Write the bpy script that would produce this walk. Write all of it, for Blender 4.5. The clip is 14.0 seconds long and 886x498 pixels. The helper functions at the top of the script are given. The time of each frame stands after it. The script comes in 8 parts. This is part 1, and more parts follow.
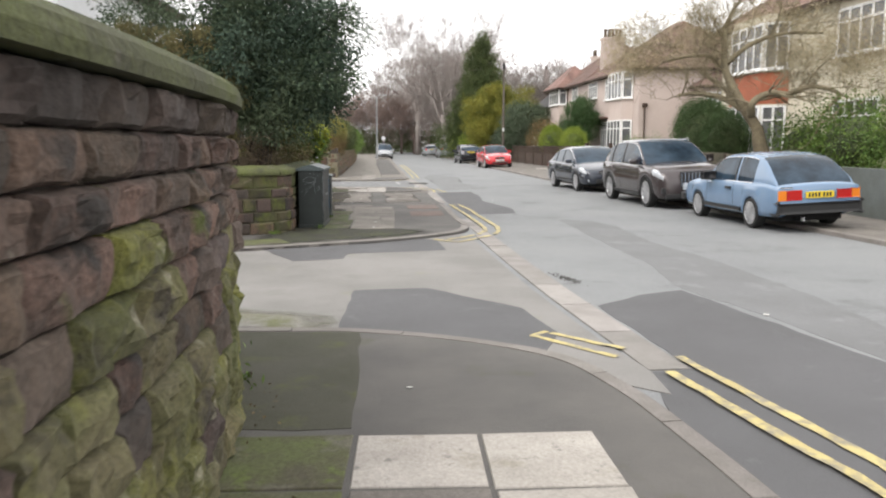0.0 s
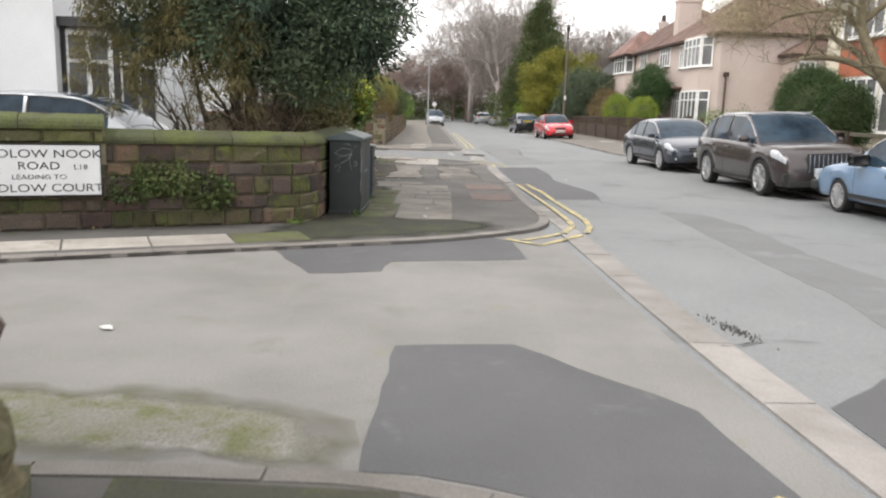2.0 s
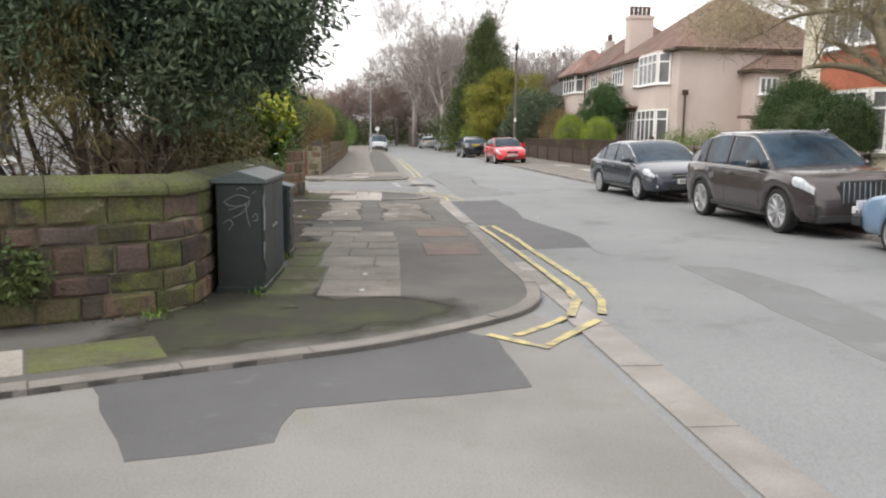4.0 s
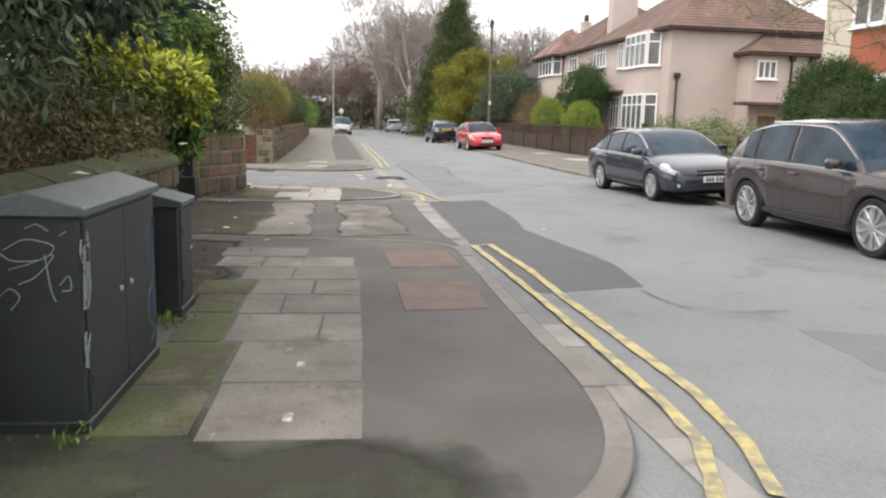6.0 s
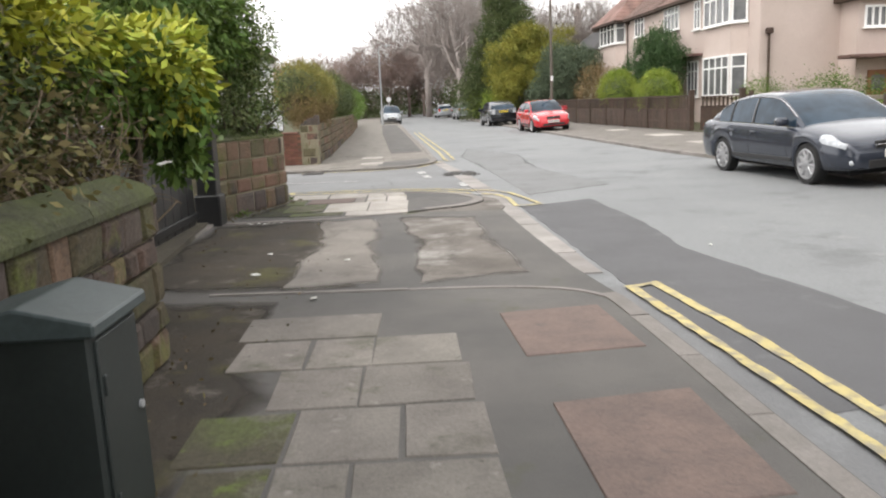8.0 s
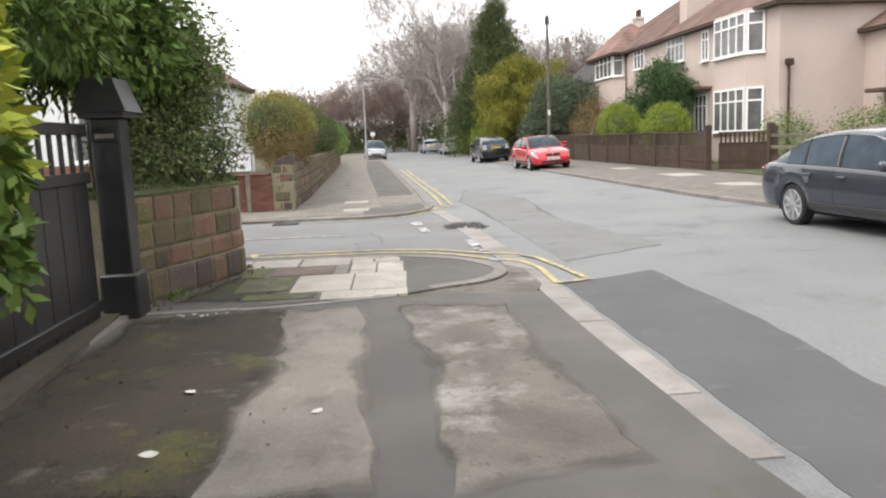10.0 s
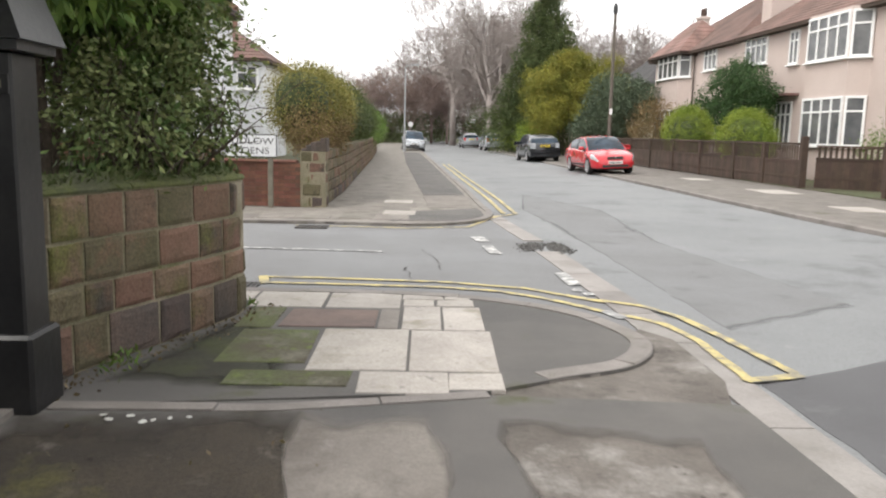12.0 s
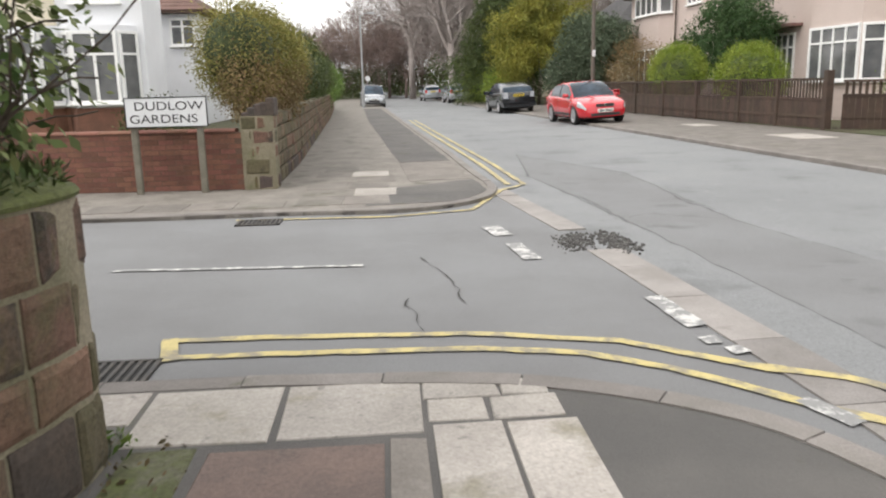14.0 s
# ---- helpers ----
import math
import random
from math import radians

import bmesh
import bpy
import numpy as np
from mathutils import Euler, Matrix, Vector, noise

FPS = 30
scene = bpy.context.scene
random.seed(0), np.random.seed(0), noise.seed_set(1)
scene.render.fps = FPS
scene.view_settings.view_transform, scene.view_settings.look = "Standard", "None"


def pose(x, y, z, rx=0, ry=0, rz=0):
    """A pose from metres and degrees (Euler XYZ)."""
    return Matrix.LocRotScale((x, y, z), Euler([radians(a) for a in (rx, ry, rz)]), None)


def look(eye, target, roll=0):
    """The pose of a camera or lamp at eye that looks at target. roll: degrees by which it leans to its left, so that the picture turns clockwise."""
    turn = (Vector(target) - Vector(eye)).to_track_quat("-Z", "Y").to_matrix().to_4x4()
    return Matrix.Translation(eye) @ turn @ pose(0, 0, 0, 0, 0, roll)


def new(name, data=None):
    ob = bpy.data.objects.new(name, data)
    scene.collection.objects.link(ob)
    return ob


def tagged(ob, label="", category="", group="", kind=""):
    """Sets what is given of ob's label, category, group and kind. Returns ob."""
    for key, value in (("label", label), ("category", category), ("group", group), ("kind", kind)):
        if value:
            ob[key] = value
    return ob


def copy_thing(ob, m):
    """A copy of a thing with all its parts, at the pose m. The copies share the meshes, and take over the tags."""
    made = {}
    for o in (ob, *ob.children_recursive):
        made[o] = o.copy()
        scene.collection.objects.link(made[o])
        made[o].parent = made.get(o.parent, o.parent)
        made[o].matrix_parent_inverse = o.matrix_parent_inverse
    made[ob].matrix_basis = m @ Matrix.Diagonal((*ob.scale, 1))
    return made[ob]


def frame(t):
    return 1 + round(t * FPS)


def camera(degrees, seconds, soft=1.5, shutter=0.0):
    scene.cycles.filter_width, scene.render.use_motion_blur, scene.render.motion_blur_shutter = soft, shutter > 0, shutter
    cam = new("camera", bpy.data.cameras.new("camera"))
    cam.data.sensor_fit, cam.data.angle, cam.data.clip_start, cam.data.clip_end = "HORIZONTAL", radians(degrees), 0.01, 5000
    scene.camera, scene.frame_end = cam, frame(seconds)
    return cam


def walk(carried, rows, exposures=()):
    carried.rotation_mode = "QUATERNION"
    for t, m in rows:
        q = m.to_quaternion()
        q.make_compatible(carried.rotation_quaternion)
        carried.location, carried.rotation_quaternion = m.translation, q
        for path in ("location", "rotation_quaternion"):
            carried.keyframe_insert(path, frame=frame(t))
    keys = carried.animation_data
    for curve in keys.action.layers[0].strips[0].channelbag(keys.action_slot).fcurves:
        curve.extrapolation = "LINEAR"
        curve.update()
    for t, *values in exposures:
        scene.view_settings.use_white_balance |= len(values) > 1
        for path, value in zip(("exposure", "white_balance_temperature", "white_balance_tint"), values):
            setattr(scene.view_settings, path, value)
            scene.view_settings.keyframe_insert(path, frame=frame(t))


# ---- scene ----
cam = camera(59.4, 14.0, soft=2.1, shutter=0.3)
PATH = [
    (0, (0.023, -0.761, 1.534), (0.121, 1.218, 1.266), 0.2),
    (0.5, (0.028, 0.099, 1.515), (0.145, 2.07, 1.198), 0.3),
    (1, (-0.037, 0.948, 1.474), (0.07, 2.916, 1.134), 2.1),
    (1.5, (-0.08, 1.796, 1.485), (-0.039, 3.757, 1.097), 2.3),
    (2, (-0.186, 2.63, 1.492), (-0.204, 4.599, 1.141), 1.8),
    (2.5, (-0.208, 3.441, 1.506), (-0.133, 5.424, 1.252), 0.8),
    (2.7, (-0.216, 3.782, 1.564), (-0.109, 5.765, 1.332), 0.8),
    (4.8, (-0.182, 7.625, 1.476), (-0.057, 9.596, 1.161), 0.7),
    (5, (-0.167, 7.998, 1.489), (-0.001, 9.967, 1.177), 0.8),
    (5.5, (-0.17, 8.904, 1.496), (0.048, 10.865, 1.172), 2.0),
    (6, (-0.19, 9.797, 1.522), (0.018, 11.759, 1.194), 1.6),
    (6.5, (-0.245, 10.663, 1.512), (-0.155, 12.631, 1.17), 1.4),
    (7, (-0.285, 11.553, 1.486), (-0.184, 13.519, 1.132), 1.6),
    (7.5, (-0.419, 12.458, 1.471), (-0.332, 14.423, 1.109), -0.7),
    (8, (-0.512, 13.306, 1.492), (-0.443, 15.271, 1.125), -2.5),
    (8.2, (-0.591, 13.678, 1.562), (-0.526, 15.649, 1.227), -2.1),
    (10.3, (-0.734, 17.023, 1.547), (-0.589, 18.998, 1.269), -2.5),
    (10.5, (-0.788, 17.369, 1.535), (-0.599, 19.342, 1.261), -1.8),
    (11, (-0.886, 18.228, 1.504), (-0.659, 20.193, 1.207), -0.5),
    (11.5, (-0.98, 19.018, 1.522), (-0.845, 20.99, 1.22), 0.8),
    (12, (-1.107, 19.878, 1.504), (-1.059, 21.855, 1.206), 1.3),
    (12.5, (-1.189, 20.778, 1.499), (-1.18, 22.76, 1.226), -0.6),
    (13, (-1.299, 21.644, 1.479), (-1.274, 23.627, 1.222), -1.6),
    (13.5, (-1.332, 22.464, 1.479), (-1.254, 24.429, 1.12), -1.5),
    (14, (-1.435, 23.268, 1.465), (-1.294, 25.22, 1.051), -1.3),
]
walk(cam, [(t, look(eye, target, roll)) for t, eye, target, roll in PATH], [(0.0, 0.87), (2.5, 0.83), (5.0, 0.76), (7.5, 0.99), (11.0, 0.97), (14.0, 0.8)])

# world: bright overcast sky, wide soft sun
world = bpy.data.worlds.new("world")
scene.world = world
world.use_nodes = True
wt = world.node_tree
wt.nodes.clear()
w_out = wt.nodes.new("ShaderNodeOutputWorld")
w_bg = wt.nodes.new("ShaderNodeBackground")
w_sky = wt.nodes.new("ShaderNodeTexSky")
w_sky.sky_type = "NISHITA"
w_sky.sun_disc = False
w_sky.sun_elevation = radians(38)
w_sky.sun_rotation = radians(240)
w_sky.dust_density = 4.0
w_mix = wt.nodes.new("ShaderNodeMix")
w_mix.data_type = "RGBA"
w_mix.inputs[0].default_value = 0.93
w_mix.inputs[7].default_value = (9.95, 9.8, 9.72, 1)
wt.links.new(w_sky.outputs[0], w_mix.inputs[6])
wt.links.new(w_mix.outputs[2], w_bg.inputs[0])
w_bg.inputs[1].default_value = 0.11
wt.links.new(w_bg.outputs[0], w_out.inputs[0])
sun = new("sun", bpy.data.lights.new("sun", "SUN"))
sun.data.energy = 0.9
sun.data.angle = radians(25)
sun.data.color = (1.0, 0.96, 0.9)
sun.matrix_world = look((0, 0, 30), (14, 8, 8))

# ---- materials ----
def material(name, base, rough=0.8, metal=0.0, vary=None, grain=None, spots=(), bump=0.0, bump_scale=40.0, random=0.0, spec=0.5, coat=0.0, trans=0.0):
    """base colour; vary=(colour, scale, amount) broad stains; grain=(scale, strength); spots: (colour, scale, low, high) patches."""
    m = bpy.data.materials.new(name)
    m.use_nodes = True
    nt = m.node_tree
    nd, ln = nt.nodes, nt.links
    p = nd["Principled BSDF"]
    geo = nd.new("ShaderNodeNewGeometry")
    pos = geo.outputs["Position"]

    def noise_tex(scale, detail=6.0, rough_n=0.6):
        n = nd.new("ShaderNodeTexNoise")
        n.inputs["Scale"].default_value = scale
        n.inputs["Detail"].default_value = detail
        n.inputs["Roughness"].default_value = rough_n
        ln.new(pos, n.inputs["Vector"])
        return n.outputs["Fac"]

    def ramp(fac, lo, hi):
        r = nd.new("ShaderNodeMapRange")
        r.inputs["From Min"].default_value, r.inputs["From Max"].default_value = lo, hi
        ln.new(fac, r.inputs["Value"])
        return r.outputs["Result"]

    def mix(a, b, fac, mode="MIX"):
        x = nd.new("ShaderNodeMix")
        x.data_type, x.blend_type = "RGBA", mode
        if isinstance(fac, float):
            x.inputs[0].default_value = fac
        else:
            ln.new(fac, x.inputs[0])
        for v, sock in ((a, x.inputs[6]), (b, x.inputs[7])):
            if isinstance(v, tuple):
                sock.default_value = (*v, 1)
            else:
                ln.new(v, sock)
        return x.outputs[2]

    col = base
    if vary:
        c2, scale, amount = vary
        f = ramp(noise_tex(scale, 5.0), 0.5 - 0.5 / (1 + 4 * amount), 0.5 + 0.5 / (1 + 4 * amount))
        col = mix(col, c2, f)
    if random:
        info = nd.new("ShaderNodeObjectInfo")
        h = nd.new("ShaderNodeHueSaturation")
        h.inputs["Color"].default_value = (*base, 1)
        if not isinstance(col, tuple):
            ln.new(col, h.inputs["Color"])
        geo_rnd = nd.new("ShaderNodeMath")
        geo_rnd.operation = "ADD"
        ln.new(info.outputs["Random"], geo_rnd.inputs[0])
        ln.new(geo.outputs["Random Per Island"], geo_rnd.inputs[1])
        fr = nd.new("ShaderNodeMath")
        fr.operation = "FRACT"
        ln.new(geo_rnd.outputs[0], fr.inputs[0])
        mr = nd.new("ShaderNodeMapRange")
        mr.inputs["To Min"].default_value, mr.inputs["To Max"].default_value = 1 - random, 1 + random
        ln.new(fr.outputs[0], mr.inputs["Value"])
        ln.new(mr.outputs[0], h.inputs["Value"])
        hu = nd.new("ShaderNodeMapRange")
        hu.inputs["To Min"].default_value, hu.inputs["To Max"].default_value = 0.5 - 0.05 * random, 0.5 + 0.05 * random
        fr2 = nd.new("ShaderNodeMath")
        fr2.operation = "MULTIPLY_ADD"
        fr2.inputs[1].default_value, fr2.inputs[2].default_value = 7.31, 0.17
        ln.new(fr.outputs[0], fr2.inputs[0])
        fr3 = nd.new("ShaderNodeMath")
        fr3.operation = "FRACT"
        ln.new(fr2.outputs[0], fr3.inputs[0])
        ln.new(fr3.outputs[0], hu.inputs["Value"])
        ln.new(hu.outputs[0], h.inputs["Hue"])
        col = h.outputs[0]
    for c, scale, lo, hi in spots:
        col = mix(col, c, ramp(noise_tex(scale, 8.0, 0.65), lo, hi))
    if grain:
        scale, strength = grain
        g = ramp(noise_tex(scale, 3.0), 0.3, 0.7)
        gm = nd.new("ShaderNodeMapRange")
        gm.inputs["To Min"].default_value, gm.inputs["To Max"].default_value = 1 - strength, 1 + strength
        ln.new(g, gm.inputs["Value"])
        gc = nd.new("ShaderNodeCombineColor")
        for i in range(3):
            ln.new(gm.outputs[0], gc.inputs[i])
        col = mix(col, gc.outputs[0], 1.0, "MULTIPLY")
    if isinstance(col, tuple):
        p.inputs["Base Color"].default_value = (*col, 1)
    else:
        ln.new(col, p.inputs["Base Color"])
    p.inputs["Roughness"].default_value = rough
    p.inputs["Metallic"].default_value = metal
    p.inputs["Specular IOR Level"].default_value = spec
    p.inputs["Coat Weight"].default_value = coat
    p.inputs["Coat Roughness"].default_value = 0.04
    p.inputs["Transmission Weight"].default_value = trans
    if bump:
        b = nd.new("ShaderNodeBump")
        b.inputs["Strength"].default_value = bump
        b.inputs["Distance"].default_value = 0.02
        ln.new(noise_tex(bump_scale, 6.0, 0.65), b.inputs["Height"])
        ln.new(b.outputs[0], p.inputs["Normal"])
    return m


MOSS = (0.085, 0.11, 0.02)
M_road = material("road_asphalt", (0.215, 0.221, 0.223), 0.85, vary=((0.182, 0.187, 0.19), 0.35, 0.6), grain=(90, 0.22), spots=(((0.13, 0.132, 0.134), 0.7, 0.56, 0.72), ((0.28, 0.278, 0.27), 2.2, 0.62, 0.8)), bump=0.35, bump_scale=160)
M_road_dark = material("road_patch_asphalt", (0.105, 0.104, 0.108), 0.85, vary=((0.085, 0.084, 0.087), 0.8, 0.5), grain=(110, 0.2), spots=(((0.16, 0.16, 0.16), 3.0, 0.6, 0.8),), bump=0.3, bump_scale=170)
M_road_trench = material("road_band_asphalt", (0.168, 0.17, 0.173), 0.85, vary=((0.145, 0.146, 0.148), 0.9, 0.6), grain=(100, 0.2), spots=(((0.2, 0.203, 0.205), 1.6, 0.55, 0.7),), bump=0.3, bump_scale=170)
M_road_mid = material("road_trench_asphalt", (0.185, 0.188, 0.19), 0.85, vary=((0.155, 0.155, 0.156), 0.8, 0.5), grain=(110, 0.2), bump=0.3, bump_scale=170)
M_mouth = material("driveway_concrete", (0.225, 0.216, 0.205), 0.85, vary=((0.175, 0.168, 0.158), 0.6, 0.7), grain=(70, 0.15), spots=(((0.17, 0.165, 0.15), 1.1, 0.58, 0.72), ((0.19, 0.19, 0.12), 0.9, 0.62, 0.78)), bump=0.25, bump_scale=120)
M_pav = material("pavement_tarmac", (0.083, 0.079, 0.075), 0.88, vary=((0.12, 0.112, 0.104), 0.9, 0.6), grain=(120, 0.2), spots=(((0.068, 0.072, 0.032), 1.3, 0.6, 0.74), ((0.15, 0.14, 0.13), 2.4, 0.66, 0.8)), bump=0.3, bump_scale=180)
# moss on tarmac, its colour darkened further for shade under the evergreen
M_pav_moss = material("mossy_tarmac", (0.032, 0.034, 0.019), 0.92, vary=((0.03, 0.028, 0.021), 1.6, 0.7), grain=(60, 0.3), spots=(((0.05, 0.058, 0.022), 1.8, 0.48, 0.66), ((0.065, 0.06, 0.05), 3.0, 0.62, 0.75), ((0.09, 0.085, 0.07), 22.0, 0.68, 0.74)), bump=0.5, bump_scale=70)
M_pav_strip = material("green_stained_tarmac", (0.062, 0.06, 0.044), 0.9, vary=((0.05, 0.05, 0.032), 1.6, 0.7), grain=(90, 0.25), spots=(((0.075, 0.082, 0.03), 2.4, 0.56, 0.7), ((0.1, 0.095, 0.08), 14.0, 0.66, 0.73)), bump=0.4, bump_scale=90)
M_pav_brown = material("leaf_mould_tarmac", (0.044, 0.034, 0.022), 0.88, vary=((0.03, 0.024, 0.017), 1.4, 0.7), grain=(50, 0.35), spots=(((0.12, 0.105, 0.088), 2.6, 0.58, 0.7), ((0.075, 0.07, 0.02), 1.2, 0.56, 0.68), ((0.13, 0.115, 0.1), 18.0, 0.66, 0.73)), bump=0.5, bump_scale=60)
M_worn = material("worn_concrete", (0.21, 0.19, 0.168), 0.85, vary=((0.165, 0.147, 0.13), 1.3, 0.8), grain=(60, 0.14), spots=(((0.25, 0.23, 0.21), 4.0, 0.58, 0.72), ((0.12, 0.105, 0.09), 1.6, 0.52, 0.66), ((0.1, 0.088, 0.075), 7.0, 0.66, 0.74)), bump=0.4, bump_scale=25)
M_worn_dark = material("worn_brown_concrete", (0.16, 0.142, 0.125), 0.88, vary=((0.1, 0.087, 0.075), 1.2, 0.8), grain=(60, 0.18), spots=(((0.27, 0.255, 0.235), 1.5, 0.52, 0.66), ((0.08, 0.07, 0.06), 2.6, 0.55, 0.66), ((0.07, 0.06, 0.052), 8.0, 0.6, 0.68)), bump=0.6, bump_scale=22)
M_mouth_moss = material("mossy_concrete", (0.16, 0.155, 0.11), 0.9, vary=((0.2, 0.192, 0.17), 2.5, 0.8), grain=(50, 0.3), spots=(((0.12, 0.125, 0.06), 4.0, 0.5, 0.62), ((0.24, 0.232, 0.215), 3.0, 0.56, 0.68)), bump=0.4, bump_scale=60)
M_kerb = material("kerb_stone", (0.22, 0.2, 0.185), 0.8, vary=((0.165, 0.15, 0.135), 2.2, 0.6), grain=(90, 0.2), random=0.12, spots=(((0.11, 0.105, 0.075), 3.0, 0.6, 0.75),), bump=0.35, bump_scale=60)
M_channel = material("channel_stone", (0.27, 0.25, 0.235), 0.8, vary=((0.2, 0.185, 0.17), 2.0, 0.6), grain=(80, 0.16), random=0.2, spots=(((0.14, 0.13, 0.115), 2.5, 0.6, 0.75),), bump=0.35, bump_scale=50)
M_flag = material("grey_flagstone", (0.2, 0.182, 0.16), 0.82, vary=((0.145, 0.13, 0.115), 2.0, 0.7), grain=(70, 0.2), random=0.14, spots=(((0.09, 0.085, 0.06), 1.5, 0.55, 0.7), ((0.26, 0.245, 0.22), 7.0, 0.62, 0.7), ((0.08, 0.075, 0.06), 12.0, 0.62, 0.7)), bump=0.3, bump_scale=50)
M_flag_pale = material("pale_flagstone", (0.40, 0.37, 0.335), 0.8, vary=((0.31, 0.285, 0.255), 1.6, 0.7), grain=(60, 0.18), random=0.1, spots=(((0.24, 0.22, 0.17), 2.0, 0.56, 0.7), ((0.2, 0.19, 0.17), 11.0, 0.6, 0.68)), bump=0.25, bump_scale=50)
M_flag_moss = material("mossy_flagstone", (0.085, 0.1, 0.036), 0.9, vary=((0.07, 0.062, 0.04), 1.5, 0.85), grain=(50, 0.3), random=0.15, spots=(((0.13, 0.12, 0.09), 2.2, 0.54, 0.66), ((0.1, 0.125, 0.03), 5.0, 0.56, 0.68)), bump=0.4, bump_scale=60)
M_cover = material("brown_cover_concrete", (0.165, 0.118, 0.1), 0.85, vary=((0.125, 0.093, 0.081), 3.0, 0.7), grain=(60, 0.18), spots=(((0.1, 0.08, 0.07), 5.0, 0.6, 0.72),), bump=0.3, bump_scale=60)
M_yellow = material("worn_yellow_paint", (0.5, 0.42, 0.18), 0.7, vary=((0.42, 0.345, 0.15), 3.0, 0.6), grain=(50, 0.14), spots=(((0.24, 0.215, 0.155), 7.0, 0.46, 0.6), ((0.16, 0.15, 0.13), 2.6, 0.58, 0.68)), bump=0.2, bump_scale=60)
M_white = material("worn_white_paint", (0.52, 0.51, 0.49), 0.7, grain=(60, 0.1), spots=(((0.22, 0.22, 0.215), 9.0, 0.43, 0.54),))
M_dirt = material("soil", (0.05, 0.042, 0.032), 0.95, vary=((0.075, 0.065, 0.045), 3.0, 0.6), grain=(60, 0.4), bump=0.6, bump_scale=40)
M_lawn = material("garden_ground", (0.06, 0.07, 0.028), 0.95, vary=((0.07, 0.06, 0.035), 0.6, 0.6), grain=(40, 0.4), bump=0.6, bump_scale=30)
M_mortar = material("old_mortar", (0.25, 0.22, 0.16), 0.95, vary=((0.15, 0.14, 0.085), 2.0, 0.6), grain=(60, 0.25), spots=((MOSS, 1.6, 0.58, 0.72),), bump=0.5, bump_scale=50)
M_sand = material("red_sandstone", (0.128, 0.083, 0.063), 0.92, vary=((0.065, 0.048, 0.038), 3.0, 0.8), grain=(55, 0.35), random=0.35, spots=(((0.035, 0.03, 0.027), 2.6, 0.5, 0.62), (MOSS, 2.2, 0.6, 0.72), ((0.3, 0.27, 0.21), 6.0, 0.68, 0.76)), bump=1.0, bump_scale=28)
M_sand_moss = material("mossy_sandstone", (0.12, 0.105, 0.06), 0.93, vary=((0.085, 0.088, 0.03), 1.8, 0.7), grain=(50, 0.3), random=0.3, spots=(((0.17, 0.17, 0.04), 1.7, 0.5, 0.64), ((0.05, 0.042, 0.032), 2.4, 0.54, 0.66), ((0.3, 0.28, 0.21), 4.5, 0.6, 0.7)), bump=1.0, bump_scale=26)
M_wall_mix = material("weathered_sandstone", (0.17, 0.105, 0.072), 0.93, vary=((0.1, 0.072, 0.05), 1.5, 0.8), grain=(50, 0.35), random=0.26, spots=(((0.05, 0.043, 0.034), 2.4, 0.52, 0.64), ((0.1, 0.1, 0.03), 1.3, 0.5, 0.62), ((0.26, 0.235, 0.17), 5.0, 0.68, 0.78)), bump=0.9, bump_scale=26)
M_wall_moss = material("mossy_brown_sandstone", (0.075, 0.06, 0.036), 0.93, vary=((0.06, 0.066, 0.022), 1.8, 0.8), grain=(50, 0.35), random=0.3, spots=(((0.1, 0.115, 0.025), 2.6, 0.54, 0.66), ((0.035, 0.03, 0.022), 3.0, 0.54, 0.66), ((0.2, 0.18, 0.13), 7.0, 0.66, 0.74)), bump=0.9, bump_scale=26)
M_sand_red = material("fresh_red_sandstone", (0.165, 0.095, 0.068), 0.92, vary=((0.12, 0.078, 0.05), 2.0, 0.7), grain=(50, 0.25), random=0.12, spots=(((0.09, 0.08, 0.04), 1.8, 0.58, 0.72), ((0.06, 0.045, 0.036), 4.0, 0.6, 0.72)), bump=0.8, bump_scale=26)
M_sand_olive = material("algae_stained_sandstone", (0.115, 0.092, 0.058), 0.93, vary=((0.088, 0.08, 0.042), 1.6, 0.8), grain=(50, 0.3), random=0.14, spots=(((0.15, 0.09, 0.06), 2.2, 0.56, 0.7), ((0.055, 0.046, 0.03), 3.0, 0.56, 0.68)), bump=0.8, bump_scale=26)
M_sand_dark = material("sooty_sandstone", (0.055, 0.045, 0.04), 0.92, vary=((0.085, 0.062, 0.05), 2.0, 0.7), grain=(50, 0.3), random=0.3, spots=((MOSS, 2.4, 0.64, 0.76),), bump=0.6, bump_scale=26)
M_coping = material("mossy_coping_stone", (0.066, 0.07, 0.036), 0.93, vary=((0.085, 0.1, 0.03), 1.8, 0.8), grain=(45, 0.3), random=0.15, spots=(((0.12, 0.11, 0.08), 5.0, 0.6, 0.7), ((0.04, 0.038, 0.024), 2.2, 0.54, 0.7)), bump=0.9, bump_scale=30)
M_brick_joint = material("weathered_red_mortar", (0.15, 0.085, 0.062), 0.95, vary=((0.11, 0.07, 0.05), 2.0, 0.6), grain=(60, 0.2))
M_brick = material("red_brick", (0.2, 0.088, 0.06), 0.88, vary=((0.14, 0.066, 0.046), 3.0, 0.6), grain=(60, 0.2), random=0.2, bump=0.4, bump_scale=50)
M_render = material("pinkish_render", (0.55, 0.46, 0.42), 0.9, vary=((0.49, 0.405, 0.365), 0.5, 0.6), grain=(30, 0.06), bump=0.3, bump_scale=40)
M_render_white = material("white_render", (0.74, 0.75, 0.77), 0.85, vary=((0.66, 0.67, 0.69), 0.6, 0.6), grain=(30, 0.04), bump=0.2, bump_scale=40)
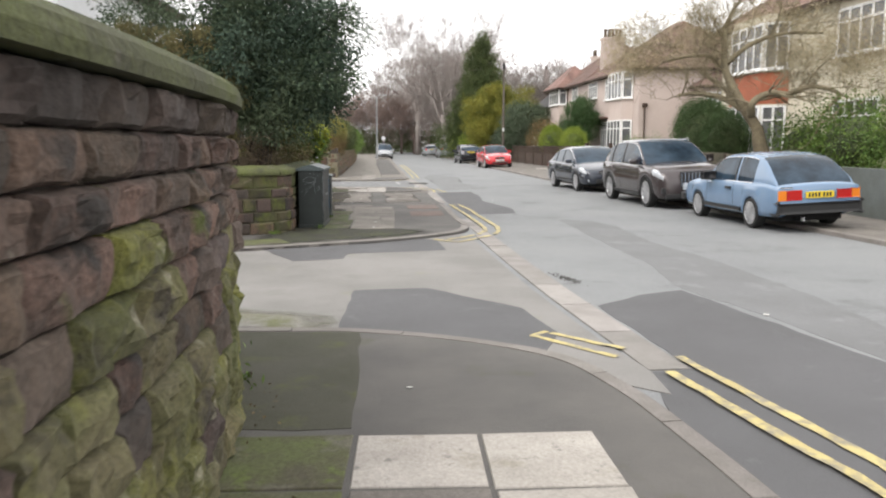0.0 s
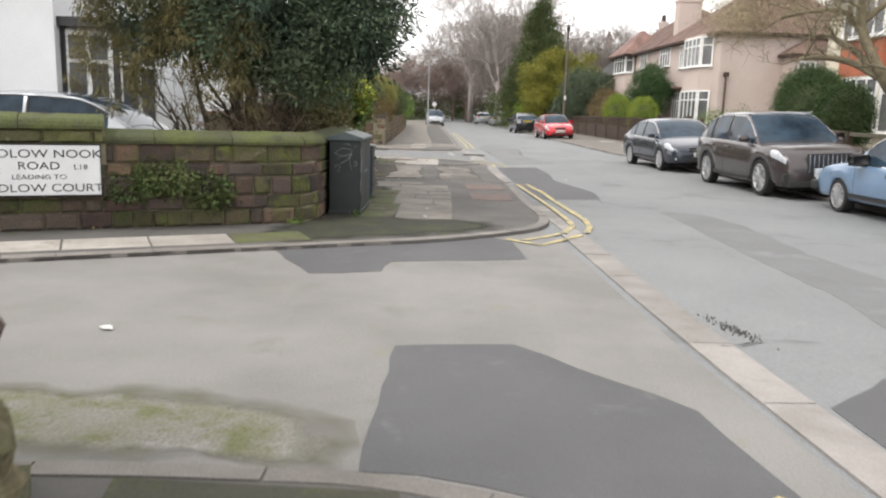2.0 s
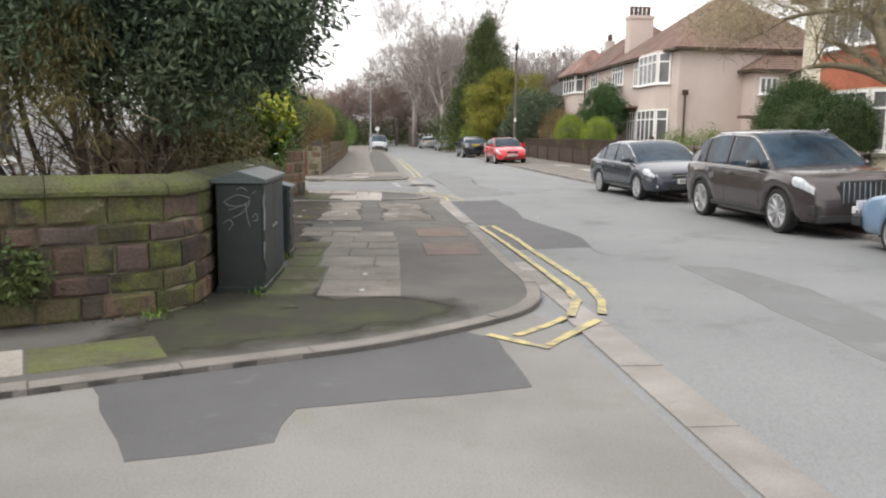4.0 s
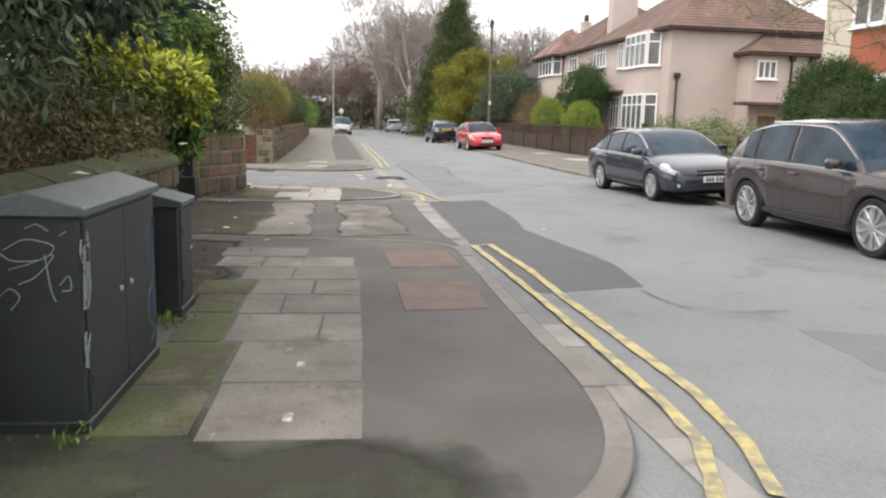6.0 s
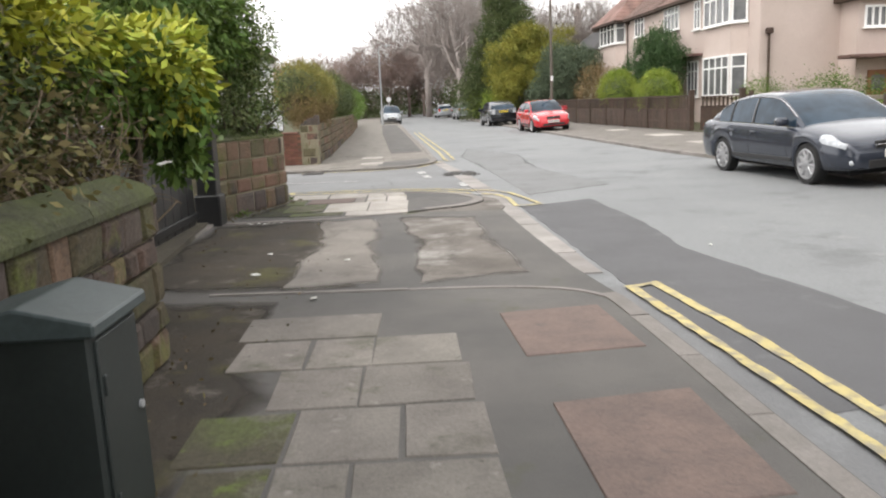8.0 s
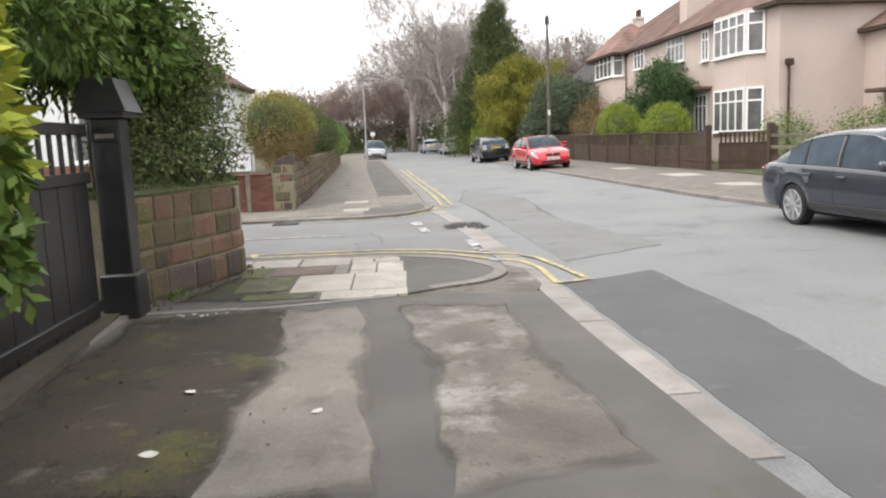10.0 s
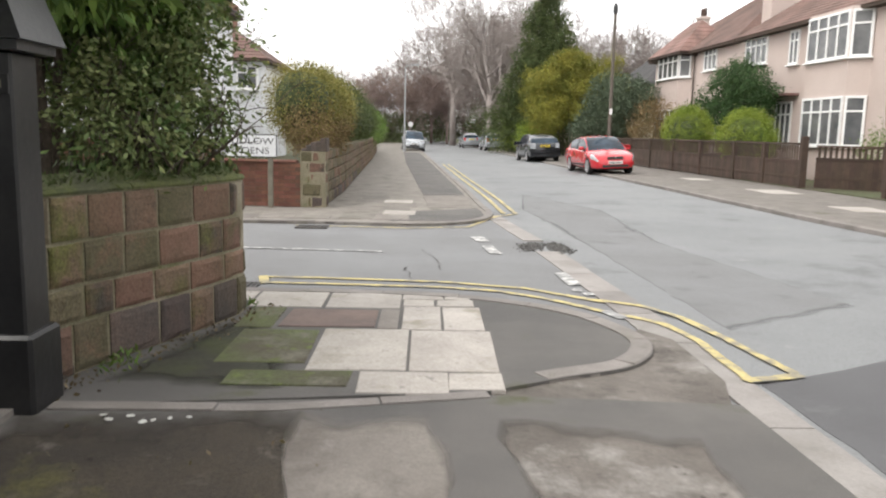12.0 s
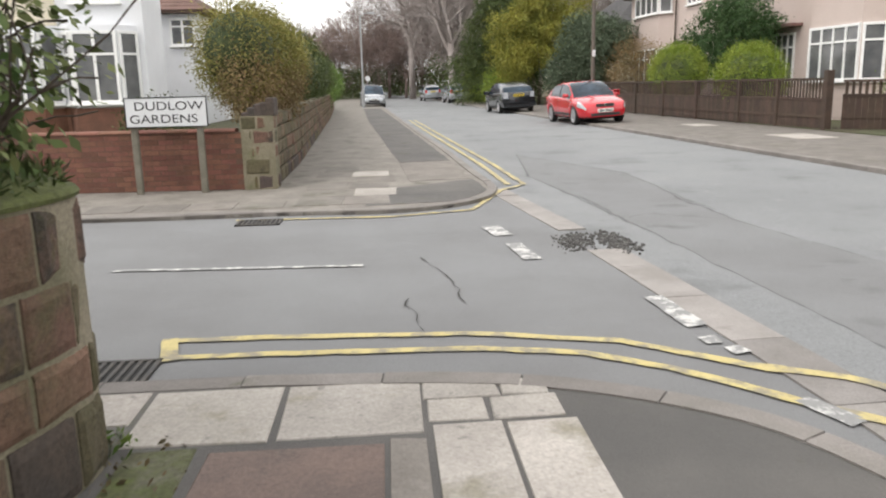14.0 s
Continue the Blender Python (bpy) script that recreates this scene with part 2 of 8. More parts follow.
M_render_cream = material("cream_render", (0.62, 0.57, 0.45), 0.85, vary=((0.55, 0.5, 0.4), 0.6, 0.6), grain=(30, 0.05), bump=0.2, bump_scale=40)
M_tile = material("brown_roof_tile", (0.21, 0.125, 0.105), 0.85, vary=((0.12, 0.075, 0.06), 0.8, 0.6), grain=(12, 0.2), random=0.22, bump=0.4, bump_scale=15)
M_slate = material("dark_slate", (0.085, 0.08, 0.08), 0.75, vary=((0.06, 0.058, 0.06), 0.8, 0.6), grain=(12, 0.2), random=0.2, bump=0.3, bump_scale=15)
M_tilered = material("red_hung_tile", (0.36, 0.12, 0.06), 0.85, vary=((0.28, 0.095, 0.05), 1.0, 0.6), grain=(12, 0.15), random=0.15, bump=0.3, bump_scale=15)
M_pot = material("sooty_clay_pot", (0.09, 0.055, 0.042), 0.9, vary=((0.05, 0.036, 0.03), 2.0, 0.6), random=0.2)
M_winwhite = material("white_window_paint", (0.8, 0.8, 0.79), 0.45, grain=(20, 0.03))
M_pane = material("window_glass", (0.045, 0.05, 0.055), 0.04, spec=0.32, vary=((0.2, 0.2, 0.2), 0.7, 0.3))
M_fence = material("dark_stained_timber", (0.07, 0.045, 0.032), 0.85, vary=((0.05, 0.033, 0.024), 3.0, 0.6), grain=(40, 0.25), random=0.22, bump=0.4, bump_scale=40)
M_rail = material("weathered_timber", (0.16, 0.14, 0.1), 0.88, vary=((0.11, 0.1, 0.07), 3.0, 0.6), grain=(40, 0.25), random=0.15, bump=0.4, bump_scale=40)
M_black = material("black_gloss_paint", (0.012, 0.012, 0.013), 0.35, vary=((0.02, 0.02, 0.02), 3.0, 0.5), grain=(30, 0.2), bump=0.15, bump_scale=20)
# cabinet green, darkened to include the shade of the overhanging tree
M_cab = material("dark_green_cabinet_paint", (0.012, 0.017, 0.0165), 0.5, vary=((0.021, 0.027, 0.026), 2.0, 0.6), grain=(40, 0.15), spots=(((0.055, 0.06, 0.055), 4.0, 0.66, 0.8),), bump=0.1, bump_scale=60)
# the lid's green, lighter than the body's
M_cab_top = material("weathered_cabinet_lid_paint", (0.04, 0.054, 0.056), 0.45, vary=((0.062, 0.08, 0.082), 2.5, 0.6), grain=(40, 0.15), spots=(((0.12, 0.13, 0.12), 5.0, 0.62, 0.75),), bump=0.1, bump_scale=60)
M_chalk = material("pale_graffiti_paint", (0.17, 0.185, 0.19), 0.7, grain=(60, 0.3))
M_bluepaint = material("blue_graffiti_paint", (0.06, 0.11, 0.17), 0.7, grain=(60, 0.3))
M_iron = material("cast_iron", (0.05, 0.048, 0.047), 0.6, metal=0.4, vary=((0.08, 0.07, 0.06), 6.0, 0.6), grain=(60, 0.3), bump=0.3, bump_scale=60)
M_pole = material("weathered_pole_timber", (0.14, 0.12, 0.1), 0.85, vary=((0.1, 0.085, 0.07), 2.0, 0.6), grain=(30, 0.2))
M_steel = material("galvanised_steel", (0.42, 0.43, 0.44), 0.5, metal=0.5, vary=((0.35, 0.36, 0.37), 2.0, 0.5))
M_sign = material("white_enamel_sign", (0.72, 0.73, 0.74), 0.4, vary=((0.64, 0.65, 0.66), 3.0, 0.5))
M_letter = material("black_lettering", (0.02, 0.02, 0.022), 0.5)
M_post = material("sign_post_concrete", (0.2, 0.185, 0.15), 0.9, vary=((0.14, 0.13, 0.1), 4.0, 0.6), grain=(60, 0.2))
M_bark = material("bark", (0.085, 0.065, 0.048), 0.92, vary=((0.06, 0.047, 0.035), 4.0, 0.7), grain=(30, 0.3), bump=0.7, bump_scale=25)
M_bark_pale = material("lichened_bark", (0.2, 0.165, 0.105), 0.92, vary=((0.14, 0.115, 0.075), 3.0, 0.7), grain=(30, 0.3), bump=0.7, bump_scale=25)
M_limb = material("pale_lichened_limbs", (0.27, 0.23, 0.15), 0.92, vary=((0.18, 0.15, 0.1), 3.0, 0.7), grain=(30, 0.25), bump=0.6, bump_scale=25)
# far twigs: distance haze is put into these colours by lightening them
M_bark_grey = material("grey_twigs", (0.3, 0.265, 0.25), 0.95, vary=((0.24, 0.205, 0.19), 1.0, 0.6))
M_twig_brown = material("brown_twigs", (0.26, 0.195, 0.175), 0.95, vary=((0.2, 0.15, 0.13), 1.0, 0.6))


def leaf_material(name, base, second, rough=0.5, rnd=0.35, scale=0.8):
    m = material(name, base, rough, vary=(second, scale, 0.7), random=rnd, spec=0.12)
    p = m.node_tree.nodes["Principled BSDF"]
    p.inputs["Subsurface Weight"].default_value = 0.0
    return m


L_yew = leaf_material("dark_green_leaves", (0.06, 0.088, 0.052), (0.092, 0.118, 0.07), 0.6)
# blue-green leaves, darkened to carry the shade of the crown's underside
L_holly = leaf_material("blue_green_leaves", (0.036, 0.057, 0.04), (0.054, 0.08, 0.055), 0.55)
L_drab = leaf_material("drab_olive_sprigs", (0.17, 0.145, 0.065), (0.11, 0.1, 0.045), 0.7)
L_yellow = leaf_material("yellow_green_leaves", (0.42, 0.42, 0.06), (0.28, 0.34, 0.05), 0.45)
L_mid = leaf_material("mid_green_leaves", (0.085, 0.14, 0.034), (0.12, 0.18, 0.04), 0.45)
L_hedge = leaf_material("yellow_brown_hedge_leaves", (0.25, 0.22, 0.065), (0.17, 0.17, 0.05), 0.6)
L_brown = leaf_material("brown_hedge_leaves", (0.22, 0.155, 0.08), (0.16, 0.125, 0.06), 0.7)
L_box = leaf_material("bright_box_leaves", (0.17, 0.24, 0.035), (0.23, 0.28, 0.05), 0.55)
L_gold = leaf_material("golden_conifer_leaves", (0.24, 0.225, 0.04), (0.15, 0.16, 0.035), 0.6)
L_conifer = leaf_material("dark_conifer_leaves", (0.06, 0.085, 0.032), (0.085, 0.105, 0.038), 0.6)
L_grey = leaf_material("grey_green_leaves", (0.11, 0.14, 0.09), (0.08, 0.105, 0.065), 0.6)



def soften(mat):
    """The same surface, thinning out raggedly towards the rim of a patch."""
    m = mat.copy()
    nd, ln = m.node_tree.nodes, m.node_tree.links
    at = nd.new("ShaderNodeAttribute")
    at.attribute_name = "fade"
    n = nd.new("ShaderNodeTexNoise")
    n.inputs["Scale"].default_value, n.inputs["Detail"].default_value, n.inputs["Roughness"].default_value = 2.2, 6.0, 0.55
    g = nd.new("ShaderNodeNewGeometry")
    ln.new(g.outputs["Position"], n.inputs["Vector"])
    a = nd.new("ShaderNodeMath")
    a.operation = "MULTIPLY_ADD"
    a.inputs[1].default_value = 1.5
    ln.new(n.outputs["Fac"], a.inputs[0])
    ln.new(at.outputs["Fac"], a.inputs[2])
    r = nd.new("ShaderNodeMapRange")
    r.inputs["From Min"].default_value, r.inputs["From Max"].default_value = 0.75, 1.6
    ln.new(a.outputs[0], r.inputs["Value"])
    ln.new(r.outputs[0], nd["Principled BSDF"].inputs["Alpha"])
    return m


# ---- building helpers ----
def mesh_object(name, bm, mat, smooth=False):
    me = bpy.data.meshes.new(name)
    bm.to_mesh(me)
    bm.free()
    if smooth:
        for f in me.polygons:
            f.use_smooth = True
    for m in mat if isinstance(mat, (list, tuple)) else (mat,):
        me.materials.append(m)
    return new(name, me)


def part(name, bm, mat, parent, label="", smooth=False):
    ob = mesh_object(name, bm, mat, smooth)
    ob.parent = parent
    return tagged(ob, label)


def thing(name, label, category, m=None, group=""):
    ob = new(name)
    ob.empty_display_size = 0.2
    if m is not None:
        ob.matrix_world = m
    return tagged(ob, label, category, group)


def structure(ob, label, category=""):
    return tagged(ob, label, category or ob.name.split("_")[0], kind="structure")


def box(bm, x0, y0, z0, x1, y1, z1, bevel=0.0, m=None):
    r = bmesh.ops.create_cube(bm, size=1.0)
    vs = r["verts"]
    for v in vs:
        v.co = Vector((x0 + (v.co.x + 0.5) * (x1 - x0), y0 + (v.co.y + 0.5) * (y1 - y0), z0 + (v.co.z + 0.5) * (z1 - z0)))
    if bevel:
        es = list({e for v in vs for e in v.link_edges})
        r2 = bmesh.ops.bevel(bm, geom=es, offset=bevel, segments=1, affect="EDGES", profile=0.5)
        vs = list({v for v in r2["verts"]} | {v for v in vs if v.is_valid})
    if m is not None:
        bmesh.ops.transform(bm, matrix=m, verts=vs)
    return vs


def prism(bm, pts, z0, z1):
    """Upright block over the outline pts (x, y)."""
    area = sum(a[0] * b[1] - b[0] * a[1] for a, b in zip(pts, pts[1:] + pts[:1]))
    if area < 0:
        pts = pts[::-1]
    lo = [bm.verts.new((x, y, z0)) for x, y in pts]
    hi = [bm.verts.new((x, y, z1)) for x, y in pts]
    bm.faces.new(hi)
    bm.faces.new(lo[::-1])
    n = len(pts)
    for i in range(n):
        bm.faces.new((lo[i], lo[(i + 1) % n], hi[(i + 1) % n], hi[i]))


def tube(bm, path, radii, sides=8, cap=True):
    """A tube along path with a radius at each point."""
    path = [Vector(p) for p in path]
    rings = []
    for i, p in enumerate(path):
        d = (path[min(i + 1, len(path) - 1)] - path[max(i - 1, 0)]).normalized()
        a = d.orthogonal().normalized() if not rings else None
        if a is None:
            a = (prev - d * prev.dot(d)).normalized()
        prev = a
        b = d.cross(a)
        rings.append([bm.verts.new(p + (a * math.cos(k * math.tau / sides) + b * math.sin(k * math.tau / sides)) * radii[i]) for k in range(sides)])
    for r0, r1 in zip(rings, rings[1:]):
        for k in range(sides):
            bm.faces.new((r0[k], r0[(k + 1) % sides], r1[(k + 1) % sides], r1[k]))
    if cap:
        bm.faces.new(rings[0][::-1])
        bm.faces.new(rings[-1])


def lathe(bm, profile, sides=24, m=None):
    """Turn (radius, height) pairs about z."""
    rings = []
    vs = []
    for r, z in profile:
        ring = [bm.verts.new((r * math.cos(k * math.tau / sides), r * math.sin(k * math.tau / sides), z)) for k in range(sides)]
        rings.append(ring)
        vs += ring
    for a, b in zip(rings, rings[1:]):
        for k in range(sides):
            bm.faces.new((a[k], a[(k + 1) % sides], b[(k + 1) % sides], b[k]))
    bm.faces.new(rings[0][::-1])
    bm.faces.new(rings[-1])
    if m is not None:
        bmesh.ops.transform(bm, matrix=m, verts=vs)


def lerp_table(table, s):
    for (a, va), (b, vb) in zip(table, table[1:]):
        if s <= b:
            f = max(0.0, (s - a) / (b - a))
            return va + (vb - va) * f
    return table[-1][1]


def resample(pts, step):
    """Points at even steps along a line of points."""
    out, carry = [Vector(pts[0])], 0.0
    for a, b in zip(pts, pts[1:]):
        a, b = Vector(a), Vector(b)
        d = (b - a).length
        s = step - carry
        while s <= d:
            out.append(a + (b - a) * (s / d))
            s += step
        carry = d - (s - step)
    if (out[-1] - Vector(pts[-1])).length > step * 0.4:
        out.append(Vector(pts[-1]))
    return out


def smooth_line(pts, per=6):
    """A rounded line through pts (Catmull-Rom)."""
    p = [Vector(q) for q in pts]
    p = [2 * p[0] - p[1]] + p + [2 * p[-1] - p[-2]]
    out = []
    for i in range(1, len(p) - 2):
        a, b, c, d = p[i - 1:i + 3]
        for k in range(per):
            t = k / per
            out.append(0.5 * ((2 * b) + (c - a) * t + (2 * a - 5 * b + 4 * c - d) * t * t + (3 * b - a - 3 * c + d) * t ** 3))
    out.append(p[-2])
    return out


def offset_line(pts, d):
    """The line moved d to its left."""
    out = []
    for i, p in enumerate(pts):
        t = (pts[min(i + 1, len(pts) - 1)] - pts[max(i - 1, 0)]).normalized()
        out.append(p + Vector((-t.y, t.x)) * d)
    return out


def ribbon(bm, pts, d0, d1, z0, z1):
    """A strip with thickness beside a line, from d0 to d1 on its left."""
    a, b = offset_line(pts, d0), offset_line(pts, d1)
    prism(bm, [tuple(p) for p in a] + [tuple(p) for p in reversed(b)], z0, z1)

# ---- ground, road and pavements ----
ROAD_Z = -0.05
EDGE = [(-40, 3.6), (-6, 2.5), (4.4, 2.06), (7.7, 1.79), (9.7, 1.69), (12.5, 1.56), (14.2, 1.46), (16.5, 1.36), (19.3, 1.19), (20.0, 1.14), (22.9, 1.05), (24.6, 1.01), (26.8, 0.94), (28.0, 0.85), (29.7, 0.75), (31.0, 0.64), (34.5, 0.3), (49, -0.25), (80, -1.3), (120, -2.6), (300, -9.0)]


def edge(y):
    """x of the road's left edge."""
    return lerp_table(EDGE, y)


ROAD_W = 6.0

bm = bmesh.new()
prism(bm, [(-1500, -1500), (1500, -1500), (1500, 1500), (-1500, 1500)], -0.6, -0.3)
structure(mesh_object("ground", bm, M_lawn), "dull green and brown ground spreading to the horizon")

ys = [y for y, _ in EDGE]
bm = bmesh.new()
prism(bm, [(edge(y) - 0.9, y) for y in ys] + [(edge(y) + ROAD_W, y) for y in reversed(ys)], -0.35, ROAD_Z)
road = structure(mesh_object("road", bm, M_road), "worn grey asphalt road with darker repair patches")

# mouths of the two side roads
bm = bmesh.new()
prism(bm, [(1.72, 3.95), (1.75, 4.5), (1.62, 5.2), (1.4, 7.7), (1.15, 12.4), (0.9, 13.0), (-0.4, 12.0), (-3.6, 10.4), (-14, 5.6), (-14, 1.0), (-6, 4.2), (-1.6, 5.2), (0.4, 4.9), (1.2, 4.4)], -0.35, ROAD_Z + 0.008)
structure(mesh_object("road_side_entrance", bm, M_mouth), "pale concrete entrance of a private side road")
bm = bmesh.new()
prism(bm, [(0.95, 24.6), (0.55, 30), (0.05, 34.0), (-1.2, 32.8), (-30, 33.2), (-30, 26.8), (-3.0, 27.0), (-0.6, 26.8), (0.3, 25.8)], -0.35, ROAD_Z + 0.004)
structure(mesh_object("road_side_street", bm, M_road_mid), "grey asphalt side street meeting the main road")

# kerb lines, walked with the pavement on their left
KERB_A = smooth_line([(2.2, -12), (1.95, -4), (1.74, 1.2), (1.67, 2.4), (1.6, 3.15), (1.48, 3.96), (1.2, 4.74), (0.5, 5.3), (-0.36, 5.62), (-1.0, 5.66), (-1.8, 5.64), (-2.7, 5.55)])
KERB_B = smooth_line([(-9.5, 7.2), (-3.48, 10.13), (-1.34, 11.16), (-0.43, 11.6), (0.2, 12.05), (0.62, 12.42), (0.92, 12.76), (1.13, 13.22), (1.22, 13.7), (1.24, 14.3), (1.19, 15.1), (1.14, 16.4), (1.11, 17.7), (1.06, 18.8), (1.02, 19.1)])
KERB_C = smooth_line([(-0.74, 24.26), (-0.2, 24.56), (0.29, 24.82), (0.56, 25.28), (0.53, 25.78), (0.17, 26.44), (-0.67, 26.96), (-1.83, 27.14), (-3.1, 27.17), (-9, 27.2), (-24, 27.2)])
KERB_D = smooth_line([(-24, 32.9), (-5.35, 32.62), (-2.88, 32.66), (-1.32, 32.58), (-0.3, 33.15), (0.16, 34.3), (0.12, 36.6), (-0.02, 42.1), (-0.3, 49.0), (-1.35, 80.0), (-2.7, 120.0)])
# edge of the pavement across the drive
CROSS = [(1.02, 19.1), (0.9, 20.1), (0.8, 22.0), (0.72, 24.1), (0.3, 24.7)]


def outline(*lines):
    return [(p[0], p[1]) for line in lines for p in line]


bm = bmesh.new()
prism(bm, outline(KERB_A[:-1], [(-2.5, 5.3), (-2.0, 4.9), (-1.4, 4.0), (-1.3, -12)]), -0.35, 0.0)
pavement_a = structure(mesh_object("pavement_1", bm, M_pav), "dark tarmac pavement rounding the corner beside a sandstone wall")
bm = bmesh.new()
prism(bm, outline(KERB_B, CROSS[1:4], [(-0.74, 24.2), (-3.4, 23.9), (-3.4, 19), (-2.7, 13.6), (-4.2, 12.6), (-9.5, 10.2)]), -0.35, 0.0)
pavement_b = structure(mesh_object("pavement_2", bm, M_pav), "patched tarmac pavement with inset flagstones beside the road")
bm = bmesh.new()
prism(bm, outline(KERB_C, [(-24, 28.0 - 1.2), (-3.2, 26.6), (-3.4, 23.9)]), -0.35, 0.001)
pavement_c = structure(mesh_object("pavement_3", bm, M_pav), "rounded corner pavement of pale flagstones and dark tarmac")
bm = bmesh.new()
prism(bm, outline(KERB_D, [(-7.2, 120), (-4.6, 60), (-3.6, 36.0), (-4.0, 35.2), (-24, 35.4)]), -0.35, 0.0)
pavement_d = structure(mesh_object("pavement_4", bm, M_flag), "grey paved footway along a stone wall and hedge")
bm = bmesh.new()
prism(bm, [(edge(y) + ROAD_W + 0.12, y) for y in ys[:-1]] + [(edge(y) + ROAD_W + 4.4, y) for y in reversed(ys[:-1])], -0.35, 0.03)
pavement_e = structure(mesh_object("pavement_5", bm, M_flag), "grey footway on the opposite side of the road")

bm = bmesh.new()
prism(bm, [(-0.72, 24.22), (0.66, 24.05), (0.82, 24.6), (0.8, 25.6), (0.62, 25.9), (0.0, 25.0)], -0.35, -0.022)
structure(mesh_object("pavement_apron", bm, M_worn_dark), "worn tarmac edge of a driveway crossing", "pavement")

# gardens
bm = bmesh.new()
prism(bm, [(-0.95, -12), (-1.2, 4.3), (-1.8, 5.45), (-14, 1.5), (-30, -12)], -0.35, 0.08)
structure(mesh_object("ground_garden_1", bm, M_lawn), "shaded garden soil behind a sandstone wall", "garden")
bm = bmesh.new()
prism(bm, [(-2.3, 14.2), (-2.9, 19.2), (-3.3, 23.9), (-2.9, 26.5), (-9, 26.6), (-30, 26.6), (-30, 3.5), (-9.5, 9.8), (-4.2, 12.3)], -0.35, 0.06)
structure(mesh_object("ground_garden_2", bm, M_dirt), "shaded garden soil under evergreen shrubs", "garden")
bm = bmesh.new()
prism(bm, [(-3.6, 36), (-4.6, 60), (-7.2, 120), (-60, 120), (-60, 35.3), (-24, 35.3), (-4.0, 35.2)], -0.35, 0.06)
structure(mesh_object("ground_garden_3", bm, M_lawn), "front garden ground behind a low wall", "garden")
bm = bmesh.new()
prism(bm, [(edge(y) + ROAD_W + 4.4, y) for y in ys[:-1]] + [(70, 120), (70, -40)], -0.35, 0.06)
structure(mesh_object("ground_garden_4", bm, M_lawn), "front garden ground across the road", "garden")


def slab(name, pts, z0, z1, mat, parent, label="", bevel=0.006):
    """One piece with bevelled top edges over the outline pts."""
    c = sum((Vector(p) for p in pts), Vector((0, 0))) / len(pts)
    area = sum(a[0] * b[1] - b[0] * a[1] for a, b in zip(pts, pts[1:] + pts[:1]))
    pts = [Vector(p) for p in (pts if area > 0 else pts[::-1])]
    bm = bmesh.new()
    rings = []
    for inset, z in ((0, z0), (0, z1 - bevel), (bevel, z1)):
        ring = []
        for p in pts:
            d = (c - p)
            ring.append(bm.verts.new((*(p + d.normalized() * inset * 1.3), z)))
        rings.append(ring)
    n = len(pts)
    for a, b in zip(rings, rings[1:]):
        for i in range(n):
            bm.faces.new((a[i], a[(i + 1) % n], b[(i + 1) % n], b[i]))
    bm.faces.new(rings[-1])
    return part(name, bm, mat, parent, label)


SOFT = {m.name: soften(m) for m in (M_pav_moss, M_pav_brown, M_worn, M_worn_dark, M_pav, M_road_mid, M_mouth_moss)}


def patch(name, pts, z, mat, label, category="patch", ragged=0.02, step=0.25, soft=0.0):
    """A thin patch of another surfacing with a slightly ragged outline."""
    line = []
    for a, b in zip(pts, pts[1:] + pts[:1]):
        a, b = Vector(a), Vector(b)
        n = max(1, int((b - a).length / step))
        line += [a.lerp(b, k / n) + Vector((random.uniform(-ragged, ragged), random.uniform(-ragged, ragged))) for k in range(n)]
    bm = bmesh.new()
    if soft:
        c = sum(line, Vector((0, 0))) / len(line)
        outer = [bm.verts.new((*p, z)) for p in line]
        inner = [bm.verts.new((*(p + (c - p).normalized() * min(soft, (c - p).length * 0.6)), z + 0.0005)) for p in line]
        n = len(line)
        area = sum(a.x * b.y - b.x * a.y for a, b in zip(line, line[1:] + line[:1]))
        for i in range(n):
            q = (outer[i], outer[(i + 1) % n], inner[(i + 1) % n], inner[i])
            bm.faces.new(q if area > 0 else q[::-1])
        bm.faces.new(inner if area > 0 else inner[::-1])
        ob = mesh_object(name, bm, SOFT[mat.name])
        fade = ob.data.attributes.new("fade", "FLOAT", "POINT")
        fade.data.foreach_set("value", [0.0] * n + [1.0] * n)
        return tagged(ob, label, category, kind="structure")
    prism(bm, [tuple(p) for p in line], z - 0.02, z)
    return tagged(mesh_object(name, bm, mat), label, category, kind="structure")


# repair patches in road and entrance
patch("trim_patch", [(-0.56, 5.72), (-0.53, 7.55), (0.27, 7.65), (1.16, 6.55), (1.3, 5.6), (1.12, 5.0), (0.6, 5.4), (-0.3, 5.72)], ROAD_Z + 0.012, M_road_dark, "dark asphalt repair patch in a pale entrance")
patch("trim_patch", [(-2.1, 10.9), (-1.34, 11.26), (-0.45, 11.7), (0.3, 12.2), (0.56, 11.9), (0.62, 10.75), (-0.8, 10.4), (-0.85, 9.9), (-1.5, 9.7)], ROAD_Z + 0.012, M_road_dark, "dark asphalt strip along a kerb")
patch("trim_patch", [(1.24, 18.9), (1.42, 16.75), (2.6, 17.05), (2.68, 18.3), (2.2, 21.0), (2.32, 22.6), (2.22, 25.2), (1.06, 24.6)], ROAD_Z + 0.004, M_road_dark, "long dark asphalt repair along the road edge")
patch("trim_patch", [(1.0, 19.5), (1.06, 17.7), (1.1, 15.5), (1.4, 15.5), (1.36, 16.7), (1.22, 19.5)], ROAD_Z + 0.003, M_road_trench, "dark tarmac strip along a kerb")
